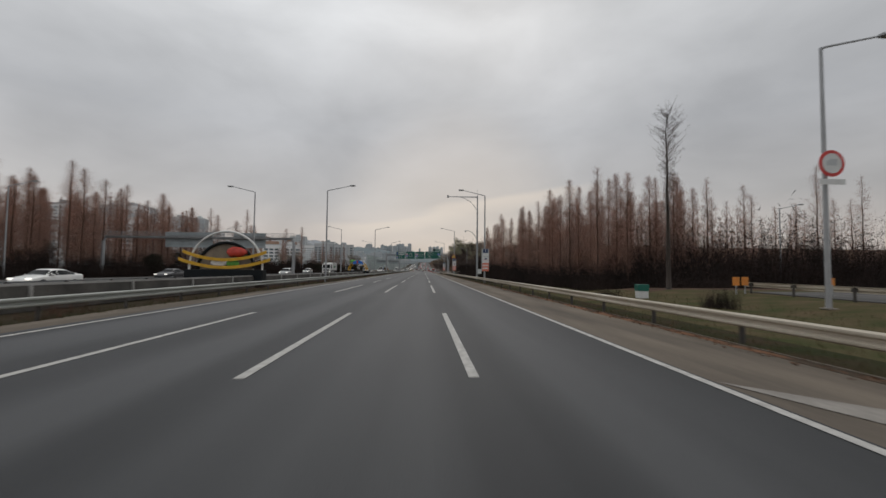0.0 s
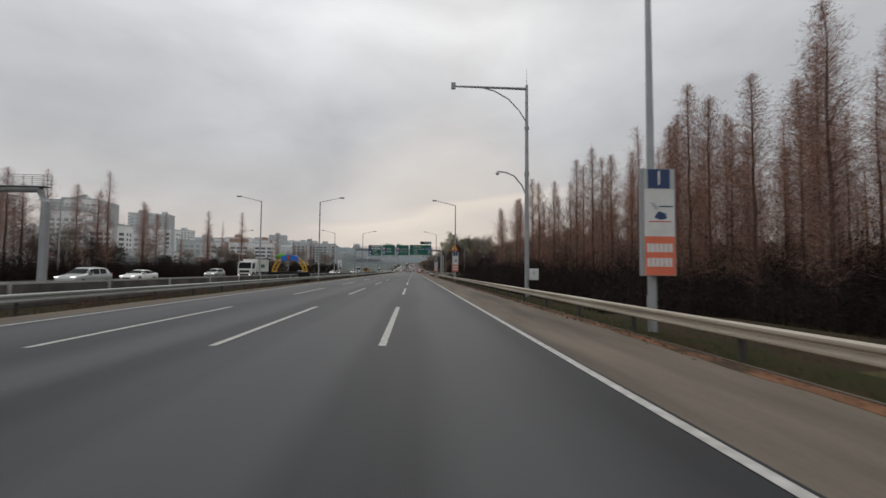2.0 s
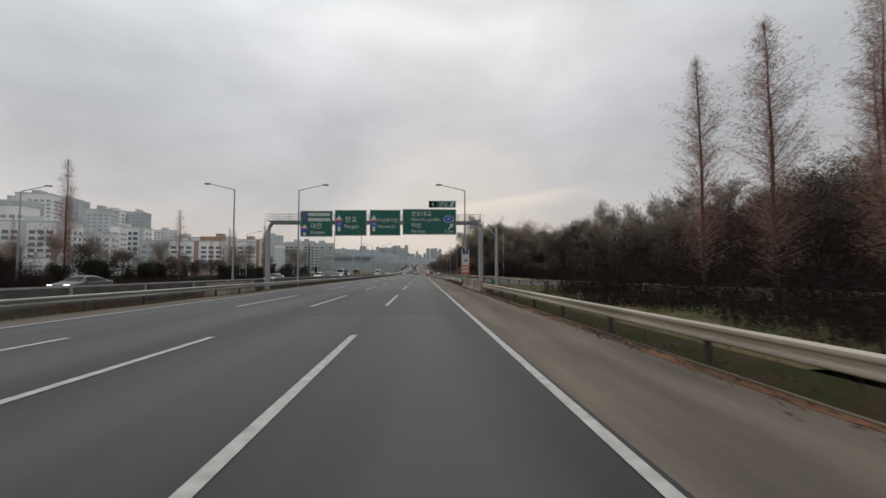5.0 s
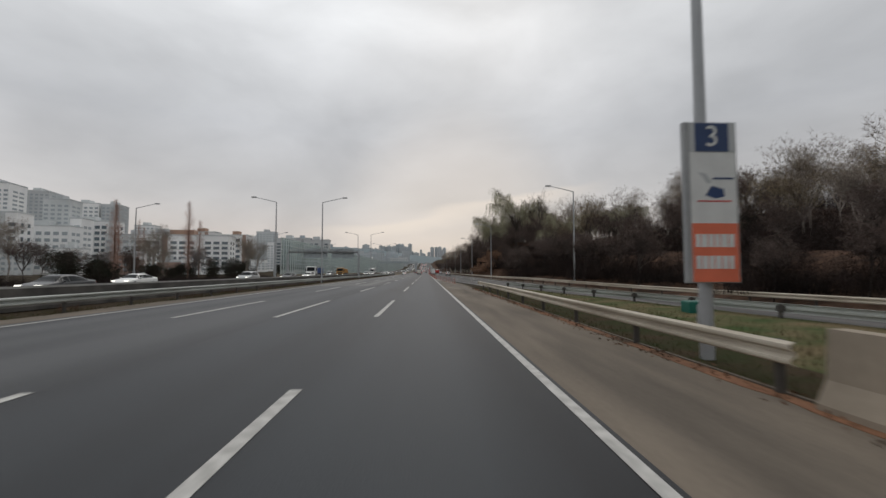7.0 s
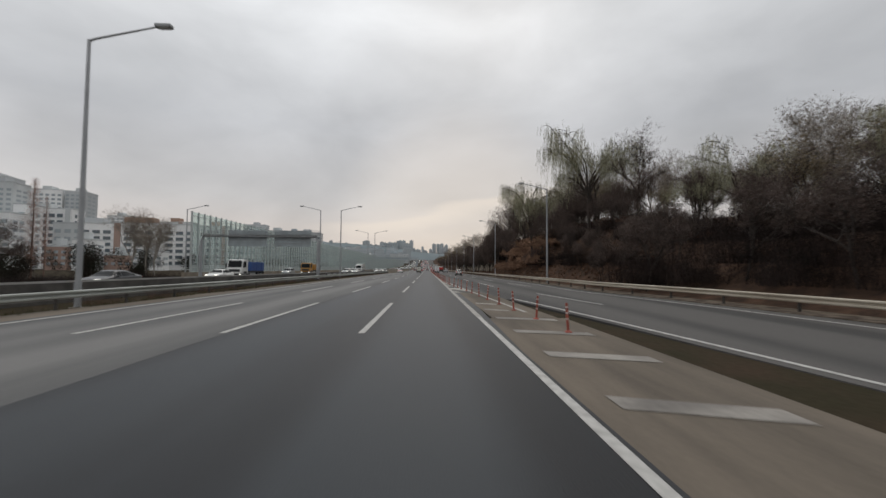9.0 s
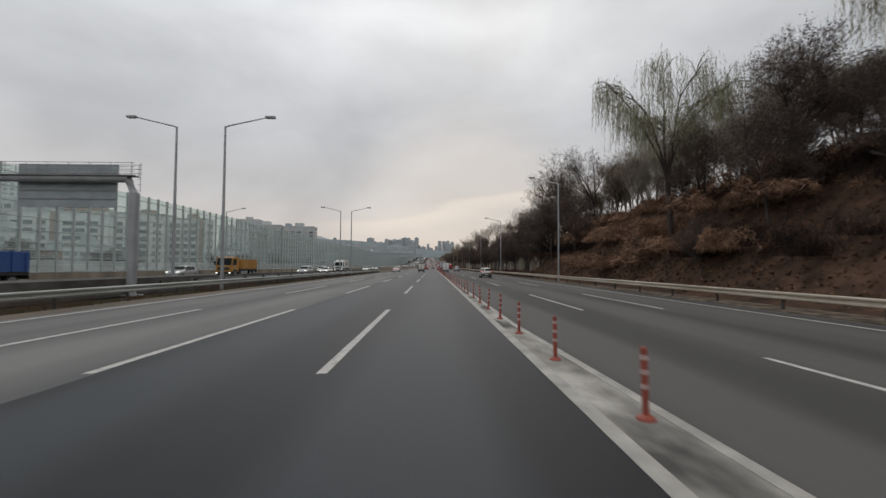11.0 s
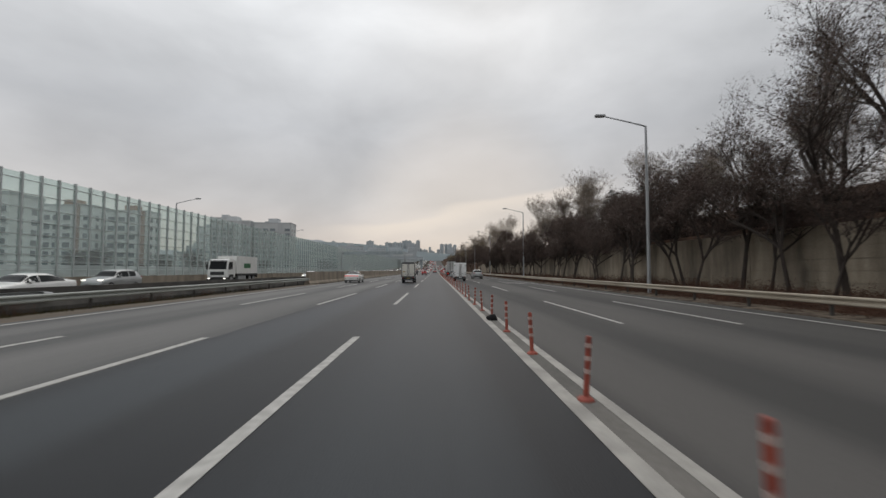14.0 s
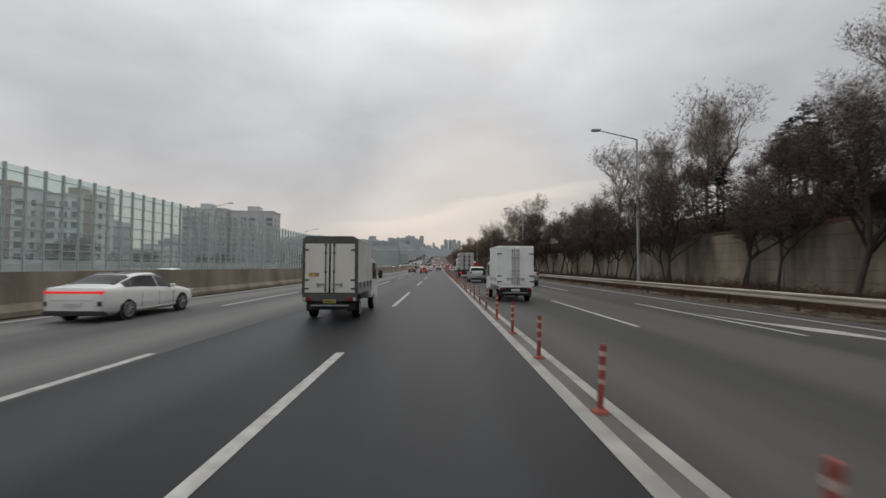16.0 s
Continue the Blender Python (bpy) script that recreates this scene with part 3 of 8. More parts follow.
verge = strip("verge", lambda y: 2.70 + 0.30 * noise.noise(Vector((y * 0.11, 3, 0))) + 0.14 * noise.noise(Vector((y * 0.9, 7, 0))), lambda y: 3.0 + 0.12 * noise.noise(Vector((y * 0.5, 9, 0))), -80, 197, 0.006, "soil", step=0.6)
tagged(verge, "strip of reddish soil along the shoulder", "verge", kind="structure")
kerb = strip("kerb", lambda y: 2.99 + 0.1 * noise.noise(Vector((y * 0.05, 2, 0))), lambda y: 3.055 + 0.1 * noise.noise(Vector((y * 0.05, 2, 0))), -80, 197, 0.03, "shoulder", step=3)
tagged(kerb, "low worn concrete lip between soil and grass", "kerb", kind="structure")
green_verge = strip("verge_grass", lambda y: 2.9, lambda y: 4.6, -80, 199, -0.012, "verge_green", step=4, thick=0.2)
tagged(green_verge, "dark green grass strip under the guardrail", "verge", kind="structure")


def split_verge():
    """The raised grass between the motorway's rail and the side road's rail."""
    bm = bmesh.new()
    rows = []
    for k in range(40):
        y = 118 + 2 * k
        b = ramp_mid(y) - 4.62
        xs = [4.55 + (b - 4.55) * q / 4 for q in range(5)]
        rows.append([bm.verts.new((x, y, z + 0.05 * noise.noise(Vector((x * 0.7, y * 0.4, 4))))) for x, z in zip(xs, (-0.05, 0.0, 0.03, 0.06, 0.06))] + [bm.verts.new((b + 0.05, y, -0.6))])
    for p, q in zip(rows, rows[1:]):
        for k in range(5):
            bm.faces.new((p[k], p[k + 1], q[k + 1], q[k]))
    bmesh.ops.recalc_face_normals(bm, faces=bm.faces[:])
    return tagged(link("verge_split", bm, "lawn_green", smooth=True), "raised strip of green and tan winter grass between two guardrails", "verge", kind="structure")


split_verge()
left_verge = strip("verge_median", lambda y: -16.4 - 0.15 * math.sin(y * 0.5), lambda y: -14.904, -80, 362, -0.01, "shoulder", step=2)
tagged(left_verge, "dusty tan strip under the median guardrail", "verge", kind="structure")

bank_verge = strip("verge_bank", lambda y: ramp_right(y) - 0.12 + 0.16 * noise.noise(Vector((y * 0.3, 1, 0))) + 0.08 * noise.noise(Vector((y * 1.1, 5, 0))), lambda y: ramp_right(y) + 1.7, 150, 520, lambda y: sink(y) + 0.035, "rubble", step=0.9)
tagged(bank_verge, "strip of brown soil and rubble under the guardrail of the bank", "verge", kind="structure")

fresh = strip("road_resurfaced", lambda y: -7.05 + 0.09 * noise.noise(Vector((y * 0.12, 0, 0))), lambda y: -0.11, 128, 1350, 0.003, "asphalt_new", step=5, thick=0.003)
tagged(fresh, "two newer darker asphalt lanes", "road", kind="structure")

pale = strip("road_worn", lambda y: -14.89, lambda y: -7.06 + 0.09 * noise.noise(Vector((y * 0.12, 0, 0))), 206, 1350, 0.003, "asphalt_pale", step=5, thick=0.003)
tagged(pale, "two older paler asphalt lanes beside the median", "road", kind="structure")


def line_strip(x, y0, y1, w, mat, parent, name, z=0.010, step=10.0):
    return strip(name, lambda y: (x(y) if callable(x) else x) - w / 2, lambda y: (x(y) if callable(x) else x) + w / 2, y0, y1, z, mat, parent, step=step, thick=0.004)


line_strip(-0.02, -80, 216, 0.15, "paint", main, "edge_line")
line_strip(-0.01, 216, 1350, 0.2, "paint_edge", main, "edge_line")
line_strip(-4 * W, -80, 1350, 0.17, "paint", main, "edge_line")
dash_bm = bmesh.new()
box(dash_bm, -0.085, 0.085, -5, 5, 0.004, 0.0105)
first_dash = part("lane_dash", dash_bm, "paint", main)
first_dash.matrix_basis = pose(-W, 8.15, 0)
for j in (1, 2, 3):
    for y in [-11.85, -31.85, 8.15] + [57.2 + 20 * k for k in range(20) if k not in (6,)]:
        if (j, y) != (1, 8.15):
            share(first_dash, pose(-j * W + random.uniform(-0.02, 0.02), y + random.uniform(-0.15, 0.15), 0, 0, 0, random.uniform(-0.1, 0.1)))
    share(first_dash, pose(-j * W, 176.4, 0)).scale.y = 0.88
    d = share(first_dash, pose(-j * W, 35.2, 0))
    d.scale.y = 1.42
far_dash = bmesh.new()
for j in (1, 2, 3):
    for k in range(42):
        y = 457.2 + 20 * k
        z = zr(y)
        s = (zr(y + 5) - zr(y - 5)) / 2
        vs = [far_dash.verts.new(c) for c in ((-j * W - 0.085, y - 5, z - s + 0.02), (-j * W + 0.085, y - 5, z - s + 0.02), (-j * W + 0.085, y + 5, z + s + 0.02), (-j * W - 0.085, y + 5, z + s + 0.02))]
        far_dash.faces.new(vs)
tagged(part("lane_dashes_far", far_dash, "paint", main), kind="stuff")
# side road lines
line_strip(lambda y: ramp_right(y) - 1.3, 60, 1350, 0.16, "paint", side, "edge_line", z=lambda y: sink(y) + 0.006, step=5.0)
line_strip(lambda y: ramp_mid(y) - 4.2, 60, 226, 0.16, "paint", side, "edge_line", z=lambda y: sink(y) + 0.006, step=5.0)


def merge_line(y):
    """The far edge line of the painted strip that carries the marker posts."""
    return 0.38 + 0.0016 * max(0.0, 338 - y) + 0.037 * max(0.0, 258 - y)


line_strip(merge_line, 218, 1350, 0.16, "paint_edge", side, "edge_line", step=4.0)
slim_bm = bmesh.new()
box(slim_bm, -0.07, 0.07, -4.7, 4.7, 0.001, 0.007)
slim = part("lane_dash", slim_bm, "paint", side)
slim.matrix_basis = pose(4.5, 248.2, 0, 0, 0, 1.5)
slim.scale.y = 1.1
share(slim, pose(6.3, 226.5, 0, 0, 0, 5.0))
share(slim, pose(8.2, 248.6, 0, 0, 0, 3.5))
for x, ys in ((4.0, [266.9 + 20.8 * k for k in range(10)]), (7.5, [267.5, 288.2] + [309 + 20.1 * k for k in range(8)])):
    for y in ys:
        share(slim, pose(x, y, 0))
# worn chevron bars on the tip and broken white paint between the posts
for k in range(9):
    bm = bmesh.new()
    y = 196.5 + 3.2 * k
    x1 = 2.5 if y < 216 else 1.5
    vs = [bm.verts.new(c) for c in ((0.55, y, 0.008), (x1, y - 0.6, 0.008), (x1, y - 0.05, 0.008), (0.55, y + 0.55, 0.008))]
    bm.faces.new(vs)
    part("chevron_bar", bm, "paint_worn", shoulder)
bm = bmesh.new()
bm.faces.new([bm.verts.new((x, y, 0.008)) for x, y in ((0.16, 2.85), (0.58, 1.65), (1.05, 0.35), (2.4, -2.0), (2.75, -1.4), (1.5, 1.35), (0.74, 2.2))])
part("worn_paint", bm, "paint_worn", shoulder)
strip("hatch_paint", lambda y: 0.085, lambda y: merge_line(y) - 0.06, 232, 272, 0.005, "merge_fill", main, step=2, thick=0.004)
strip("kerb_strip", lambda y: 0.085, lambda y: merge_line(y) - 0.06, 272, 560, 0.005, "strip_fill", main, step=8, thick=0.004)
arrow_bm = bmesh.new()
arrow_bm.faces.new([arrow_bm.verts.new(c) for c in ((7.7, 370.4, 0.006), (8.3, 365.4, 0.006), (9.25, 363.0, 0.006), (9.05, 365.6, 0.006), (8.35, 367.2, 0.006))])
part("merge_arrow", arrow_bm, "paint", side)
# opposite carriageway lines
for f in (0.12, 0.36, 0.6):
    line_strip(lambda y, f=f: opp_in(y) + (opp_out(y) - opp_in(y)) * f, -80, 700, 0.15, "paint_worn", oppo, "lane_line")

# ---- guardrails ----
BEAM = [(0.0, 0.43), (0.075, 0.462), (0.08, 0.49), (0.075, 0.522), (0.0, 0.562), (0.0, 0.608), (0.075, 0.648), (0.08, 0.68), (0.075, 0.708), (0.0, 0.74), (-0.012, 0.735), (0.06, 0.70), (0.06, 0.655), (-0.012, 0.615), (-0.012, 0.555), (0.06, 0.515), (0.06, 0.468), (-0.012, 0.435)]
RAIL_POST = None


def guardrail(name, f, y0, y1, face, label, mat="rail", step=4.0, lift=0.0, drop=lambda y: 0.0):
    """A wave-profile steel beam on posts; face -1: the waves look to -x."""
    global RAIL_POST
    g = thing(name, None, label, "guardrail", "motorway guardrails", "structure")
    pts = [(x, y, zr(y) + lift + drop(y)) for x, y in along(f, y0, y1, 4.0)]
    bm = sweep(bmesh.new(), [(q[0] * face, q[1]) for q in BEAM], pts)
    part("beam", bm, mat, g)
    n = int((y1 - y0) / step)
    for k in range(n + 1):
        y = y0 + 0.4 + k * step
        if y > y1:
            break
        m = pose(f(y) - face * 0.13, y, zr(y) + lift + drop(y))
        if RAIL_POST is None:
            bm = bmesh.new()
            tube(bm, [(0, 0, -0.15), (0, 0, 0.72)], 0.065, 10)
            box(bm, -0.12, 0.12, -0.06, 0.06, 0.5, 0.68)
            RAIL_POST = part("post", bm, "steel_post", g)
            RAIL_POST.matrix_basis = m
        else:
            share(RAIL_POST, m, g)
    # turned-down round end piece
    bm = bmesh.new()
    ex, ey = f(y1), y1
    tube(bm, [(ex, ey - 0.05, 0.58 + zr(ey) + lift), (ex + 0.05, ey + 0.35, 0.58 + zr(ey) + lift)], [0.17, 0.12], 10)
    part("end_piece", bm, mat, g)
    return g


guardrail("guardrail_right", lambda y: 3.12, -78, 147, -1, "pale galvanised wave-beam guardrail beside the hard shoulder")
guardrail("guardrail_right", lambda y: 2.85 + 0.010 * max(0, y - 168), 161.5, 196, -1, "pale galvanised wave-beam guardrail ending at the merge")
guardrail("guardrail_side_inner", lambda y: ramp_mid(y) - 4.75, 70, 199, 1, "grey-green wave-beam guardrail along the side road", "rail_green", lift=-0.2)
guardrail("guardrail_side_outer", lambda y: ramp_right(y) + 0.4, 70, 520, -1, "pale cream wave-beam guardrail at the foot of the wooded bank", drop=sink)
guardrail("guardrail_median", lambda y: -16.3, -78, 361.5, 1, "dusty grey-green wave-beam guardrail along the median", "rail_green")
guardrail("guardrail_opposite", lambda y: opp_in(y) + 0.5, -78, 330, -1, "dull steel guardrail of the opposite carriageway", "steel_dull")
guardrail("guardrail_loop", lambda y: 16.0 + (y - 4) ** 2 * 0.004, -40, 25, 1, "dull steel guardrail on the loop road", "rail", lift=0.33)

# ---- concrete barriers ----


def barrier(name, f, y0, y1, h, label, mat="concrete", step=6.0, w0=0.3, w1=0.12):
    bm = sweep(bmesh.new(), [(-w0, -0.1), (-w0, 0.08), (-w1 - 0.04, 0.35), (-w1, h), (w1, h), (w1 + 0.04, 0.35), (w0, 0.08), (w0, -0.1)], [(x, y, zr(y)) for x, y in along(f, y0, y1, step)])
    return tagged(link(name, bm, mat), label, "barrier", kind="structure")


barrier("concrete_barrier", lambda y: 3.12, 146, 161.2, 0.95, "stained concrete safety barrier round the sign gantry foot", "concrete_old")
barrier("concrete_barrier_median", lambda y: -16.5, 362, 900, 1.45, "long tan concrete median wall", "concrete_old", w0=0.35)
barrier("concrete_barrier_opposite", lambda y: -20.0 if y < 290 else -20.0 + (y - 290) * 0.04, -78, 364, 0.9, "weathered dark concrete median barrier", "barrier_dark")
top_rail = sweep(bmesh.new(), [(-0.03, 0.9), (-0.03, 1.0), (0.03, 1.0), (0.03, 0.9)], [(-20.0, y, 0.0) for y in range(-78, 291, 9)])
top_rail = tagged(link("barrier_rail", top_rail, "steel"), "pale steel rail along the top of the median barrier", "barrier", kind="structure")
rail_post = part("rail_post", boxes((0.14, 0.24, -0.06, 0.06, 0.1, 0.93), bevel=0.01), "steel", top_rail)
rail_post.matrix_basis = pose(-20.0, 2.0, 0)
for k in range(1, 28):
    share(rail_post, pose(-20.0, 2.0 + 6.0 * k, 0))
barrier("concrete_barrier_left", lambda y: -16.8, 142, 150, 0.9, "stained concrete barrier end in the median", "concrete_old")

# ---- retaining wall of the wooded bank ----
wall = thing("retaining_wall", None, "old tan concrete retaining wall behind the roadside trees", "wall", kind="structure")
panel_bm = bmesh.new()
for k in range(7):
    box(panel_bm, -0.2 + 0.012 * (k % 2), 0.2, -4.97, 4.97, -0.3 + 0.63 * k, 0.305 + 0.63 * k, bevel=0.012)
box(panel_bm, -0.14, 0.15, -4.95, 4.95, -0.3, 4.05)
panel = part("wall_panel", panel_bm, "wall_old", wall)
panel.matrix_basis = pose(19.5, 325, 0)
for k in range(1, 20):
    share(panel, pose(19.5, 325 + 10 * k, zr(325 + 10 * k)))

# ---- street lamps ----


def street_lamp(m, label, arm=3.5, tall=11.9):
    lamp = thing("street_lamp", m, label, "street lamp", "motorway street lamps")
    part("base_plate", boxes((-0.22, 0.22, -0.22, 0.22, 0.0, 0.06), bevel=0.01), "concrete", lamp)
    bm = bmesh.new()
    tube(bm, [(0, 0, 0.05), (0, 0, 1.2), (0, 0, 6), (0, 0, tall)], [0.125, 0.12, 0.10, 0.07], 12)
    box(bm, -0.09, 0.09, -0.14, -0.10, 0.6, 1.1)
    part("pole", bm, "lamp_grey", lamp, smooth=False)
    bm = bmesh.new()
    tube(bm, [(-0.02, 0, tall - 0.06), (0.25, 0, tall + 0.05), (arm - 0.5, 0, tall + 0.68)], [0.06, 0.052, 0.04], 10)
    part("arm", bm, "lamp_grey", lamp)
    bm = bmesh.new()
    box(bm, arm - 0.62, arm + 0.1, -0.16, 0.16, tall + 0.62, tall + 0.78, bevel=0.05)
    head = part("lamp_head", bm, "steel_dull", lamp)
    part("lens", boxes((arm - 0.45, arm + 0.02, -0.12, 0.12, tall + 0.602, tall + 0.622)), "lens", head)
    return lamp


LAMP = street_lamp(pose(-17.0, 52.7, -0.1), "grey steel street lamp with one arm over the carriageway")
for y in (-2, 108.5, 164.7, 220.2, 276.8, 325.6):
    copy_thing(LAMP, pose(-17.0, y, -0.1))
for x, y in ((-27, 54.7), (-25.7, 108.8), (-24.7, 164.5), (-23.6, 219.9), (-20.6, 277), (-18.9, 325.2)):
    tagged(copy_thing(LAMP, pose(x, y, -0.1, 0, 0, 180)), "grey steel street lamp with one arm over the opposite carriageway")
for x, y in ((-57, 53), (-55, 110), (-51, 166), (-47.5, 226), (-43.5, 277), (-40.6, 327), (-40.6, 377), (-40.6, 428), (-40.6, 480)):
    tagged(copy_thing(LAMP, pose(x, y, -0.2)), "grey steel street lamp at the outer edge of the opposite carriageway")
for x, y in ((3.8, 54.4), (3.55, 109.4), (3.5, 164.2)):
    tagged(copy_thing(LAMP, pose(x, y, -0.1, 0, 0, 180)), "grey steel street lamp behind the shoulder guardrail, carrying a number board")
for x, y in ((17, 210.3), (13.1, 254.5), (13.3, 297.3), (13.2, 341.4), (13.9, 387.5), (13.9, 434), (13.9, 481), (13.9, 530), (13.9, 580), (13.9, 640)):
    tagged(copy_thing(LAMP, pose(x, y, zr(y) - 0.1, 0, 0, 180)), "grey steel street lamp at the foot of the wooded bank")
for y in (560, 620, 680, 740, 800):
    tagged(copy_thing(LAMP, pose(-17.2, y, zr(y) - 0.1)), "grey steel street lamp far along the median")
tagged(copy_thing(LAMP, pose(13.6, 14.8, gz(13.6, 14.8))), "grey steel street lamp on the verge with a round sign")
tagged(copy_thing(LAMP, pose(47.5, 57, -0.8)), "grey steel street lamp beside the loop road")

# ---- camera poles ----


def camera_pole(m):
    c = thing("camera_pole", m, "tall grey steel traffic camera pole with two arms and a cabinet", "camera pole")
    bm = bmesh.new()
    tube(bm, [(0, 0, 0), (0, 0, 5.0), (0, 0, 10), (0, 0, 15)], [0.165, 0.16, 0.13, 0.10], 14)
    part("pole", bm, "lamp_grey", c)
    for z, r in ((5.6, 0.2), (8.6, 0.18), (11.9, 0.16)):
        bm = bmesh.new()
        tube(bm, [(0, 0, z - 0.12), (0, 0, z + 0.12)], r, 14)
        part("collar", bm, "steel_dull", c)
    bm = bmesh.new()
    tube(bm, [(0.05, 0, 14.75), (-5.2, 0, 14.75)], [0.1, 0.06], 10)
    tube(bm, [(0, 0, 12.3), (-0.5, 0, 13.1), (-1.3, 0, 13.95), (-2.3, 0, 14.5), (-3.2, 0, 14.72)], 0.045, 8)
    arm = part("upper_arm", bm, "lamp_grey", c)
    part("camera_head", boxes((-5.4, -5.1, -0.1, 0.1, 14.55, 15.0), bevel=0.02), "steel_dull", arm)
    bm = bmesh.new()
    tube(bm, [(0, 0, 7.0), (-0.35, 0, 7.8), (-0.9, 0, 8.45), (-1.5, 0, 8.7), (-2.1, 0, 8.75)], 0.05, 8)
    arm = part("lower_arm", bm, "lamp_grey", c)
    bm = bmesh.new()
    bmesh.ops.create_uvsphere(bm, u_segments=10, v_segments=8, radius=0.14, matrix=Matrix.Translation((-2.1, 0, 8.62)))
    part("camera_dome", bm, "sign_white", arm)
    bm = bmesh.new()
    tube(bm, [(0, 0, 15.0), (0, 0, 16.2)], [0.02, 0.008], 6)
    part("lightning_rod", bm, "steel_dull", c)
    cab = part("cabinet", boxes((0.1, 0.75, -0.3, 0.3, 1.15, 1.95), bevel=0.02), "sign_white", c, "pale grey steel cabinet")
    part("cabinet_label", boxes((0.35, 0.5, -0.306, -0.3, 1.5, 1.75)), "wall_grey", cab)
    return c


camera_pole(pose(5.0, 72.4, -0.1))
cp = thing("camera_pole", pose(4.3, 146.3, -0.1), "short grey steel camera pole beside the shoulder", "camera pole")
bm = bmesh.new()
tube(bm, [(0, 0, 0), (0, 0, 5.4)], [0.15, 0.11], 12)
part("pole", bm, "lamp_grey", cp)
bm = bmesh.new()
tube(bm, [(0, 0, 4.6), (-0.5, 0, 5.2), (-1.9, 0, 5.5)], 0.05, 8)
arm = part("arm", bm, "lamp_grey", cp)
part("camera_head", boxes((-2.1, -1.7, -0.12, 0.12, 5.35, 5.6), bevel=0.03), "steel_dull", arm)

# ---- lettering ----


def lettering(text, size, m, mat, parent, align="LEFT"):
    cu = bpy.data.curves.new("lettering", "FONT")
    cu.body, cu.size, cu.align_x, cu.align_y, cu.extrude = text, size, align, "CENTER", 0.004
    cu.resolution_u = 3
    cu.materials.append(M[mat])
    ob = new("lettering", cu)
    ob.parent = parent
    ob.matrix_basis = m
    return ob




def on_sign(x, y, z):
    """The pose of letters on an upright board that faces -y."""
    return pose(x, y, z, 90, 0, 0)


# ---- number boards on the lamp poles ----


def bars(parent, x0, x1, y, z0, z1, rows, mat, seed):
    r = random.Random(seed)
    h = (z1 - z0) / rows
    for k in range(rows):
        z = z0 + h * (k + 0.5)
        x = x0
        while x < x1 - 0.06:
            w = min(r.uniform(0.08, 0.13), x1 - x)
            part("writing_bar", boxes((x, x + w, y - 0.006, y, z - h * 0.3, z + h * 0.3)), mat, parent)
            x += w + 0.022


def number_board(m, digit, label):
    b = thing("number_board", m, label, "sign", "numbered boards on lamp poles")
    part("board", boxes((-0.5, 0.5, -0.02, 0.09, 0.0, 3.0), bevel=0.008), "steel_dull", b, "grey box frame of the board")
    part("face", boxes((-0.40, 0.47, -0.03, -0.02, 0.02, 2.98), bevel=0.003), "sign_white", b)
    part("clamp", boxes((-0.16, 0.16, 0.09, 0.2, 0.5, 0.6), (-0.16, 0.16, 0.09, 0.2, 2.4, 2.5)), "steel_dull", b)
    part("number_surround", boxes((-0.40, 0.47, -0.036, -0.03, 2.44, 2.98)), "wall_grey", b)
    part("number_field", boxes((-0.30, 0.34, -0.042, -0.036, 2.44, 2.98)), "sign_navy", b)
    lettering(digit, 0.56, on_sign(0.02, -0.05, 2.71), "sign_white", b, "CENTER")
    part("orange_field", boxes((-0.40, 0.47, -0.036, -0.03, 0.02, 1.1)), "sign_orange", b)
    bars(b, -0.34, 0.42, -0.036, 0.18, 0.98, 2, "sign_white", 3)
    part("picture_shape", prism([(-0.12, 1.62), (0.06, 1.56), (0.24, 1.60), (0.22, 1.74), (0.0, 1.80), (-0.06, 1.72)], -0.036, -0.031), "sign_navy", b)
    part("picture_shape", prism([(-0.26, 2.06), (-0.10, 2.02), (0.0, 1.86), (-0.08, 1.84), (-0.16, 1.96)], -0.036, -0.031), "wall_grey", b)
    part("picture_line", boxes((0.02, 0.42, -0.036, -0.031, 1.92, 1.955)), "sign_navy", b)
    part("picture_line", boxes((-0.28, 0.36, -0.036, -0.031, 1.50, 1.525)), "sign_red", b)
    return b


number_board(pose(3.85, 54.15, 1.55), "1", "tall white board with a navy number field and orange foot")
number_board(pose(3.55, 109.15, 1.5), "2", "tall white board with a navy number field and orange foot")
number_board(pose(3.5, 163.95, 1.42), "3", "tall white board with a navy number field and orange foot")

tri = thing("warning_sign", pose(3.4, 109.1, 4.75), "triangular red-edged yellow merge warning sign", "sign")
for name, r, y, mat in (("border", 0.72, 0.0, "sign_red"), ("field", 0.54, -0.012, "sign_yellow")):
    bm = bmesh.new()
    pts = [(0, r), (-r * 0.87, -r * 0.5), (r * 0.87, -r * 0.5)]
    f = bm.faces.new([bm.verts.new((px, y, pz + 0.35)) for px, pz in pts])
    e = bmesh.ops.extrude_face_region(bm, geom=[f])
    bmesh.ops.translate(bm, vec=(0, 0.01, 0), verts=[v for v in e["geom"] if isinstance(v, bmesh.types.BMVert)])
    part(name, bm, mat, tri)
part("arrow_shape", boxes((-0.05, 0.05, -0.02, -0.014, 0.1, 0.6), (0.05, 0.16, -0.02, -0.014, 0.15, 0.25)), "sign_black", tri)

rnd = thing("round_sign", pose(13.65, 14.5, 6.6), "round white prohibition sign with a red ring", "sign")
bm = bmesh.new()
bmesh.ops.create_cone(bm, cap_ends=True, segments=28, radius1=0.6, radius2=0.6, depth=0.02, matrix=pose(0, 0, 0, 90, 0, 0))
part("ring", bm, "sign_red", rnd)
bm = bmesh.new()
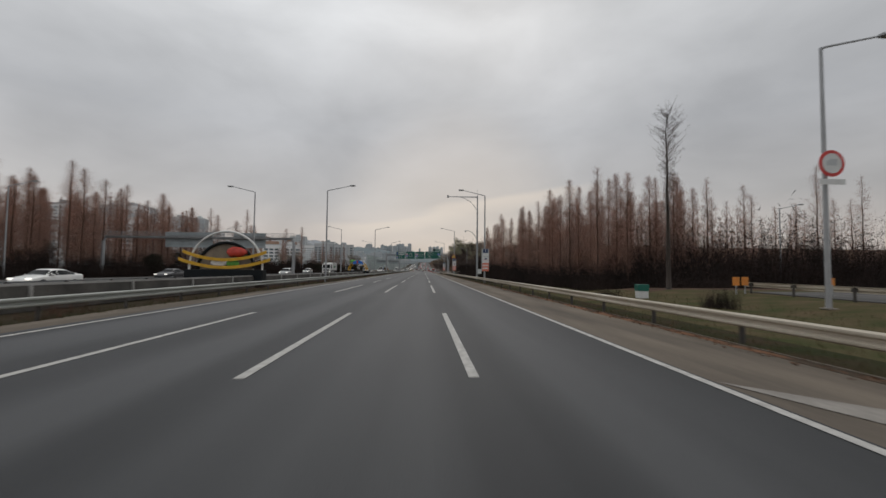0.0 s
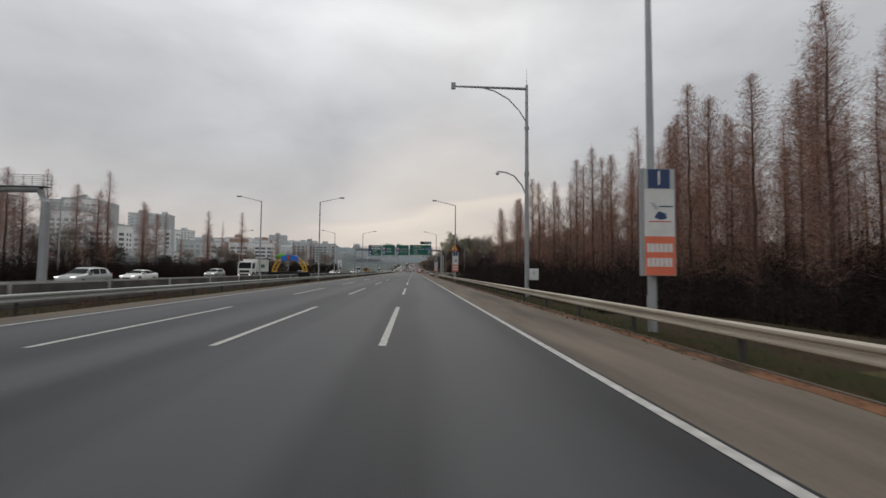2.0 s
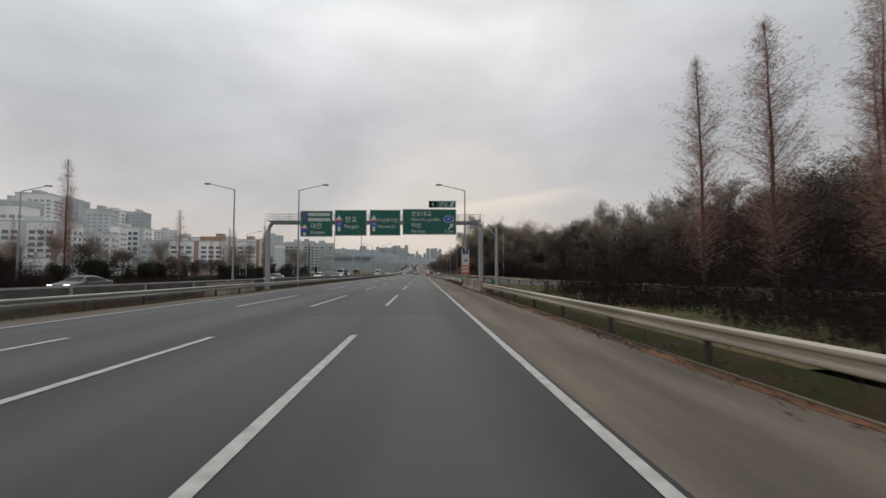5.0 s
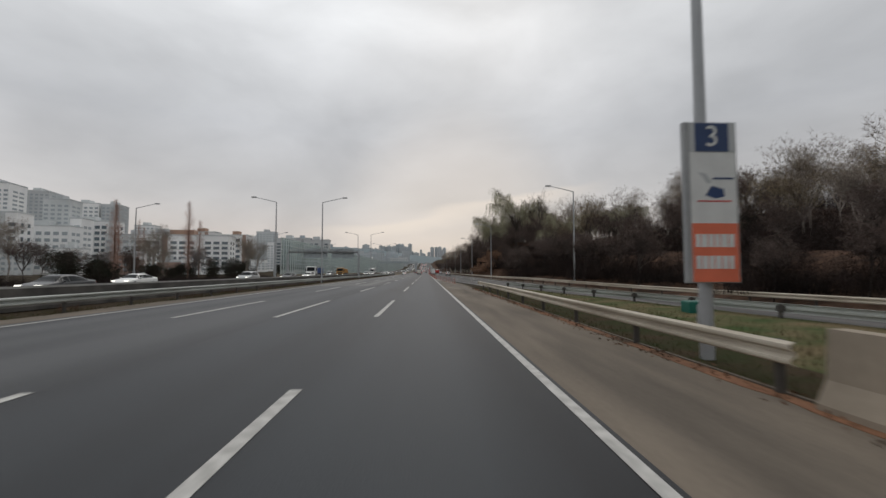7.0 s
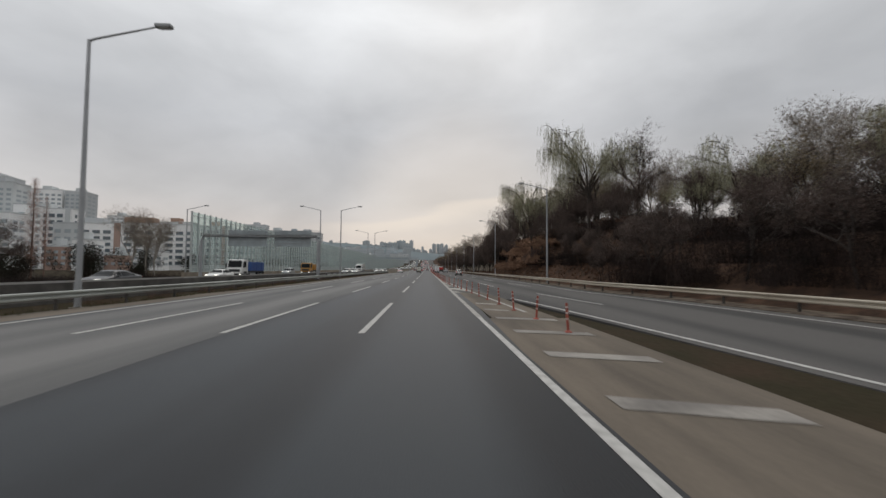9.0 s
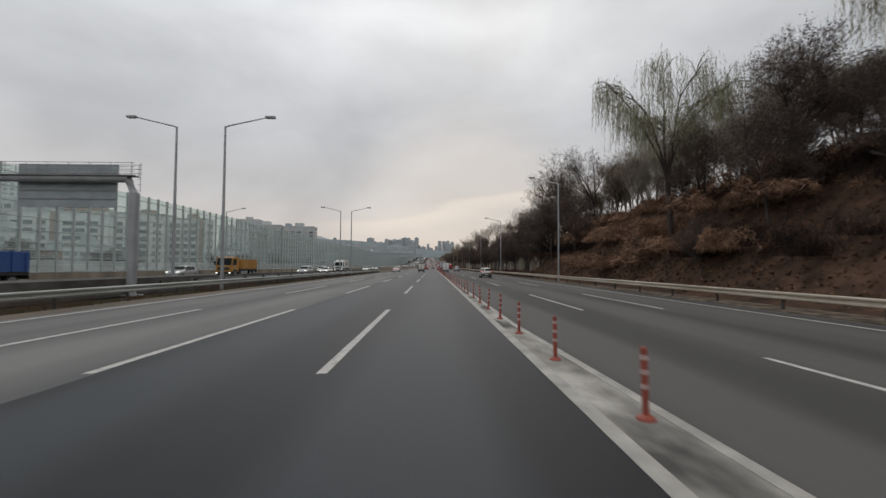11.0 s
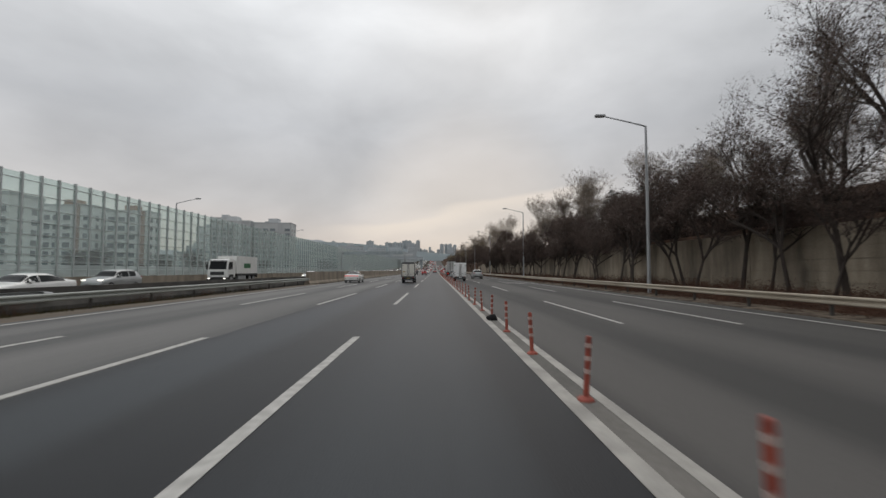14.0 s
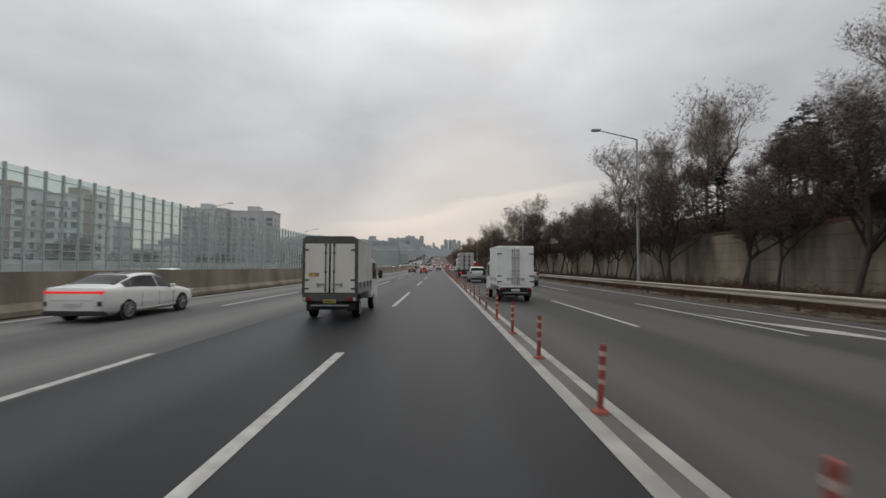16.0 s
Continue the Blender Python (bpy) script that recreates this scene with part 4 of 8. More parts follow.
bmesh.ops.create_cone(bm, cap_ends=True, segments=28, radius1=0.45, radius2=0.45, depth=0.01, matrix=pose(0, -0.016, 0, 90, 0, 0))
part("field", bm, "sign_white", rnd)
part("picture_shape", boxes((-0.25, 0.22, -0.03, -0.024, -0.1, 0.12), (-0.12, 0.26, -0.03, -0.024, 0.12, 0.2), bevel=0.002), "wall_grey", rnd)
part("plate", boxes((-0.6, 0.6, -0.02, 0.0, -0.95, -0.7), bevel=0.005), "sign_white", rnd)

# ---- sign gantries ----


def gantry(m, span, beam_z, label):
    """A portal over a carriageway: columns at x = 0 and -span."""
    g = thing("sign_gantry", m, label, "sign gantry", "motorway sign gantries")
    for x in (0.0, -span):
        bm = bmesh.new()
        tube(bm, [(x, 0, 0), (x, 0, beam_z - 0.9), (x + (-0.35 if x == 0 else 0.35), 0, beam_z - 0.15)], [0.26, 0.24, 0.22], 14)
        col = part("column", bm, "lamp_grey", g)
        part("base_plate", boxes((x - 0.45, x + 0.45, -0.45, 0.45, 0.0, 0.08), bevel=0.01), "steel_dull", col)
        bm = bmesh.new()
        s = 1 if x == 0 else -1
        tube(bm, [(x + s * 0.36, -0.05, 1.6), (x + s * 0.36, -0.05, beam_z + 0.9)], 0.015, 6)
        for k in range(int((beam_z - 1) / 0.32)):
            tube(bm, [(x + s * 0.2, -0.05, 1.7 + 0.32 * k), (x + s * 0.42, -0.05, 1.7 + 0.32 * k)], 0.012, 5)
        part("ladder", bm, "steel_dull", col)
    bm = bmesh.new()
    tube(bm, [(-0.3, 0, beam_z - 0.05), (-span + 0.3, 0, beam_z - 0.05)], 0.22, 14)
    part("beam", bm, "steel_dull", g)
    bm = bmesh.new()
    for z in (0.35, 0.6, 0.85):
        tube(bm, [(0.15, 0.35, beam_z + z), (-span - 0.15, 0.35, beam_z + z)], 0.018, 6)
        tube(bm, [(0.15, -0.3, beam_z + z), (-span - 0.15, -0.3, beam_z + z)], 0.018, 6)
    for k in range(int(span / 1.2) + 1):
        for y in (0.35, -0.3):
            tube(bm, [(-k * 1.2, y, beam_z + 0.12), (-k * 1.2, y, beam_z + 0.87)], 0.02, 6)
    part("walkway_rail", bm, "steel_dull", g)
    part("walkway", boxes((-span - 0.1, 0.1, -0.32, 0.37, beam_z + 0.1, beam_z + 0.15)), "steel_dull", g)
    return g


GY = 157.4
gan = gantry(pose(4.5, GY, -0.2), 22.6, 7.2, "grey steel sign gantry with four green direction panels over the motorway")


def sign_panel(x0, x1, z0, z1, name="sign_panel"):
    p = part(name, boxes((x0 - 4.5, x1 - 4.5, -0.42, -0.36, z0, z1), bevel=0.015), "sign_green", gan, "green reflective direction panel")
    bm = bmesh.new()
    x0, x1 = x0 - 4.5, x1 - 4.5
    for a in ((x0 + 0.03, x1 - 0.03, z0 + 0.03, z0 + 0.07), (x0 + 0.03, x1 - 0.03, z1 - 0.07, z1 - 0.03), (x0 + 0.03, x0 + 0.07, z0 + 0.072, z1 - 0.072), (x1 - 0.07, x1 - 0.03, z0 + 0.072, z1 - 0.072)):
        box(bm, a[0], a[1], -0.425, -0.42, a[2], a[3])
    part("border_line", bm, "sign_white", p)
    part("bracket", boxes((x0 + 0.4, x0 + 0.5, -0.36, -0.2, z0 + 0.2, z1 - 0.2), (x1 - 0.5, x1 - 0.4, -0.36, -0.2, z0 + 0.2, z1 - 0.2)), "steel_dull", p)
    return p


def arrow(p, x, z, h):
    bm = bmesh.new()
    box(bm, x - 0.14, x + 0.14, -0.428, -0.42, z, z + h * 0.72)
    vs = [bm.verts.new(c) for c in ((x - 0.36, -0.427, z + h * 0.66), (x + 0.36, -0.427, z + h * 0.66), (x, -0.427, z + h))]
    bm.faces.new(vs)
    part("arrow_shape", bm, "sign_white", p)
    part("route_shield", boxes((x - 0.33, x + 0.33, -0.436, -0.43, z + h * 0.28, z + h * 0.58), bevel=0.002), "sign_blue", p)
    part("route_shield_top", boxes((x - 0.33, x + 0.33, -0.436, -0.43, z + h * 0.58, z + h * 0.68), bevel=0.002), "sign_red", p)
    if h > 1.5:
        lettering("100", 0.3, on_sign(x, -0.445, z + h * 0.43), "sign_white", p, "CENTER")


P1 = sign_panel(-3.9, 1.85, 5.85, 8.6)
ox = -4.5
lettering("천호대교", 0.60, on_sign(-3.0 + ox, -0.43, 8.05), "sign_white", P1)
lettering("Cheonho-gyo(Br)", 0.44, on_sign(-3.0 + ox, -0.43, 7.47), "sign_white", P1)
lettering("하남", 0.60, on_sign(-3.0 + ox, -0.43, 6.82), "sign_white", P1)
lettering("Ha-nam", 0.48, on_sign(-3.0 + ox, -0.43, 6.22), "sign_white", P1)
lettering("2.1km", 0.40, on_sign(0.6 + ox, -0.43, 6.2), "sign_white", P1)
bm = bmesh.new()
bmesh.ops.create_cone(bm, cap_ends=True, segments=28, radius1=0.56, radius2=0.56, depth=0.006, matrix=pose(1.05 + ox, -0.425, 7.52, 90, 0, 0) @ Matrix.Diagonal((1, 0.68, 1, 1)))
part("route_shield", bm, "sign_white", P1)
bm = bmesh.new()
bmesh.ops.create_cone(bm, cap_ends=True, segments=28, radius1=0.5, radius2=0.5, depth=0.006, matrix=pose(1.05 + ox, -0.432, 7.52, 90, 0, 0) @ Matrix.Diagonal((1, 0.65, 1, 1)))
part("route_shield_field", bm, "sign_blue", P1)
lettering("43", 0.42, on_sign(1.05 + ox, -0.44, 7.52), "sign_white", P1, "CENTER")
bm = bmesh.new()
vs = [bm.verts.new((1.25 + ox + a, -0.428, 6.72 + b)) for a, b in ((-0.3, -0.22), (-0.2, -0.32), (0.1, -0.02), (0.22, -0.14), (0.3, 0.34), (-0.16, 0.26), (-0.02, 0.1))]
bm.faces.new(vs)
part("arrow_shape", bm, "sign_white", P1)
P0 = sign_panel(-1.1, 1.82, 8.75, 9.5)
part("exit_field", boxes((-1.08 + ox, -0.25 + ox, -0.432, -0.426, 8.8, 9.45)), "sign_black", P0)
lettering("6", 0.56, on_sign(-0.66 + ox, -0.44, 9.12), "sign_white", P0, "CENTER")
lettering("상일", 0.54, on_sign(-0.02 + ox, -0.43, 9.12), "sign_white", P0)
for pts in ([(1.12, 8.86), (1.26, 8.86), (1.42, 9.38), (1.32, 9.38)], [(1.34, 8.86), (1.50, 8.86), (1.54, 9.38), (1.46, 9.38)], [(1.54, 9.12), (1.66, 9.38), (1.58, 9.38), (1.50, 9.2)]):
    part("exit_shape", prism([(a + ox, b) for a, b in pts], -0.43, -0.424), "sign_white", P0)
P2 = sign_panel(-7.38, -4.12, 5.75, 8.5)
arrow(P2, -6.94 + ox, 6.2, 1.75)
lettering("하남분기점", 0.47, on_sign(-6.54 + ox, -0.43, 7.35), "sign_white", P2)
lettering("Hanam Jct", 0.47, on_sign(-6.54 + ox, -0.43, 6.72), "sign_white", P2)
P3 = sign_panel(-11.05, -7.70, 5.72, 8.47)
arrow(P3, -10.6 + ox, 6.2, 1.75)
lettering("판교", 0.70, on_sign(-10.0 + ox, -0.43, 7.4), "sign_white", P3)
lettering("Pangyo", 0.54, on_sign(-10.05 + ox, -0.43, 6.72), "sign_white", P3)
P4 = sign_panel(-14.65, -11.28, 5.62, 8.37)
arrow(P4, -14.2 + ox, 5.75, 1.15)
lettering("대전", 0.66, on_sign(-13.6 + ox, -0.43, 6.72), "sign_white", P4)
lettering("Daejeon", 0.46, on_sign(-13.6 + ox, -0.43, 6.08), "sign_white", P4)
bars(P4, -13.85 + ox, -11.5 + ox, -0.424, 7.15, 8.25, 2, "sign_white", 5)
for z in (7.42, 7.97):
    part("route_shield", boxes((-14.42 + ox, -14.0 + ox, -0.43, -0.424, z - 0.2, z + 0.2), bevel=0.002), "sign_blue", P4)
    part("route_shield_top", boxes((-14.42 + ox, -14.0 + ox, -0.434, -0.43, z + 0.1, z + 0.2)), "sign_red", P4)

for m, span, dims in ((pose(-19.4, 271, -0.1), 18.5, ((-7.1, -1.3), (-14.5, -8.3))), (pose(-27.0, 72.5, -0.1), 32, ((-10.5, -5.0), (-22, -14)))):
    g = gantry(m, span, 6.9, "grey steel sign gantry over the opposite carriageway, seen from behind")
    for x0, x1 in dims:
        p = part("sign_panel", boxes((x0, x1, 0.42, 0.48, 5.2, 7.8), bevel=0.015), "sign_back", g, "grey back of a direction panel")
        bm = bmesh.new()
        for z in (5.7, 6.2, 6.7, 7.2):
            box(bm, x0 + 0.1, x1 - 0.1, 0.36, 0.42, z, z + 0.07)
        part("stiffener", bm, "steel_dull", p)

far_gantry = gantry(pose(-13.4, 480, zr(480) - 0.1), 24.5, 8.2, "grey steel gantry with a long dark board over the opposite carriageway")
part("dark_board", boxes((-23.5, -0.6, -0.5, -0.4, 7.7, 8.9), bevel=0.02), "sign_back", far_gantry, "long dark board")

# ---- flexible marker posts along the merge ----


def marker_post(m):
    p = thing("marker_post", m, "orange flexible marker post with pale reflective bands", "marker post", "marker posts along the merge")
    bm = bmesh.new()
    tube(bm, [(0, 0, 0.0), (0, 0, 0.03), (0, 0, 0.06)], [0.11, 0.10, 0.05], 12)
    part("base", bm, "post_orange", p)
    bm = bmesh.new()
    tube(bm, [(0, 0, 0.05), (0, 0, 0.78), (0, 0, 0.8)], [0.037, 0.037, 0.03], 12)
    part("stem", bm, "post_orange", p)
    for z in (0.34, 0.5, 0.66):
        bm = bmesh.new()
        tube(bm, [(0, 0, z), (0, 0, z + 0.055)], 0.039, 12)
        part("reflective_band", bm, "post_band", p)
    return p


POST = marker_post(pose(0.55, 247.5, 0))
px = lambda y: merge_line(y) - 0.2 - 0.1 * smooth((262 - y) / 10)
for k in range(-2, 7):
    if k != -2:
        y = 253.21 + 3.07 * k
        copy_thing(POST, pose(px(y) + random.uniform(-0.03, 0.03), y, zr(y), random.uniform(-3, 3), random.uniform(-4, 4), random.uniform(0, 360)))
for k in range(-8, 62):
    y = 298.95 + 2.997 * k
    copy_thing(POST, pose(px(y) + random.uniform(-0.03, 0.03), y, zr(y), random.uniform(-3, 3), random.uniform(-4, 4), random.uniform(0, 360)))
for k in range(11):
    y = 212.5 + 3.1 * k
    copy_thing(POST, pose(px(y) + 0.03 * (k % 2), y, 0, random.uniform(-4, 4), random.uniform(-4, 4), 0))
bag = bmesh.new()
bmesh.ops.create_uvsphere(bag, u_segments=14, v_segments=8, radius=0.20)
for v in bag.verts:
    v.co.z = max(-0.01, v.co.z * 0.85) * (1 + 0.5 * noise.noise(v.co * 9))
    v.co.x *= 1 + 0.45 * noise.noise(v.co * 7 + Vector((3, 0, 0)))
b = link("sandbag", bag, "rubber", smooth=True)
b.matrix_basis = pose(0.17, 325.62, 0.02)
tagged(b, "black weight bag lying at a marker post", "weight bag")

# ---- noise barrier ----
nb = thing("noise_barrier", None, "tall noise barrier of clear panels between grey steel posts", "noise barrier", kind="structure")
NX, NH = -40.0, 10.8
post_bm = boxes((-0.14, 0.14, -0.09, 0.09, -0.3, NH), bevel=0.01)
npost = part("post", post_bm, "post_green", nb)
npost.matrix_basis = pose(NX, 272, 0)
pane_bm = boxes((-0.012, 0.012, -0.9, 0.9, 2.2, NH - 0.1))
npane = part("pane", pane_bm, "panel_clear", nb)
npane.matrix_basis = pose(NX, 273, 0)
base_bm = boxes((-0.05, 0.05, -0.9, 0.9, 0.9, 2.17), bevel=0.01)
nbase = part("lower_panel", base_bm, "panel_mist", nb)
nbase.matrix_basis = pose(NX, 273, 0)
rails_bm = bmesh.new()
for z in [1.0, 1.7, 2.4, 3.1, 3.8, 5.0, 6.2, 7.5, 8.8, 10.1]:
    box(rails_bm, -0.035, 0.035, -0.9, 0.9, z - 0.035, z + 0.035)
nrail = part("glazing_bar", rails_bm, "post_green", nb)
nrail.matrix_basis = pose(NX + 0.06, 273, 0)
part("plinth", sweep(bmesh.new(), [(-0.25, -0.3), (-0.25, 0.9), (0.25, 0.9), (0.25, -0.3)], [(NX, y, zr(y)) for y in range(270, 905, 15)]), "concrete_old", nb)
for k in range(1, 105):
    y = 272 + 2 * k
    z = zr(y)
    share(npost, pose(NX, y, z))
    share(npane, pose(NX, y + 1, z))
    share(nrail, pose(NX + 0.06, y + 1, z))
    share(nbase, pose(NX, y + 1, z))
far_n = bmesh.new()
for k in range(0, 210):
    y = 482 + 2 * k
    z = zr(y)
    box(far_n, NX - 0.14, NX + 0.14, y - 0.09, y + 0.09, z - 0.3, z + NH)
tagged(part("posts_far", far_n, "post_green", nb), kind="stuff")
bm = sweep(bmesh.new(), [(-0.02, 0.9), (-0.02, NH - 0.1), (0.02, NH - 0.1), (0.02, 0.9)], [(NX, y, zr(y)) for y in range(482, 905, 15)])
part("panes_far", bm, "panel_mist", nb)

# ---- overpass far ahead ----
ov = thing("overpass", None, "long concrete overpass far ahead, paled with painted haze", "overpass", kind="structure")
# deck and piers wear haze-tinted wall colours
part("deck", boxes((-330, -14, 760, 774, 12.5, 14.5), bevel=0.2), "far_wall_hazed", ov)
part("parapet", boxes((-330, -14, 760, 760.4, 14.5, 15.7)), "far_wall_hazed_dark", ov)
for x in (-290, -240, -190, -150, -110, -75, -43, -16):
    part("pier", boxes((x - 1.2, x + 1.2, 764, 770, -1, 12.6), bevel=0.2), "far_wall_hazed_dark", ov)

# ---- trees ----


class Leafy:
    """Loose triangles and thin ribbons gathered into one mesh."""

    def __init__(self, seed):
        self.v, self.f, self.r = [], [], random.Random(seed)

    def tri(self, p, d, length, width):
        r = self.r
        s = d.cross(Vector((r.uniform(-1, 1), r.uniform(-1, 1), r.uniform(-1, 1))))
        if s.length < 1e-4:
            return
        s.normalize()
        n = len(self.v)
        self.v += [p - s * width / 2, p + s * width / 2, p + d * length]
        self.f.append((n, n + 1, n + 2))

    def leaf(self, p, size):
        r = self.r
        d = Vector((r.uniform(-1, 1), r.uniform(-1, 1), r.uniform(-1, 1))).normalized()
        self.tri(p, d, size, size * 0.7)

    def ribbon(self, p, q, w0, w1, n=3):
        d = (q - p).normalized()
        s = d.cross(Vector((0, 0, 1)) if abs(d.z) < 0.9 else Vector((1, 0, 0))).normalized()
        u = s.cross(d)
        k = len(self.v)
        for c, w in ((p, w0), (q, w1)):
            self.v += [c + (s * math.cos(2 * math.pi * a / n) + u * math.sin(2 * math.pi * a / n)) * w for a in range(n)]
        self.f += [(k + a, k + (a + 1) % n, k + n + (a + 1) % n, k + n + a) for a in range(n)]

    def put(self, name, mat, parent, label=""):
        return mesh_from(name, self.v, self.f, mat, parent, label)


def tree(name, label, category="tree", group=""):
    return thing(name, pose(0, 0, -500), label, category, group)


def trunk_of(t, h, r0, seed, mat, lean=0.0, top=0.015, n=9):
    r = random.Random(seed)
    pts, rad = [], []
    for k in range(n + 1):
        a = k / n
        pts.append((lean * a * h * 0.3 + r.uniform(-0.05, 0.05) * a * 2, r.uniform(-0.05, 0.05) * a * 2, -0.4 + (h + 0.4) * a))
        rad.append(max(top, r0 * (1.25 if k == 0 else 1) * (1 - a) ** 0.85))
    part("trunk", tube(bmesh.new(), pts, rad, 8), mat, t, smooth=True)
    return [Vector(p) for p in pts]


def metasequoia(seed, h, wide, density=1.0, bare=0.0):
    t = tree("metasequoia", "tall narrow dawn redwood with rusty brown winter foliage", group="dawn redwoods along the motorway")
    pts = trunk_of(t, h, 0.15 * h / 20, seed, "bark_meta")
    L = Leafy(seed)
    r = L.r
    nb = int(330 * density)
    lump = [r.uniform(0.72, 1.2) for k in range(40)]
    for k in range(nb):
        a = 0.14 + 0.86 * (k + r.random()) / nb
        base = pts[0].lerp(pts[-1], a)
        az = r.uniform(0, 2 * math.pi)
        side = lump[(int(a * 12) * 3 + int(az * 1.2)) % 40]
        reach = wide * 1.22 * min(1.0, (1 - a) / 0.5) ** 0.75 * (0.5 + 0.5 * min(1.0, a / 0.55)) * r.uniform(0.35, 1.0) * side + 0.1
        rise = r.uniform(0.5, 1.6)
        d = Vector((math.cos(az), math.sin(az), rise)).normalized()
        end = base + d * reach * 1.3
        L.ribbon(base, end, 0.014 + 0.008 * (1 - a), 0.004)
        m = int((12 + 34 * min(2.8, reach)) * (1 - bare * (0.3 + 0.7 * a)) * (0.3 + 0.7 * min(1.0, a / 0.5)))
        for j in range(m):
            s = r.uniform(0.25, 1.12)
            p = base.lerp(end, s) + Vector((r.gauss(0, 0.17), r.gauss(0, 0.17), r.gauss(0, 0.2)))
            td = Vector((r.uniform(-1, 1), r.uniform(-1, 1), r.uniform(-0.7, 1.0))).normalized()
            L.tri(p, td, r.uniform(0.12, 0.42), r.uniform(0.009, 0.024))
    L.put("crown", "twig_meta", t)
    return t


def broadleaf(seed, h, spread, bark, twig, leaf, leaves, label, name="roadside_tree", lean=0.0, leaf_size=0.14, levels=4, low=0.3, droop=0.0, twigs=5, clump=0.32):
    t = tree(name, label, group="woodland trees on the bank")
    T, L, F = Leafy(seed), Leafy(seed + 1), Leafy(seed + 2)
    r = T.r

    def grow(p, d, length, rad, level):
        n = 3 if level < 2 else 2
        for k in range(n):
            d = (d + Vector((r.gauss(0, 0.16), r.gauss(0, 0.16), r.gauss(0, 0.10) - droop * level * 0.06))).normalized()
            q = p + d * (length / n)
            r1 = rad * (1 - 0.25 * (k + 1) / n)
            if level < 3:
                T.ribbon(p, q, rad * (1 - 0.25 * k / n), r1, 5 if level < 2 else 3)
            else:
                T.tri(p, d, length / n * 1.15, rad * 2)
            p = q
            if level < levels:
                for c in range(2 if level else 1):
                    az = r.uniform(0, 2 * math.pi)
                    out = Vector((math.cos(az), math.sin(az), 0))
                    nd = (d * r.uniform(0.35, 0.8) + out * spread * r.uniform(0.5, 1.0) + Vector((0, 0, 0.2 - droop * 0.15))).normalized()
                    grow(p, nd, length * r.uniform(0.5, 0.78), r1 * 0.62, level + 1)
        if level >= levels - 1:
            for c in range(twigs):
                td = (d + Vector((r.uniform(-1, 1), r.uniform(-1, 1), r.uniform(-0.6, 0.8)))).normalized()
                L.tri(p, td, r.uniform(0.3, 0.8) * h / 9, 0.022)
            for c in range(leaves):
                F.leaf(p + Vector((r.gauss(0, clump), r.gauss(0, clump), r.gauss(0, clump * 0.85))) * (h / 9), leaf_size * r.uniform(0.6, 1.3))

    p = Vector((0, 0, -0.4))
    d = Vector((lean, r.uniform(-0.1, 0.1), 1)).normalized()
    q = p + d * (h * low)
    T.ribbon(p, q, 0.016 * h, 0.012 * h, 8)
    for k in range(3):
        az = k * 2.1 + r.uniform(-0.5, 0.5)
        grow(q, (d + Vector((math.cos(az), math.sin(az), 0)) * 0.42 * spread).normalized(), h * 0.40, 0.012 * h, 0 if levels > 3 else 1)
    T.put("trunk", bark, t)
    if L.f:
        L.put("twig_spray", twig, t)
    if F.f:
        F.put("foliage", leaf, t)
    return t


def willow(seed, h):
    """Arching limbs with curtains of fine hanging strands and open gaps between them."""
    t = tree("willow", "large willow with drooping olive-green strands", group="woodland trees on the bank")
    T, F = Leafy(seed), Leafy(seed + 1)
    r = T.r
    fork = Vector((0.5, 0, h * 0.26))
    T.ribbon(Vector((0, 0, -0.5)), fork, 0.30, 0.22, 9)

    def curtain(p, out, length):
        for s in range(r.randint(5, 9)):
            e = p + Vector((r.gauss(0, 0.34), r.gauss(0, 0.34), r.gauss(0, 0.2)))
            drop = length * r.uniform(0.45, 1.1)
            sway = out * r.uniform(0.0, 0.22)
            n = int(drop * 8) + 2
            for i in range(n):
                a = i / n
                c = e + sway * math.sin(a * 1.5) + Vector((r.gauss(0, 0.045), r.gauss(0, 0.045), -drop * a))
                F.tri(c, Vector((r.uniform(-0.5, 0.5), r.uniform(-0.5, 0.5), -1)).normalized(), r.uniform(0.14, 0.34), r.uniform(0.022, 0.046))

    for k in range(9):
        az = 2 * math.pi * k / 9 + r.uniform(-0.3, 0.3)
        out = Vector((math.cos(az), math.sin(az), 0))
        p, d = fork.copy(), (out * r.uniform(0.25, 0.75) + Vector((0, 0, 1))).normalized()
        length = h * r.uniform(0.44, 0.56)
        for j in range(7):
            q = p + d * (length / 7)
            T.ribbon(p, q, 0.13 * (1 - j / 7.5), 0.13 * (1 - (j + 1) / 7.5), 5)
            p = q
            d = (d + out * 0.13 + Vector((r.gauss(0, 0.12), r.gauss(0, 0.12), -0.13))).normalized()
            if j < 2:
                continue
            for c in range(3 if j < 5 else 4):
                a2 = az + r.uniform(-1.5, 1.5)
                o2 = Vector((math.cos(a2), math.sin(a2), 0))
                bp, bd = p.copy(), (o2 * 0.8 + Vector((0, 0, r.uniform(0.3, 1.0)))).normalized()
                bl = h * r.uniform(0.09, 0.19)
                for i in range(4):
                    bq = bp + bd * (bl / 4)
                    T.ribbon(bp, bq, 0.035 * (1 - i / 4.5), 0.035 * (1 - (i + 1) / 4.5), 3)
                    bp = bq
                    bd = (bd + o2 * 0.12 + Vector((0, 0, -0.30))).normalized()
                    if i >= 1 and r.random() < 0.72:
                        curtain(bp, o2, h * r.uniform(0.06, 0.19))
    T.put("trunk", "bark", t)
    F.put("foliage", "leaf_willow", t)
    return t


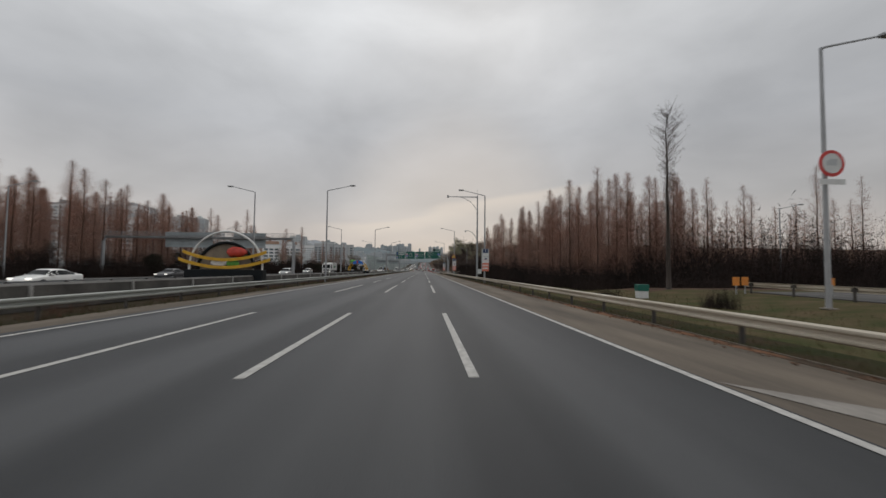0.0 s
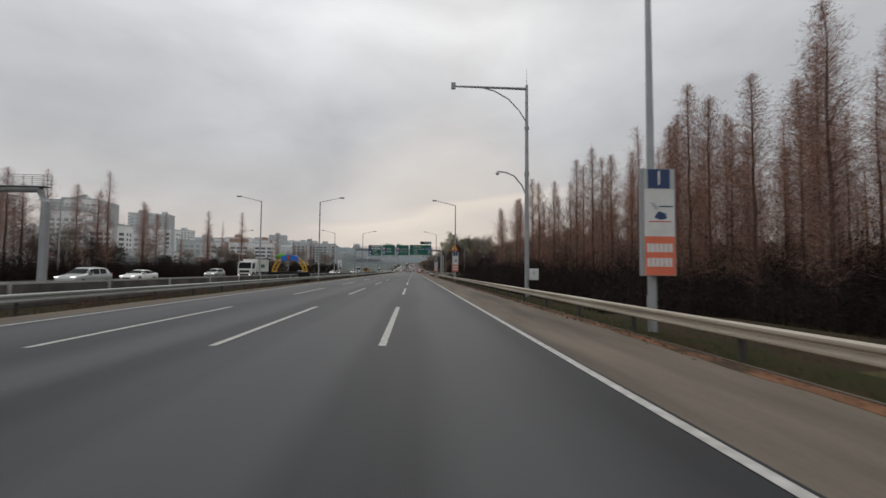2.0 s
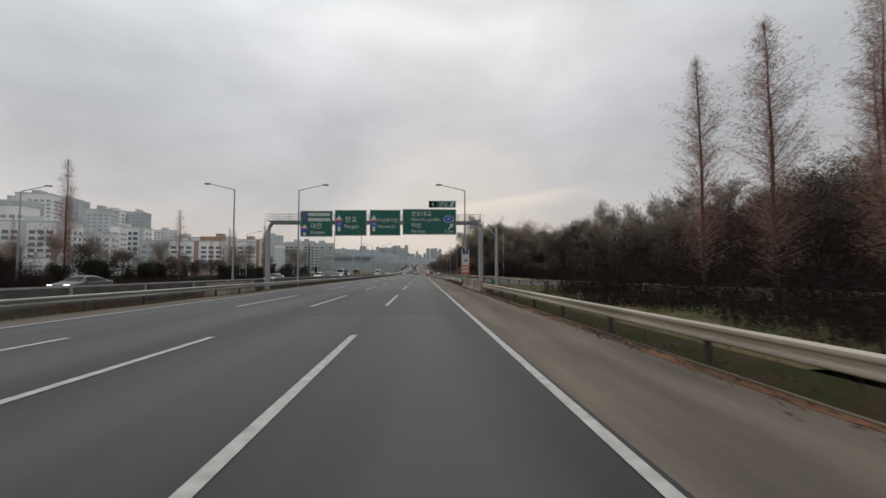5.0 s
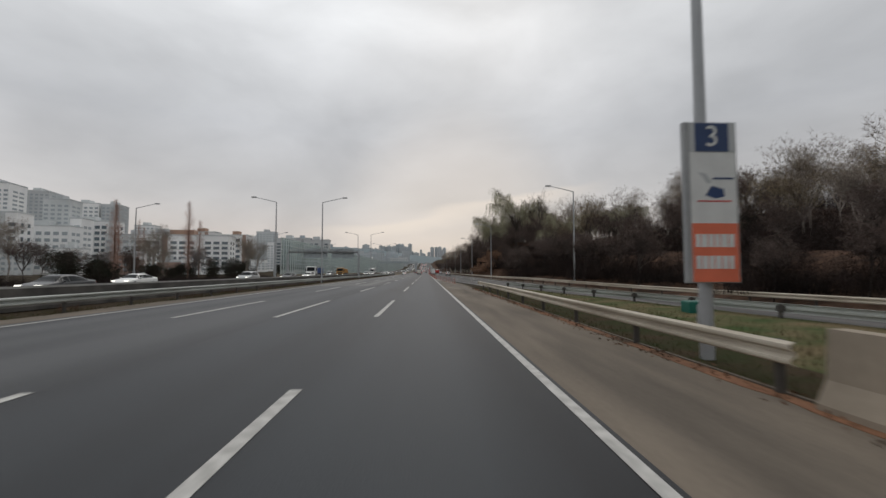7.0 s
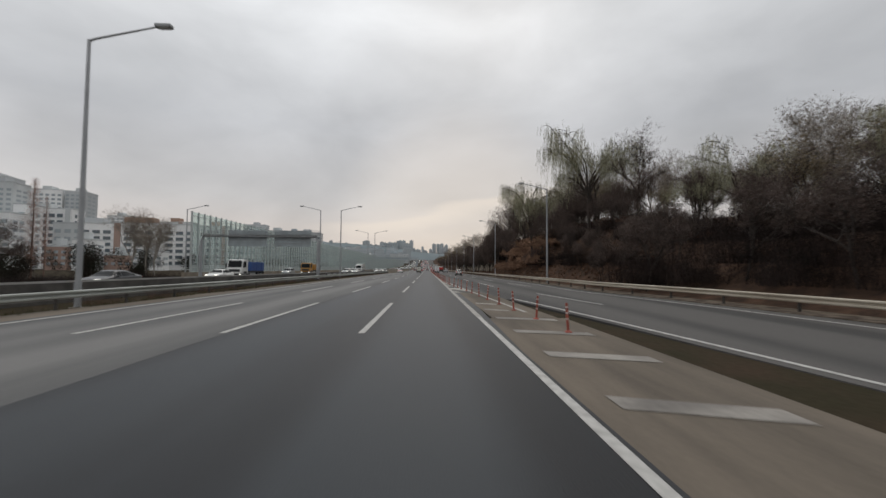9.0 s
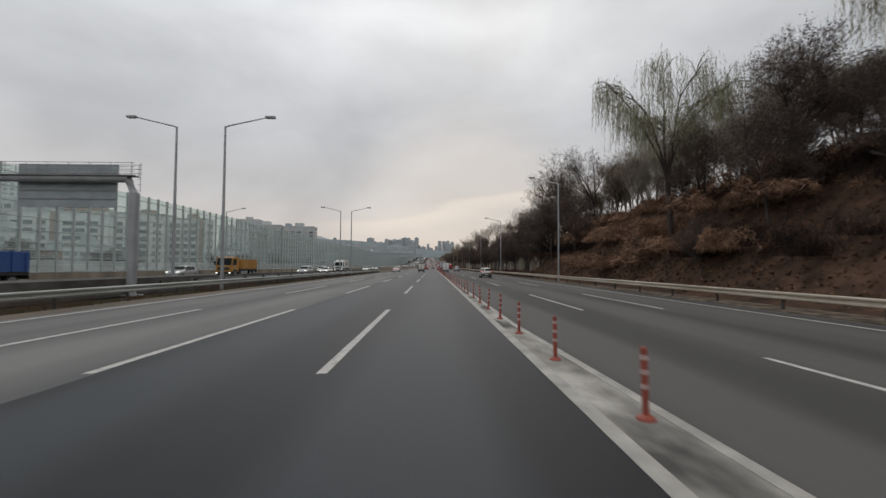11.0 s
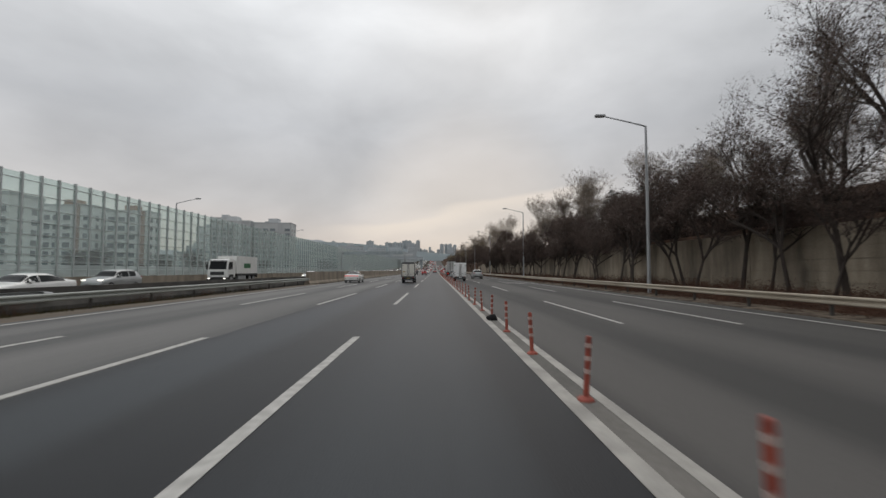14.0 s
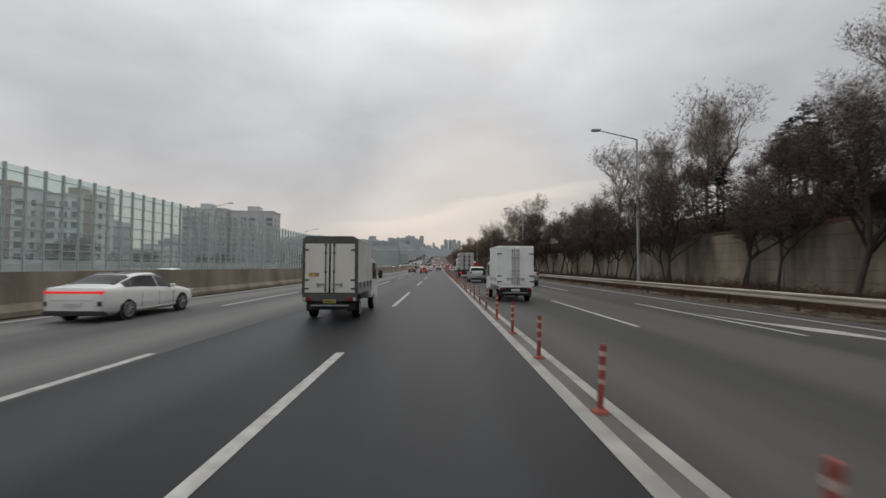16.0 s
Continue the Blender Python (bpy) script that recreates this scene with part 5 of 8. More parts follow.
def slender_tree(seed, h):
    """A thin upright tree, bare below and tufted at the top."""
    t = tree("slender_tree", "single slim tree on the verge with a sparse tufted crown", "tree")
    pts = trunk_of(t, h, 0.19, seed, "bark", top=0.03)
    L = Leafy(seed)
    r = L.r
    for k in range(330):
        a = 0.12 + 0.88 * (k + r.random()) / 330
        reach = (0.28 + 0.15 * math.sin(a * 31)) if a < 0.5 else 0.35 + 1.05 * math.sin(min(1.0, (a - 0.45) / 0.55) ** 1.6 * 2.55)
        reach *= r.uniform(0.45, 1.1)
        base = pts[0].lerp(pts[-1], a)
        az = r.uniform(0, 2 * math.pi)
        end = base + Vector((math.cos(az), math.sin(az), r.uniform(0.5, 1.3))) * reach
        L.ribbon(base, end, 0.016, 0.005)
        for j in range(9 if a < 0.5 else 15):
            p = base.lerp(end, r.uniform(0.3, 1.1)) + Vector((r.gauss(0, 0.09), r.gauss(0, 0.09), r.gauss(0, 0.1)))
            L.tri(p, Vector((r.uniform(-1, 1), r.uniform(-1, 1), r.uniform(-0.5, 0.9))).normalized(), r.uniform(0.1, 0.28), r.uniform(0.012, 0.03))
    L.put("crown", "twig", t)
    return t


def pine(seed, h):
    t = tree("pine_tree", "dark green pine with layered ragged boughs", group="woodland trees on the bank")
    trunk_of(t, h, 0.2, seed, "bark")
    F = Leafy(seed)
    r = F.r
    for k in range(75):
        a = 0.22 + 0.78 * (k + r.random()) / 75
        reach = 3.1 * (1 - a) ** 0.7 * r.uniform(0.5, 1.15) + 0.25
        az = r.uniform(0, 2 * math.pi)
        base = Vector((0, 0, a * h))
        end = base + Vector((math.cos(az), math.sin(az), r.uniform(-0.15, 0.3))) * reach
        F.ribbon(base, end, 0.04, 0.01)
        for j in range(int(18 + 22 * reach)):
            s = r.uniform(0.25, 1.05)
            F.tri(base.lerp(end, s) + Vector((r.gauss(0, 0.16), r.gauss(0, 0.16), r.gauss(0, 0.07))), Vector((r.uniform(-1, 1), r.uniform(-1, 1), r.uniform(-0.2, 0.7))).normalized(), r.uniform(0.15, 0.38), 0.06)
    F.put("foliage", "leaf_pine", t)
    return t


def evergreen(seed, h, wide):
    t = tree("evergreen_tree", "dense dark evergreen tree with a rounded ragged crown", group="trees beyond the opposite carriageway")
    trunk_of(t, h * 0.7, 0.16, seed, "bark")
    F = Leafy(seed)
    r = F.r
    blobs = [(Vector((r.gauss(0, wide * 0.35), r.gauss(0, wide * 0.35), h * r.uniform(0.25, 0.85))), wide * r.uniform(0.28, 0.5)) for k in range(16)]
    for c, s in blobs:
        for k in range(330):
            d = Vector((r.gauss(0, 1), r.gauss(0, 1), r.gauss(0, 1))).normalized()
            F.leaf(c + d * s * r.uniform(0.5, 1.15), r.uniform(0.13, 0.28))
    F.put("crown", "leaf_ever", t)
    return t


def thicket(seed, lx, ly, h, n, mat, label, name="undergrowth"):
    """A stretch of tangled thin stems, too many to count."""
    L = Leafy(seed)
    r = L.r
    for k in range(n):
        q, a = math.sqrt(r.random()), r.uniform(0, 2 * math.pi)
        edge = 0.56 * (1 + 0.22 * math.sin(3 * a + seed) + 0.12 * math.sin(5 * a + 2 * seed))
        p = Vector((lx * edge * q * math.cos(a), ly * edge * q * math.sin(a), -0.3))
        hh = h * r.uniform(0.35, 1.0) * (0.7 + 0.3 * math.sin(p.y * 1.3 + seed))
        d = Vector((r.gauss(0, 0.25), r.gauss(0, 0.25), 1)).normalized()
        q = p + d * hh
        L.tri(p, d, hh, 0.035)
        for j in range(17):
            s = r.uniform(0.1, 1.0)
            L.tri(p.lerp(q, s) + Vector((r.gauss(0, 0.1), r.gauss(0, 0.1), r.gauss(0, 0.1))), Vector((r.uniform(-1, 1), r.uniform(-1, 1), r.uniform(-0.5, 0.9))).normalized(), r.uniform(0.12, 0.42), r.uniform(0.014, 0.036))
    ob = L.put(name, mat, None)
    ob.matrix_basis = pose(0, 0, -500)
    return tagged(ob, label, "undergrowth", kind="stuff")


def vines(seed, lx, ly, h, n, mat, label):
    """Mounds of dead creeper draped over a slope."""
    L = Leafy(seed)
    r = L.r
    humps = [(r.uniform(-lx, lx) / 2, r.uniform(-ly, ly) / 2, r.uniform(0.5, 1.4), r.uniform(0.4, 1.0) * h) for k in range(16)]
    for k in range(n):
        cx, cy, s, hh = r.choice(humps)
        a, q = r.uniform(0, 2 * math.pi), math.sqrt(r.random())
        p = Vector((cx + math.cos(a) * q * s, cy + math.sin(a) * q * s, hh * (1 - q * q) * r.uniform(0.55, 1.0) - 0.1))
        L.tri(p, Vector((r.uniform(-1, 1), r.uniform(-1, 1), r.uniform(-0.9, 0.4))).normalized(), r.uniform(0.15, 0.6), r.uniform(0.03, 0.09))
    ob = L.put("creeper", mat, None)
    ob.matrix_basis = pose(0, 0, -500)
    return tagged(ob, label, "undergrowth", kind="stuff")


def plant(ob, x, y, s=1.0, z=None, tall=None, label=""):
    m = pose(x, y, gz(x, y) if z is None else z, 0, 0, random.uniform(0, 360)) @ Matrix.Diagonal((s, s, tall or s, 1))
    first = ob.matrix_basis.translation.z < -400
    if first and not ob.children and ob.type == "MESH" or first:
        ob.matrix_basis = m
        c = ob
    else:
        c = copy_thing(ob, Matrix.Identity(4))
        c.matrix_basis = m
    if label:
        c["label"] = label
    return c


random.seed(11)
META = [metasequoia(1, 20, 1.9), metasequoia(2, 20, 1.5, 0.9, 0.3), metasequoia(3, 20, 2.3, 1.15), metasequoia(4, 20, 1.7, 0.85, 0.55), metasequoia(5, 20, 2.0, 1.0, 0.15)]
FARM = [metasequoia(6, 20, 2.0, 0.5), metasequoia(7, 20, 1.7, 0.42, 0.3)]
spots = []


def free(x, y, gap):
    if any((x - a) ** 2 + (y - b) ** 2 < gap * gap for a, b in spots):
        return False
    spots.append((x, y))
    return True


def on_ramp(x, y, pad=2.0):
    return 60 < y < 240 and ramp_mid(y) - 4.8 - pad < x < ramp_right(y) + 1.0 + pad


# grove beside the shoulder: a dense front row, then looser ranks behind
for k in range(29):
    y = 58 + 2.85 * k + random.uniform(-1, 1)
    x = 20.0 - 0.05 * (y - 62) + random.uniform(-1.8, 2.4)
    s = random.uniform(0.76, 0.9) * (0.92 if y > 115 else 1.0)
    if y > 108 and k % 3 == 0:
        continue
    free(x, y, 0.1)
    plant(random.choice(META), x, y, s * random.uniform(1.2, 1.45), tall=s)
tries = 0
while len(spots) < 126 and tries < 6000:
    tries += 1
    y = random.uniform(54, 140)
    x = random.choice((random.uniform(23, 40), random.uniform(23, 75)))
    if y > 112 and random.random() < 0.6 or on_ramp(x, y, 1.5):
        continue
    if free(x, y, 3.4 if x < 40 else 4.6):
        s = random.uniform(0.74, 0.92)
        plant(random.choice(META if x < 40 else FARM), x, y, s * random.uniform(1.15, 1.4), tall=s)
for k in range(30):
    x, y = random.uniform(55, 190), random.uniform(75, 170)
    if free(x, y, 5):
        plant(random.choice(FARM), x, y, random.uniform(0.8, 1.0), tall=random.uniform(0.6, 0.8))
plant(slender_tree(9, 14.6), 15.7, 31.0)
# grove and single trees beyond the opposite carriageway
for k in range(150):
    x, y = random.uniform(-104, -60), random.uniform(46, 122)
    if free(x, y, 2.6):
        plant(random.choice(META), x, y, random.uniform(1.15, 1.5), tall=random.uniform(0.74, 0.95))
for x, y in ((-60, 100), (-63, 108), (-58, 122), (-66, 128), (-61, 140), (-64, 150)):
    plant(random.choice((META[0], META[4])), x, y, random.uniform(1.1, 1.4), tall=random.uniform(0.72, 0.88))
for x, y, q in ((-53, 117, 0.88), (-57, 133, 0.75), (-54, 154, 0.8), (-58, 163, 0.7), (-55, 178, 0.95), (-52, 203, 0.75), (-54, 231, 0.7), (-50, 246, 0.8), (-56, 262, 0.7)):
    plant(META[3] if y % 2 else META[1], x, y, q * 1.35, tall=q, label="slender dawn redwood with thin bare boughs beyond the opposite road")
for k in range(16):
    x, y = random.uniform(-150, -66), random.uniform(135, 265)
    if free(x, y, 7):
        plant(random.choice(META[1:4:2]), x, y, random.uniform(0.55, 0.8), tall=random.uniform(0.6, 0.9))

DARK = [broadleaf(20 + k, 8.5, 0.85, "bark", "twig", "leaf_dry", 6, "dark leaning roadside tree with withered brown leaves", lean=(0.25, -0.2, 0.1)[k], leaf_size=0.12, twigs=5, clump=0.22, low=0.38) for k in range(3)]
OPEN = [broadleaf(26 + k, 14.0, 0.62, "bark", "twig", "leaf_dry", 2, "tall open tree with clumps of withered purple-brown leaves", lean=(0.12, -0.1)[k], leaf_size=0.17, low=0.36, twigs=4, clump=0.2) for k in range(2)]
PALE = [broadleaf(30 + k, 11.5, 0.55, "bark_pale", "twig_pale", "leaf_tan", (1, 0, 2)[k], "tall bare tree with pale trunk and fine twigs", leaf_size=0.12, low=0.36, twigs=7) for k in range(3)]
TAN = [broadleaf(40 + k, 10.5, 0.7, "bark", "twig", "leaf_tan", 6, "broadleaf tree with thin tan leaves", leaf_size=0.15) for k in range(2)]
WIL = [willow(51, 15.0), willow(52, 15.0)]
PINES = [pine(61, 9.5), pine(62, 8.5)]
EVER = [evergreen(71, 6.5, 3.6), evergreen(72, 5.0, 3.2)]
BRUSH = [thicket(81 + k, 9, 5, 4.6, 620, "brush", "dense tangle of bare undergrowth, its inner shade painted dark") for k in range(3)]
VINE = [vines(111 + k, 7, 7, 1.3, 4600, "creeper_dry", "mounds of dead rusty brown creeper on the bank") for k in range(3)]
TUFT = [thicket(95 + k, 8, 5, 3.2, 120, "brush_red", "low clump of dead weeds in the median") for k in range(2)]
RED = [thicket(91 + k, 8, 5, 1.6, 300, "brush_red", "rusty brown dead brush and bracken on the bank") for k in range(2)]

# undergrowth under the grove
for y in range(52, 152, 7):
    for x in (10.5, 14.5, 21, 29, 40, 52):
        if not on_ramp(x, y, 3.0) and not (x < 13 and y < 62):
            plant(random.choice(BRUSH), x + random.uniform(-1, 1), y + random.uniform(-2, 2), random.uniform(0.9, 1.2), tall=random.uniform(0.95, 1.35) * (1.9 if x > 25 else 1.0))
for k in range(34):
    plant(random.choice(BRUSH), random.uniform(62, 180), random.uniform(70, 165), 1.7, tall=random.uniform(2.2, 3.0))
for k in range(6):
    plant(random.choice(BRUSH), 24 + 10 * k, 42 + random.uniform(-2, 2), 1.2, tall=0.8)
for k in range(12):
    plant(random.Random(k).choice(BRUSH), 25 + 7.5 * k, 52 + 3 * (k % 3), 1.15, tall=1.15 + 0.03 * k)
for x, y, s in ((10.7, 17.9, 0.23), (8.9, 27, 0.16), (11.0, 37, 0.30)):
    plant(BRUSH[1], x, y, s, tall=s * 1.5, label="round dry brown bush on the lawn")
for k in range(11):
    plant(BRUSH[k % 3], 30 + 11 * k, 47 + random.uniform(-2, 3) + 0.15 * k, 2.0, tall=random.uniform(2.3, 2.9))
for k in range(18):
    plant(FARM[k % 2], random.uniform(62, 150), random.uniform(46, 70), 1.1, tall=random.uniform(0.6, 0.8))
# woods beside the side road and on the bank
for y in range(160, 236, 6):
    for row, pool in ((4.0, DARK), (10.0, TAN + DARK), (17.0, TAN + DARK + PALE), (25.0, TAN + PALE), (34.0, PALE + PINES)):
        x = ramp_right(y) + row + random.uniform(-1.5, 1.5)
        low = 0.62 if row < 12 else 0.8
        plant(random.choice(pool), x, y + random.uniform(-2, 2), low * random.uniform(0.8, 1.1) * (0.85 if y < 195 else 1.0))
        if row < 20:
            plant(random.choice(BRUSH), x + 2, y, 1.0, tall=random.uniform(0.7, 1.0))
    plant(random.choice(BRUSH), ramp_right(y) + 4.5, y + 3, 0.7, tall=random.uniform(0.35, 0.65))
for x, y in ((11.8, 96), (13.5, 104), (16.0, 111), (12.6, 117)):
    plant(EVER[0], x, y, random.uniform(0.5, 0.68))
for x, y in ((48, 150), (62, 168), (56, 186), (74, 182), (50, 206), (66, 205), (84, 205), (58, 226), (76, 228), (96, 226), (52, 248), (70, 250), (92, 252), (60, 272), (82, 276), (110, 200), (120, 240), (105, 170)):
    plant(random.choice(BRUSH), x, y, 2.6, tall=random.uniform(1.2, 1.7))
    plant(random.choice(PALE), x + 4, y - 6, random.uniform(0.8, 1.1))
for y in range(140, 160, 6):
    for x in (30, 36, 44, 54):
        plant(random.choice(DARK + TAN), x, y, 1.0)
plant(WIL[0], 17.6, 280.0, 0.82, tall=1.48)
plant(WIL[1], 19.6, 257.5, 0.9, tall=1.5)
for x, y, q in ((17.8, 270, 0.8), (18.6, 277, 0.8), (21.5, 273, 0.9), (20.5, 265, 0.6), (21.0, 250, 0.6), (16.3, 302, 0.75), (17.6, 307, 0.95), (16.4, 311, 0.9)):
    plant(random.choice(DARK), x, y, q)
plant(OPEN[0], 21.5, 259.5, 0.62)
plant(OPEN[1], 23.5, 252.0, 0.62)
plant(WIL[1], 25, 236, 0.75)
plant(WIL[0], 27, 222, 0.75)
for x, y, q in ((17.6, 316, 0.8), (21.2, 325, 0.85), (23.5, 312, 0.7), (25.5, 333, 1.1), (30.0, 340, 0.9), (17.2, 331, 0.72), (18.0, 339, 0.66)):
    plant(OPEN[int(y) % 2], x, y, q)
# lower slope: dark scrub trees and brush below the willows, then bare creeper mounds
for y in range(236, 276, 3):
    for x0, q in ((16.0, 0.42), (18.2, 0.5), (20.5, 0.55), (23.5, 0.6)):
        if random.random() < 0.5:
            plant(random.choice(DARK), x0 + random.uniform(-0.8, 0.8), y + random.uniform(-1.2, 1.2), q * random.uniform(0.8, 1.1))
    plant(random.choice(BRUSH), 17.6 + random.uniform(-0.6, 0.6), y, 0.45, tall=random.uniform(0.35, 0.6))
    plant(random.choice(BRUSH), 21.0 + random.uniform(-1, 1), y + 1, 0.6, tall=random.uniform(0.4, 0.7))
for y in range(238, 322, 4):
    for x0 in (17.3, 19.6, 22.0, 24.5):
        if 268 < y < 302 or y >= 302 and x0 > 19:
            plant(random.choice(VINE), x0 + random.uniform(-0.8, 0.8), y + random.uniform(-1, 1), random.uniform(0.75, 1.1), tall=random.uniform(0.6, 1.4))
for y in range(236, 322, 6):
    for x0, pool, z in ((25.5, TAN + PALE, 0.62), (28.0, PALE + PALE + PINES, 0.75), (32.0, PALE + PALE + PINES, 0.85), (37.0, PALE, 0.95)):
        plant(random.choice(pool), x0 + random.uniform(-1.5, 1.5), y + random.uniform(-1.5, 1.5), z * random.uniform(0.75, 1.05) * (0.62 if y < 272 else 1.0))
    plant(random.choice(BRUSH), 26.5, y, 1.0, tall=0.45)
    if y > 296:
        plant(random.choice(BRUSH), 18.5, y, 0.6, tall=0.4)
        plant(random.choice(BRUSH), 22.5, y, 0.7, tall=0.5)
    plant(random.choice(RED), 23.5 + random.uniform(-1, 1), y + 2, 0.9, tall=0.6)
# roadside row in front of the wall, and the woods above it
for k in range(34):
    y = 312 + 4.6 * k + random.uniform(-1.7, 1.7)
    plant(random.choice(DARK), 16.6 + random.uniform(-1.2, 1.2), y, random.uniform(0.62, 0.92), label="dark leaning tree with withered leaves in front of the wall")
    plant(random.choice(RED), 15.2, y, 0.7, tall=0.6)
    plant(random.choice(RED), 14.2, y + 2.2, 0.6, tall=0.5)
    if k % 2:
        plant(random.choice(DARK), 18.2 + random.uniform(-0.5, 0.5), y + 2.3, random.uniform(0.5, 0.85), label="small dark tree with withered leaves close to the wall")
    plant(random.choice(RED), 18.2, y + 1.5, 0.75, tall=random.uniform(0.55, 0.9))
    if k % 2 == 0:
        plant(random.choice(PALE + DARK + PINES), 23.5 + random.uniform(-1.5, 2), y + random.uniform(-2, 2), random.uniform(0.5, 0.75))
        plant(random.choice(DARK + DARK + PALE), 30 + random.uniform(-2, 2), y, random.uniform(0.6, 0.85))
        plant(random.choice(BRUSH), 23.0, y + 2, 1.1, tall=0.7)
for k in range(34):
    y = 470 + 12 * k
    plant(random.choice(DARK + TAN), 18 + random.uniform(-2, 2), y, random.uniform(0.9, 1.2))
    plant(random.choice(DARK + PALE), 27 + random.uniform(-3, 3), y + 5, random.uniform(0.9, 1.3))
for x, y, q in ((32.0, 393, 1.05), (29.0, 388, 0.8), (35.5, 399, 1.0), (27.0, 397, 0.7), (33.0, 383, 0.9)):
    plant(PINES[int(y) % 2], x, y, q)
for x, y, q in ((28.0, 410, 1.0), (31.0, 404, 1.05), (24.5, 416, 0.95), (34.0, 411, 1.0), (38.0, 390, 0.95)):
    plant(random.choice(PALE), x, y, q)
for k in range(9):
    plant(random.choice(DARK), 22.0 + random.uniform(-1.0, 2.0), 352 + 6 * k, random.uniform(0.55, 0.8))
# evergreens and hedges beyond the opposite carriageway
for k in range(60):
    y = 30 + 4.6 * k + random.uniform(-1.5, 1.5)
    x = opp_out(y) - random.uniform(6, 16)
    if y < 270:
        if y > 158 or k % 4 == 0:
            plant(random.choice(EVER), x, y, random.uniform(0.75, 1.0) if y < 158 else random.uniform(0.45, 0.85))
        else:
            plant(random.choice(BRUSH), x, y, 1.15, tall=random.uniform(0.95, 1.3))
for x, y in ((-52, 132), (-55, 139), (-51, 146), (-54, 153), (-50, 160), (-53, 168)):
    plant(random.choice(BRUSH), x, y, 1.2, tall=random.uniform(1.0, 1.5))
for y in range(20, 275, 8):
    plant(random.choice(BRUSH), opp_out(y) - 7.5 + random.uniform(-2, 1), y, 1.3, tall=random.uniform(0.8, 1.3) if y < 158 else random.uniform(0.25, 0.5))
for k in range(40):
    y = random.uniform(60, 285)
    plant(random.choice(DARK + PALE + [META[3]]), opp_out(y) - random.uniform(9, 40), y, random.uniform(0.5, 0.75))
for k in range(14):
    y = random.uniform(70, 240)
    plant(random.choice(BRUSH), opp_out(y) - random.uniform(7, 30), y, 1.2, tall=random.uniform(0.5, 0.9))
for k in range(16):
    plant(random.choice(EVER), -62 - random.uniform(0, 60), 300 + 20 * k, 1.2)
for y in range(10, 350, 6):
    plant(random.choice(TUFT), -17.7 + random.uniform(-0.3, 0.2), y + random.uniform(-2.5, 2.5), random.uniform(0.2, 0.36), tall=random.uniform(0.18, 0.42))


# loose leaves on the bank, grass blades on the verges
LV = Leafy(101)
for k in range(9000):
    x, y = 14.2 + abs(random.gauss(0, 4.5)), random.uniform(238, 320)
    LV.leaf(Vector((x, y, gz(x, y) + random.uniform(0.03, 0.15))), random.uniform(0.12, 0.3))
for k in range(3000):
    x, y = random.uniform(12.4, 19), random.uniform(320, 420)
    LV.leaf(Vector((x, y, gz(x, y) + random.uniform(0.02, 0.12))), random.uniform(0.1, 0.25))
for k in range(6000):
    y = random.uniform(0, 199)
    x = 2.78 + random.gauss(0, 0.16) + 0.12 * noise.noise(Vector((y * 0.23, 3, 0)))
    LV.leaf(Vector((x, y, random.uniform(0.012, 0.03))), random.uniform(0.03, 0.09))
tagged(LV.put("fallen_leaves", "leaflitter", None), "fallen brown leaves strewn over the bank", "fallen leaves", kind="stuff")
GB = Leafy(102)
for k in range(70000):
    side_pick = random.random()
    if side_pick < 0.36:
        x, y = 2.95 + abs(random.gauss(0, 0.75)), random.uniform(-12, 199)
        z, tall = -0.02, random.uniform(0.04, 0.17)
    elif side_pick < 0.66:
        x, y = -16.05 - abs(random.gauss(0, 0.8)), random.uniform(5, 350)
        z, tall = gz(x, y) + 0.08, random.uniform(0.08, 0.3)
    elif side_pick < 0.86:
        y = random.uniform(120, 196)
        x = random.uniform(4.6, ramp_mid(y) - 4.7)
        z, tall = 0.02, random.uniform(0.05, 0.2) * (1.0 + 0.8 * noise.noise(Vector((x * 0.6, y * 0.3, 2))))
    else:
        x, y = random.uniform(3.5, 13), random.uniform(5, 118)
        if on_ramp(x, y, 0.2):
            continue
        z, tall = gz(x, y), random.uniform(0.08, 0.26)
    d = Vector((random.gauss(0, 0.3), random.gauss(0, 0.3), 1)).normalized()
    GB.tri(Vector((x, y, z - 0.02)), d, tall, 0.02)
tagged(GB.put("grass", "blade", None), "dry winter grass blades along the verges", "grass", kind="stuff")

# ---- buildings ----
WINDOWS = {}


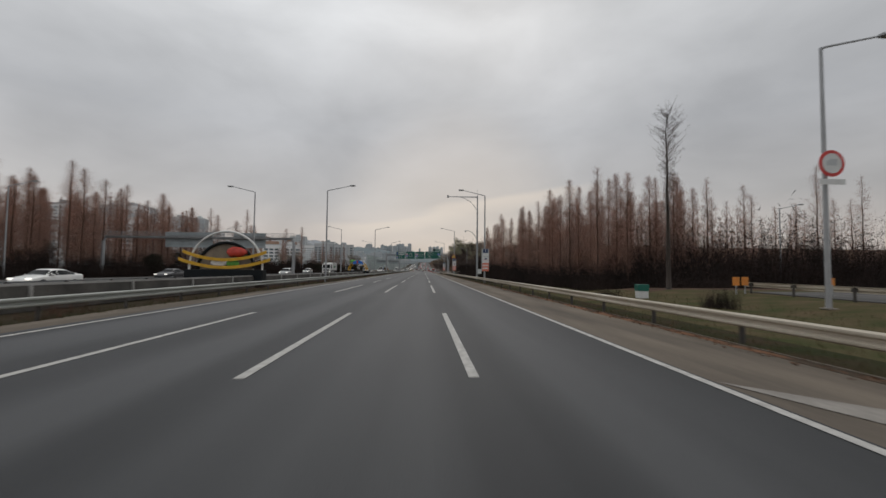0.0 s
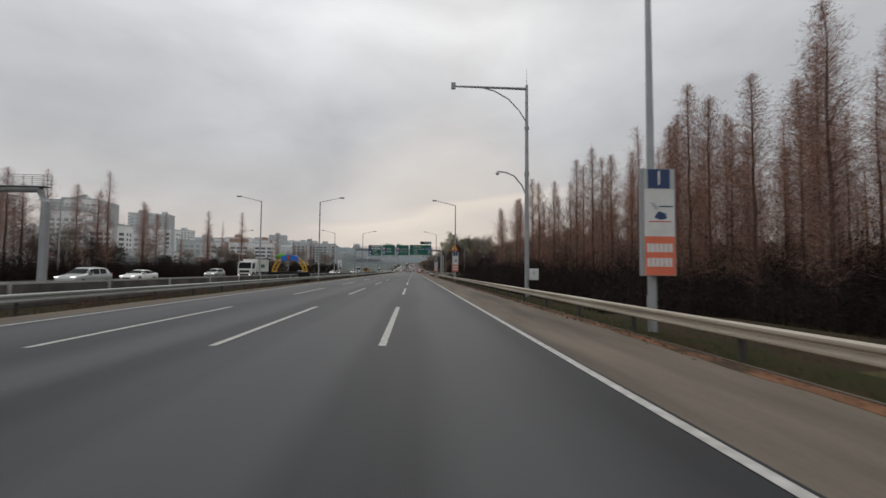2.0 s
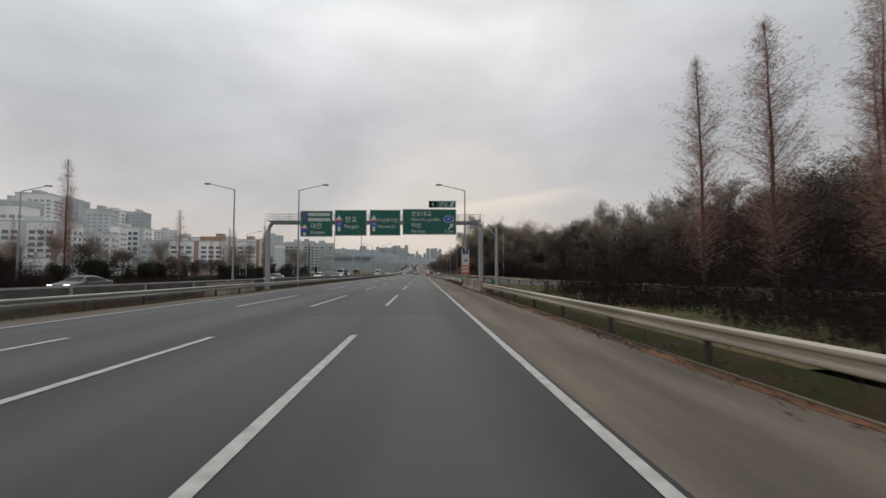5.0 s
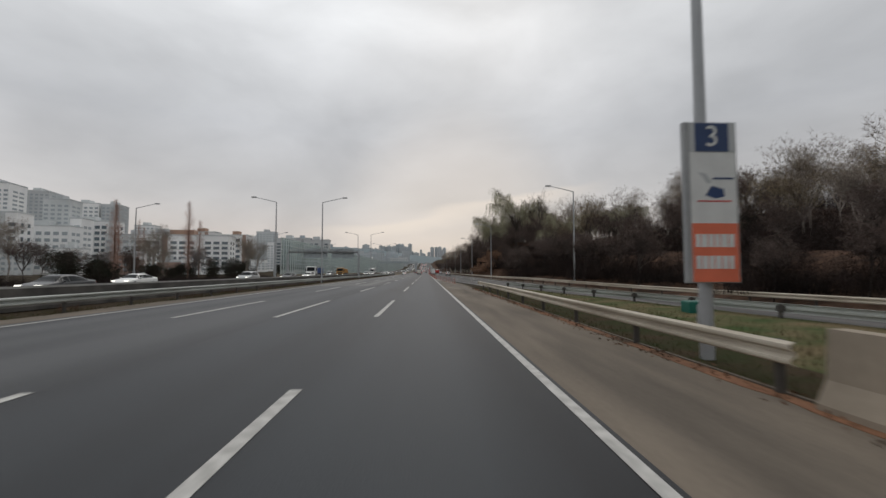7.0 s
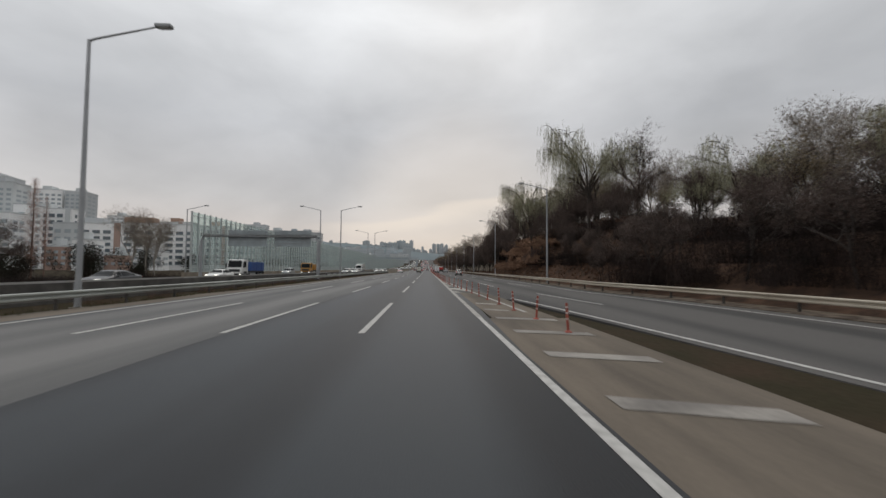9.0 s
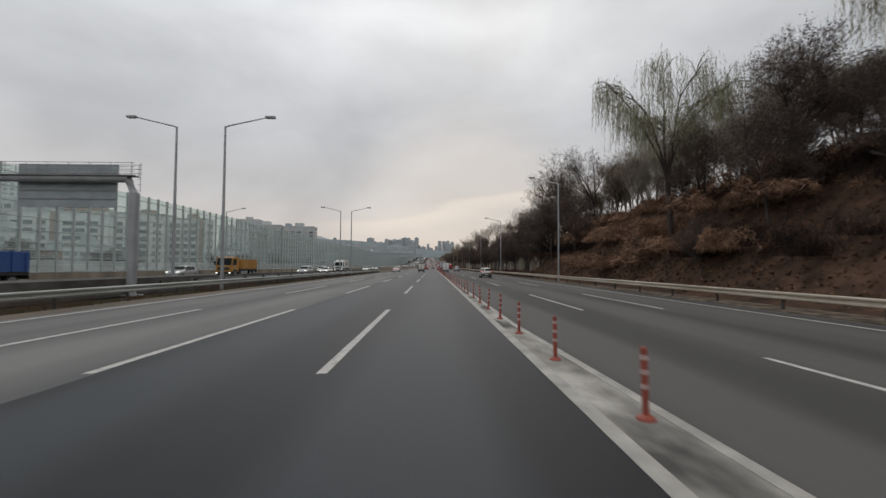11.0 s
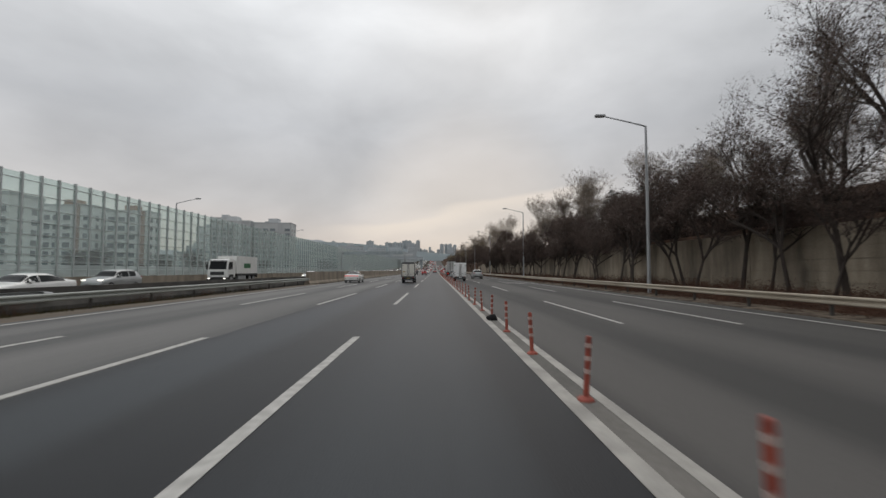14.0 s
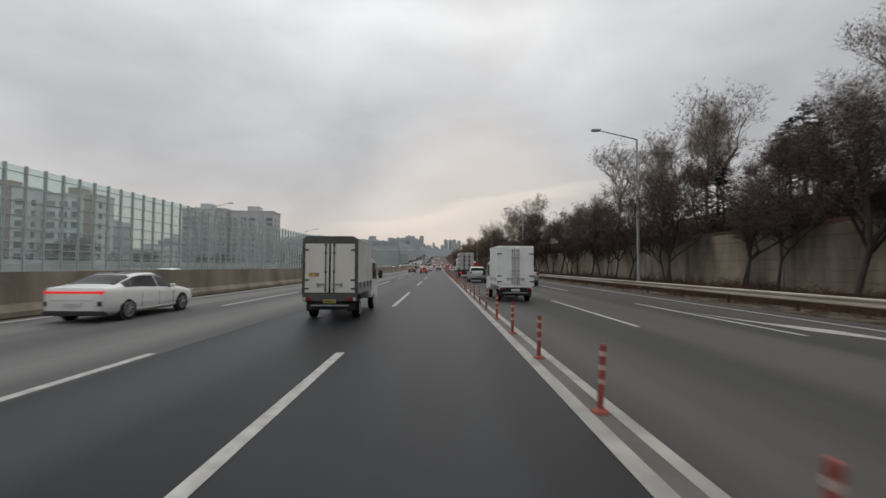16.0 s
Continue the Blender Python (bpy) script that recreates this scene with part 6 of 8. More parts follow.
def block(x, y, w, d, h, mat="wall_white", trim="wall_grey", turn=0.0, label="", floor=3.3, bay=5.0, roof=None, far=False):
    """A slab or tower block: storeys of windows on its front and both ends, parapet and roof house."""
    b = thing("apartment_block", pose(x, y, gz(x, y) - 0.3, 0, 0, turn), label or "pale apartment block with rows of windows", "apartment block", "apartment blocks beyond the motorway")
    part("building_body", boxes((-w / 2, w / 2, 0, d, 0, h), bevel=0.05), mat, b)
    part("parapet", boxes((-w / 2 - 0.2, w / 2 + 0.2, -0.2, d + 0.2, h, h + 0.9)), "wall_pale" if trim == "wall_brick" else trim, b)
    part("roof_house", boxes((-w * 0.16, w * 0.1, d * 0.25, d * 0.75, h + 0.9, h + 4.2), bevel=0.05), roof or trim, b)
    rows, cols = int(h / floor) - 1, max(2, int(w / bay))
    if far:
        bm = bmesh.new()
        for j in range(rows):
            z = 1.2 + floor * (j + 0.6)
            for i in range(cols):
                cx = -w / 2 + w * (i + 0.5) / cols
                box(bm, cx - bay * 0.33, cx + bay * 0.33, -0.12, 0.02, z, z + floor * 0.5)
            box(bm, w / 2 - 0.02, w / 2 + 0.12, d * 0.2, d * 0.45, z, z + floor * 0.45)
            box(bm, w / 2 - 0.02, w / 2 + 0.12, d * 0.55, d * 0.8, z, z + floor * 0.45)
        # distant panes use the haze-paled glass colour
        tagged(part("window_grid", bm, "far_glass_hazed", b), kind="stuff")
    else:
        for j in range(rows):
            z = 1.2 + floor * (j + 0.6)
            part("floor_band", boxes((-w / 2 - 0.12, w / 2 + 0.12, -0.25, 0.02, z - 0.35, z - 0.12)), "wall_pale" if trim == "wall_brick" else trim, b)
            for i in range(cols):
                if i % 4 == 3:
                    continue
                cx = -w / 2 + w * (i + 0.5) / cols
                key = (bay, floor)
                m = pose(cx, -0.06, z)
                if key not in WINDOWS:
                    WINDOWS[key] = part("window", boxes((-bay * 0.36, bay * 0.36, -0.06, 0.1, 0.05, floor * 0.55)), "window_glass", b)
                    WINDOWS[key].matrix_basis = m
                else:
                    share(WINDOWS[key], m, b)
            for c in (0.3, 0.7):
                share(WINDOWS[(bay, floor)], pose(w / 2 + 0.06, d * c, z, 0, 0, 90) @ Matrix.Diagonal((0.6, 1, 1, 1)), b)
        for i in range(3, cols, 4):
            cx = -w / 2 + w * (i + 0.5) / cols
            part("stair_column", boxes((cx - bay * 0.3, cx + bay * 0.3, -0.5, 0.05, 0, h + 0.5)), "wall_brick" if i % 8 == 3 and trim == "wall_brick" else ("wall_white" if trim == "wall_brick" else trim), b)
    return b


block(-266, 417, 46, 14, 37, "wall_white", "wall_pale", 10, "white apartment slab with stepped roof", floor=4.2)
block(-300, 430, 30, 16, 50, "wall_white", "wall_grey", 10, "tall white apartment slab", floor=4.2, far=True)
block(-262, 457, 36, 14, 33, "wall_white", "wall_pale", 8, floor=4.6, far=True)
block(-258, 472, 22, 14, 40, "wall_white", "wall_grey", 8, "white block behind the slabs", floor=4.2, far=True)
block(-338, 500, 26, 22, 71, "wall_white", "wall_grey", 14, "tall white and grey apartment tower", bay=4.0, floor=3.4, far=True)
block(-271, 510, 40, 14, 42, "wall_white", "wall_pale", 6, "long white apartment slab with ribbon windows", floor=4.6)
block(-324, 574, 26, 20, 66, "wall_white", "wall_pale", 12, "tall white apartment tower", far=True, bay=4.0, floor=3.6)
block(-301, 577, 15, 20, 65, "wall_grey", "wall_pale", 12, "tall grey apartment tower", far=True, bay=3.6, floor=3.4)
block(-410, 572, 26, 24, 80, "wall_pale", "wall_grey", 15, "tall pale apartment tower", far=True, bay=3.6, floor=3.4)
block(-376, 582, 24, 24, 79, "wall_grey", "wall_pale", 15, "tall grey apartment tower", far=True, bay=3.6, floor=3.4)
block(-236, 546, 34, 14, 36, "wall_white", "wall_grey", 4, "white office slab with wide window bands", floor=5.4, bay=6.0)
block(-204, 552, 26, 14, 37, "wall_white", "wall_brick", 4, "white apartment slab with brick columns and orange roof house", roof="wall_roof", floor=5.0, bay=5.0)
block(-177, 560, 22, 14, 35, "wall_white", "wall_brick", 4, "white apartment slab with orange roof house", roof="wall_roof", floor=5.0, bay=5.0)
block(-205, 470, 42, 14, 28, "wall_pale", "wall_grey", 8, floor=4.6, far=True)
block(-158, 440, 56, 14, 25, "wall_white", "wall_brick", 8, "white apartment slab with brick stair columns and orange roof house", roof="wall_roof")
block(-148, 624, 26, 16, 36, "wall_grey", "wall_pale", 5)
block(-120, 628, 26, 16, 35, "wall_pale", "wall_grey", 5)
block(-196, 728, 24, 16, 38, "wall_white", "wall_grey", 4, "pale apartment tower farther on", far=True, bay=4, floor=3.2)
block(-230, 782, 26, 16, 55, "wall_pale", "wall_grey", 4, "pale apartment tower farther on", far=True, bay=4, floor=3.2)
block(-168, 742, 22, 16, 44, "wall_pale", "far_wall_hazed_dark", 4, "pale apartment tower farther on", far=True, bay=4, floor=3.2)
for k in range(26):
    q = k / 25
    block(-470 + 330 * q + random.uniform(-6, 6), 250 + 180 * q + random.uniform(-14, 14), random.uniform(9, 17), 9, random.uniform(7, 17), random.choice(("wall_white", "wall_white", "wall_pale", "wall_brick")), random.choice(("wall_grey", "wall_pale")), random.uniform(0, 25), "low white town house with a few storeys", bay=2.6, floor=2.8, far=True)
block(-330, 400, 30, 16, 58, "wall_white", "wall_grey", 18, "tall white apartment tower", far=True, bay=3.6, floor=3.0)
block(-300, 440, 22, 18, 55, "wall_grey", "wall_pale", 18, "grey concrete apartment tower block", far=True, bay=3.6, floor=3.0)
block(-262, 470, 16, 16, 53, "wall_pale", "wall_grey", 12, far=True, bay=3.6, floor=3.0)
rb = random.Random(7)
for k in range(44):
    x, y = -560 + 11 * k + rb.uniform(-12, 12), 560 + rb.uniform(0, 330)
    if x > -190 and y < 660:
        continue
    block(x, y, rb.uniform(14, 34), rb.uniform(12, 18), rb.uniform(30, 58) if x < -260 else rb.uniform(14, 26), rb.choice(("wall_pale", "wall_white", "wall_white", "far_wall_hazed")), rb.choice(("wall_grey", "far_wall_hazed_dark", "wall_pale")), rb.uniform(-5, 18), "hazy pale apartment block in the distance", bay=3.6, floor=3.0, far=True)
for k in range(14):
    x, y = -520 + 15 * k + rb.uniform(-8, 8), 330 + 12 * k + rb.uniform(0, 60)
    block(x, y, rb.uniform(16, 30), 14, rb.uniform(24, 50), rb.choice(("wall_pale", "wall_white")), rb.choice(("wall_grey", "wall_pale")), rb.uniform(5, 25), "pale apartment block behind the trees", bay=3.6, floor=3.0, far=True)
# skyline blocks: their bluish haze comes from the wall tones alone
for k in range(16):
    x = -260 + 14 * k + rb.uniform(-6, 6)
    block(x, 930 + rb.uniform(0, 260), rb.uniform(14, 28), 16, rb.uniform(18, 30), rb.choice(("far_wall_hazed", "wall_pale")), "far_wall_hazed_dark", rb.uniform(-10, 10), "bluish hazy apartment block behind the barrier", bay=4, floor=3.0, far=True)
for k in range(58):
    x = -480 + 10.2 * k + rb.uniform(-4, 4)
    block(x, 2350 + rb.uniform(-150, 500), rb.uniform(11, 18), 18, rb.uniform(66, 112), rb.choice(("far_wall_hazed", "far_wall_hazed_dark", "far_wall_hazed")), "far_wall_hazed_dark", rb.uniform(-15, 15), "bluish hazy tower on the skyline", bay=6, floor=4.0, far=True)
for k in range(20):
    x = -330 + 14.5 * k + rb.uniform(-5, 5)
    block(x, 1040 + rb.uniform(0, 280), rb.uniform(16, 26), 16, rb.uniform(20, 36), rb.choice(("far_wall_hazed", "wall_pale", "far_wall_hazed")), "far_wall_hazed_dark", rb.uniform(-8, 8), "apartment block beyond the overpass, tinted pale blue for haze", bay=4, floor=3.2, far=True)


def ridge(name, x0, x1, y, peaks, base, mat, label, bumps=1.0):
    bm = bmesh.new()
    n = 420
    rows = []
    for k in range(n + 1):
        x = x0 + (x1 - x0) * k / n
        h = base + sum(a * math.exp(-((x - c) / s) ** 2) for c, a, s in peaks) + bumps * (22 * noise.noise(Vector((x * 0.008, y * 0.01, 0))) + 9 * noise.noise(Vector((x * 0.03, y * 0.01, 2))))
        rows.append((bm.verts.new((x, y, -30)), bm.verts.new((x, y, max(5, h))), bm.verts.new((x, y + 500, -30))))
    for a, b in zip(rows, rows[1:]):
        bm.faces.new((a[0], b[0], b[1], a[1]))
        bm.faces.new((a[1], b[1], b[2], a[2]))
    return tagged(link(name, bm, mat, smooth=True), label, "hills", kind="structure")


ridge("backdrop_hills", -3600, 1800, 3900, ((-1120, 185, 250), (-850, 120, 220), (-560, 70, 260), (-1420, 110, 240), (-1620, 110, 200), (-2200, 150, 400), (-300, 60, 300)), 20, "hill_hazed", "blue-grey hazy mountain ridge on the horizon")

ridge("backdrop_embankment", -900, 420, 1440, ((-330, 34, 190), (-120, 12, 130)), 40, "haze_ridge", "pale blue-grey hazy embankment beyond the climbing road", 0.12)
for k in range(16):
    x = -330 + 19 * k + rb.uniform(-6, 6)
    block(x, 1980 + rb.uniform(0, 90), rb.uniform(18, 34), 18, rb.uniform(62, 96) * (1.0 if x < -60 else 0.75), rb.choice(("far_wall_hazed_dark", "far_wall_hazed")), "far_wall_hazed_dark", rb.uniform(-10, 10), "bluish hazy apartment slab above the embankment", bay=7, floor=4.5, far=True)

# ---- sculptures in the median ----
sc = thing("arch_sculpture", pose(-22.6, 37.0, 0.0), "white hoop sculpture with two curved yellow bands on a black base", "sculpture")
part("base", boxes((-3.5, 3.5, -0.5, 0.5, -0.2, 1.5), bevel=0.03), "sign_black", sc)


def arc(r, a0, a1, n, sx=1.0, sz=1.0, cz=0.0):
    return [(sx * r * math.cos(radians(a0 + (a1 - a0) * k / n)), 0, cz + sz * r * math.sin(radians(a0 + (a1 - a0) * k / n))) for k in range(n + 1)]


part("hoop", tube(bmesh.new(), arc(3.3, -5, 185, 36, 1, 1.0, 1.7), 0.1, 8), "white_paint", sc, smooth=True)
part("inner_hoop", tube(bmesh.new(), arc(2.5, 0, 180, 30, 1, 0.95, 1.6), 0.14, 8), "sign_black", sc, smooth=True)
for z, w in ((2.95, 3.75), (2.25, 4.1)):
    bm = sweep(bmesh.new(), [(-0.06, -0.14), (-0.06, 0.14), (0.06, 0.14), (0.06, -0.14)], [(-w + 2 * w * k / 20, -0.35, z - 0.55 + 0.75 * ((k - 10) / 10) ** 2) for k in range(21)])
    part("yellow_band", bm, "yellow", sc)
part("backing", tube(bmesh.new(), [(0, 0.1, 1.6), (0, 0.16, 1.6)], 2.4, 32), "concrete_old", sc)
for name, x, z, sx, sz, mat in (("red_shape", 1.0, 3.15, 0.95, 0.5, "red_paint"), ("white_shape", -0.6, 2.1, 0.8, 0.32, "white_paint"), ("green_shape", 0.7, 2.1, 0.65, 0.3, "green_bright")):
    bm = bmesh.new()
    bmesh.ops.create_icosphere(bm, subdivisions=2, radius=1.0, matrix=Matrix.Translation((x, -0.12, z)) @ Matrix.Diagonal((sx, 0.12, sz, 1)))
    for v in bm.verts:
        v.co += Vector((0.22, 0, 0.3)) * noise.noise(v.co * 2.2 + Vector((x, 0, z)))
    part(name, bm, mat, sc, smooth=True)

ar = thing("arch_sculpture", pose(-21.3, 108.8, 0.0), "yellow lattice arch sculpture with a blue middle and a green shape", "sculpture")
part("base", boxes((-2.9, 2.9, -0.5, 0.5, -0.2, 1.25), bevel=0.03), "sign_black", ar)
for r in (2.5, 2.0):
    for y in (-0.25, 0.25):
        bm = bmesh.new()
        tube(bm, [(a, y, c) for a, b, c in arc(r, 2, 178, 28, 1, 1.0, 1.2)], 0.07, 8)
        part("arch_tube", bm, "yellow", ar, smooth=True)
bm = bmesh.new()
for k in range(12):
    a0, a1 = radians(8 + 15 * k), radians(15 + 15 * k)
    for y in (-0.25, 0.25):
        tube(bm, [(2.0 * math.cos(a0), y, 1.2 + 2.0 * math.sin(a0)), (2.5 * math.cos(a1), y, 1.2 + 2.5 * math.sin(a1))], 0.04, 6)
part("lattice", bm, "yellow", ar)
part("blue_middle", sweep(bmesh.new(), [(-0.4, 0), (-0.4, 0.75), (0.4, 0.75), (0.4, 0)], [(-1.25, 0, 2.75), (-0.6, 0, 3.0), (0, 0, 3.1), (0.6, 0, 3.0), (1.25, 0, 2.75)]), "blue", ar)
part("red_shape", boxes((-0.3, 0.05, -0.46, -0.4, 3.15, 3.75), bevel=0.01), "red_paint", ar)
bm = bmesh.new()
bmesh.ops.create_icosphere(bm, subdivisions=2, radius=1.0, matrix=Matrix.Translation((-1.35, 0, 3.6)) @ Matrix.Diagonal((0.75, 0.3, 0.4, 1)))
for v in bm.verts:
    v.co += Vector((0.15, 0, 0.2)) * noise.noise(v.co * 2.5)
part("green_shape", bm, "green_bright", ar, smooth=True)

# small roadside things on the verge
bx = thing("utility_box", pose(10.6, 25.5, gz(10.6, 25.5)), "small green and white utility box on the grass", "utility box")
part("body", boxes((-0.35, 0.35, -0.25, 0.25, 0, 0.75), bevel=0.02), "sign_white", bx)
part("lid", boxes((-0.38, 0.38, -0.28, 0.28, 0.5, 0.95), bevel=0.03), "sign_green", bx)
bx2 = thing("utility_box", pose(8.6, 172.5, -0.1), "low green plastic drum lying by the guardrail", "utility box")
part("body", boxes((-0.45, 0.45, -0.3, 0.3, 0, 0.6), bevel=0.06), "sign_green", bx2)
for x, y in ((15.6, 23.2), (16.5, 23.6), (19.4, 20.6)):
    dm = thing("marker_drum", pose(x, y, gz(x, y)), "orange marker board on a short leg beside the loop road", "marker", "marker boards at the loop")
    part("board", boxes((-0.22, 0.22, -0.03, 0.03, 0.55, 1.1), bevel=0.01), "marker_orange", dm)
    part("leg", boxes((-0.03, 0.03, -0.03, 0.03, 0, 0.56)), "steel_dull", dm)

# ---- vehicles ----


def paint(name, color, rough=0.35, metal=0.0):
    M[name] = material(name, color, rough, metal, spread=0.07, scale=1.5, coat=0.4)


paint("car_white", (0.78, 0.78, 0.755), 0.25)
paint("car_grey", (0.42, 0.395, 0.375), 0.22, 0.9)
paint("car_silver", (0.38, 0.39, 0.39), 0.35, 0.5)
paint("car_black", (0.02, 0.021, 0.024))
paint("car_red", (0.42, 0.035, 0.03))
paint("truck_white", (0.74, 0.73, 0.69), 0.5)
paint("truck_bright", (0.83, 0.835, 0.83), 0.45)
paint("truck_yellow", (0.42, 0.20, 0.03), 0.5)
paint("truck_blue", (0.03, 0.085, 0.27), 0.5)
M["dark_glass"] = material("dark_glass", (0.012, 0.014, 0.015), 0.18, 0, spread=0.1, spec=0.12)
M["plastic"] = material("plastic", (0.03, 0.031, 0.033), 0.6, 0, spread=0.15, scale=6)
M["chassis"] = material("chassis", (0.03, 0.029, 0.028), 0.8, 0, spread=0.25, scale=4)
M["rim"] = material("rim", (0.38, 0.38, 0.38), 0.4, 0.5, spread=0.15, scale=8)
M["tail_red"] = material("tail_red", (0.26, 0.012, 0.012), 0.3, 0, spread=0.1)
M["chrome"] = material("chrome", (0.62, 0.62, 0.61), 0.25, 0.8, spread=0.05)
M["seam"] = material("seam", (0.22, 0.22, 0.22), 0.8, 0, spread=0.05)
M["green_dull"] = material("green_dull", (0.03, 0.13, 0.055), 0.6, 0, spread=0.2)
M["tail_lit"] = material("tail_lit", (0.85, 0.03, 0.025), 0.3, 0, spread=0.05, emit=0.45)
M["head_lit"] = material("head_lit", (1.0, 0.97, 0.88), 0.3, 0, spread=0.02, emit=1.3)
M["head_clear"] = material("head_clear", (0.55, 0.56, 0.56), 0.15, 0, spread=0.1)
M["plate_yellow"] = material("plate_yellow", (0.46, 0.31, 0.05), 0.5, 0, spread=0.08)
M["box_frame"] = material("box_frame", (0.10, 0.10, 0.097), 0.6, 0.3, spread=0.2, scale=4)
M["box_door"] = material("box_door", (0.80, 0.78, 0.71), 0.55, 0, second=(0.68, 0.655, 0.585), scale=1.6, fine=0.05, stretch=(1, 1, 0.4))
M["pipe_grey"] = material("pipe_grey", (0.42, 0.42, 0.41), 0.8, 0, spread=0.12, scale=1.0)


def wheel(parent, x, y, r, w=0.2):
    """A tyre with a rounded shoulder, a dark dish, an alloy ring and ten thin spokes."""
    s = 1 if x > 0 else -1
    bm = bmesh.new()
    tube(bm, [(x - s * w, y, r), (x - s * w * 0.93, y, r), (x - s * w * 0.8, y, r), (x - s * 0.05, y, r), (x - s * 0.015, y, r), (x, y, r)], [r * 0.86, r * 0.96, r, r, r * 0.96, r * 0.86], 24)
    t = part("wheel", bm, "rubber", parent)
    bm = bmesh.new()
    tube(bm, [(x - s * 0.02, y, r), (x + s * 0.003, y, r)], r * 0.69, 20)
    part("dish", bm, "plastic", t)
    bm = bmesh.new()
    tube(bm, [(x + s * 0.002, y + math.cos(a) * r * 0.66, r + math.sin(a) * r * 0.66) for a in [2 * math.pi * k / 20 for k in range(21)]], r * 0.035, 5)
    for k in range(10):
        a = 2 * math.pi * k / 10 + 0.2
        tube(bm, [(x + s * 0.008, y, r), (x + s * 0.004, y + math.cos(a) * r * 0.64, r + math.sin(a) * r * 0.64)], r * 0.05, 5)
    tube(bm, [(x, y, r), (x + s * 0.015, y, r)], r * 0.14, 10)
    part("rim", bm, "rim", t)


def ring(y, zb, zbelt, zroof, w, wr):
    half = [(0, zb), (w * 0.84, zb), (w * 0.965, zb + 0.10), (w, zb + 0.45 * (zbelt - zb)), (w * 0.985, zbelt - 0.10), (w * 0.945, zbelt), (wr, zroof - 0.07 * min(1.0, (zroof - zbelt) * 4)), (wr * 0.82, zroof), (wr * 0.4, zroof + 0.012), (0, zroof + 0.015)]
    return [(x, y, z) for x, z in half]


# length, half width, then sections (along, sill, belt, roof, half width, half roof width), axles, wheel radius, window marks
HATCH = (3.6, 0.80, ((0.0, 0.42, 0.72, 0.74, 0.66, 0.60), (0.05, 0.27, 0.88, 0.92, 0.76, 0.66), (0.13, 0.24, 0.95, 1.02, 0.79, 0.66), (0.42, 0.22, 0.98, 1.38, 0.80, 0.58), (0.65, 0.21, 0.97, 1.46, 0.80, 0.60), (1.32, 0.2, 0.94, 1.50, 0.80, 0.62), (1.75, 0.2, 0.92, 1.49, 0.80, 0.61), (2.1, 0.2, 0.91, 1.43, 0.80, 0.58), (2.8, 0.2, 0.90, 0.97, 0.79, 0.68), (3.25, 0.21, 0.80, 0.86, 0.77, 0.62), (3.5, 0.24, 0.66, 0.72, 0.70, 0.52), (3.6, 0.32, 0.54, 0.57, 0.58, 0.45)), (0.68, 2.95), 0.29, (2, 3, 7, 8))
SEDAN = (4.9, 0.93, ((0.0, 0.40, 0.78, 0.82, 0.72, 0.66), (0.06, 0.28, 0.96, 1.02, 0.85, 0.78), (0.25, 0.24, 1.0, 1.06, 0.91, 0.80), (0.48, 0.22, 1.0, 1.09, 0.93, 0.76), (1.5, 0.2, 0.98, 1.40, 0.93, 0.62), (1.95, 0.2, 0.96, 1.45, 0.93, 0.64), (2.5, 0.2, 0.93, 1.45, 0.93, 0.64), (2.85, 0.2, 0.92, 1.39, 0.93, 0.61), (3.65, 0.2, 0.90, 0.97, 0.92, 0.78), (4.35, 0.21, 0.80, 0.86, 0.89, 0.72), (4.75, 0.24, 0.66, 0.72, 0.78, 0.56), (4.9, 0.32, 0.52, 0.56, 0.62, 0.48)), (1.0, 3.85), 0.335, (3, 4, 7, 8))
SUV = (4.5, 0.92, ((0.0, 0.48, 0.85, 0.88, 0.74, 0.68), (0.06, 0.34, 1.05, 1.1, 0.86, 0.76), (0.16, 0.3, 1.10, 1.2, 0.9, 0.76), (0.5, 0.28, 1.12, 1.58, 0.92, 0.68), (0.9, 0.27, 1.10, 1.65, 0.92, 0.70), (1.6, 0.26, 1.07, 1.68, 0.92, 0.71), (2.2, 0.26, 1.05, 1.66, 0.92, 0.70), (2.6, 0.26, 1.04, 1.58, 0.92, 0.66), (3.3, 0.26, 1.03, 1.1, 0.91, 0.78), (4.0, 0.27, 0.93, 1.0, 0.88, 0.72), (4.4, 0.3, 0.78, 0.84, 0.8, 0.6), (4.5, 0.4, 0.62, 0.66, 0.68, 0.5)), (0.9, 3.6), 0.345, (2, 3, 7, 8))


def dense(secs, n):
    """Smooth sections between the given ones, without overshoot."""
    ys = [s[0] for s in secs]
    tans = []
    for c in range(1, 6):
        sl = [(b[c] - a[c]) / (b[0] - a[0]) for a, b in zip(secs, secs[1:])]
        tans.append([sl[0]] + [0.0 if p * q <= 0 else 2 * p * q / (p + q) for p, q in zip(sl, sl[1:])] + [sl[-1]])
    rows = []
    for i in range(len(secs) - 1):
        h = ys[i + 1] - ys[i]
        for k in range(n):
            t = k / n
            h00, h10, h01, h11 = 2 * t ** 3 - 3 * t * t + 1, t ** 3 - 2 * t * t + t, 3 * t * t - 2 * t ** 3, t ** 3 - t * t
            rows.append((ys[i] + t * h,) + tuple(h00 * secs[i][c] + h10 * h * tans[c - 1][i] + h01 * secs[i + 1][c] + h11 * h * tans[c - 1][i + 1] for c in range(1, 6)))
    rows.append(secs[-1])
    return rows


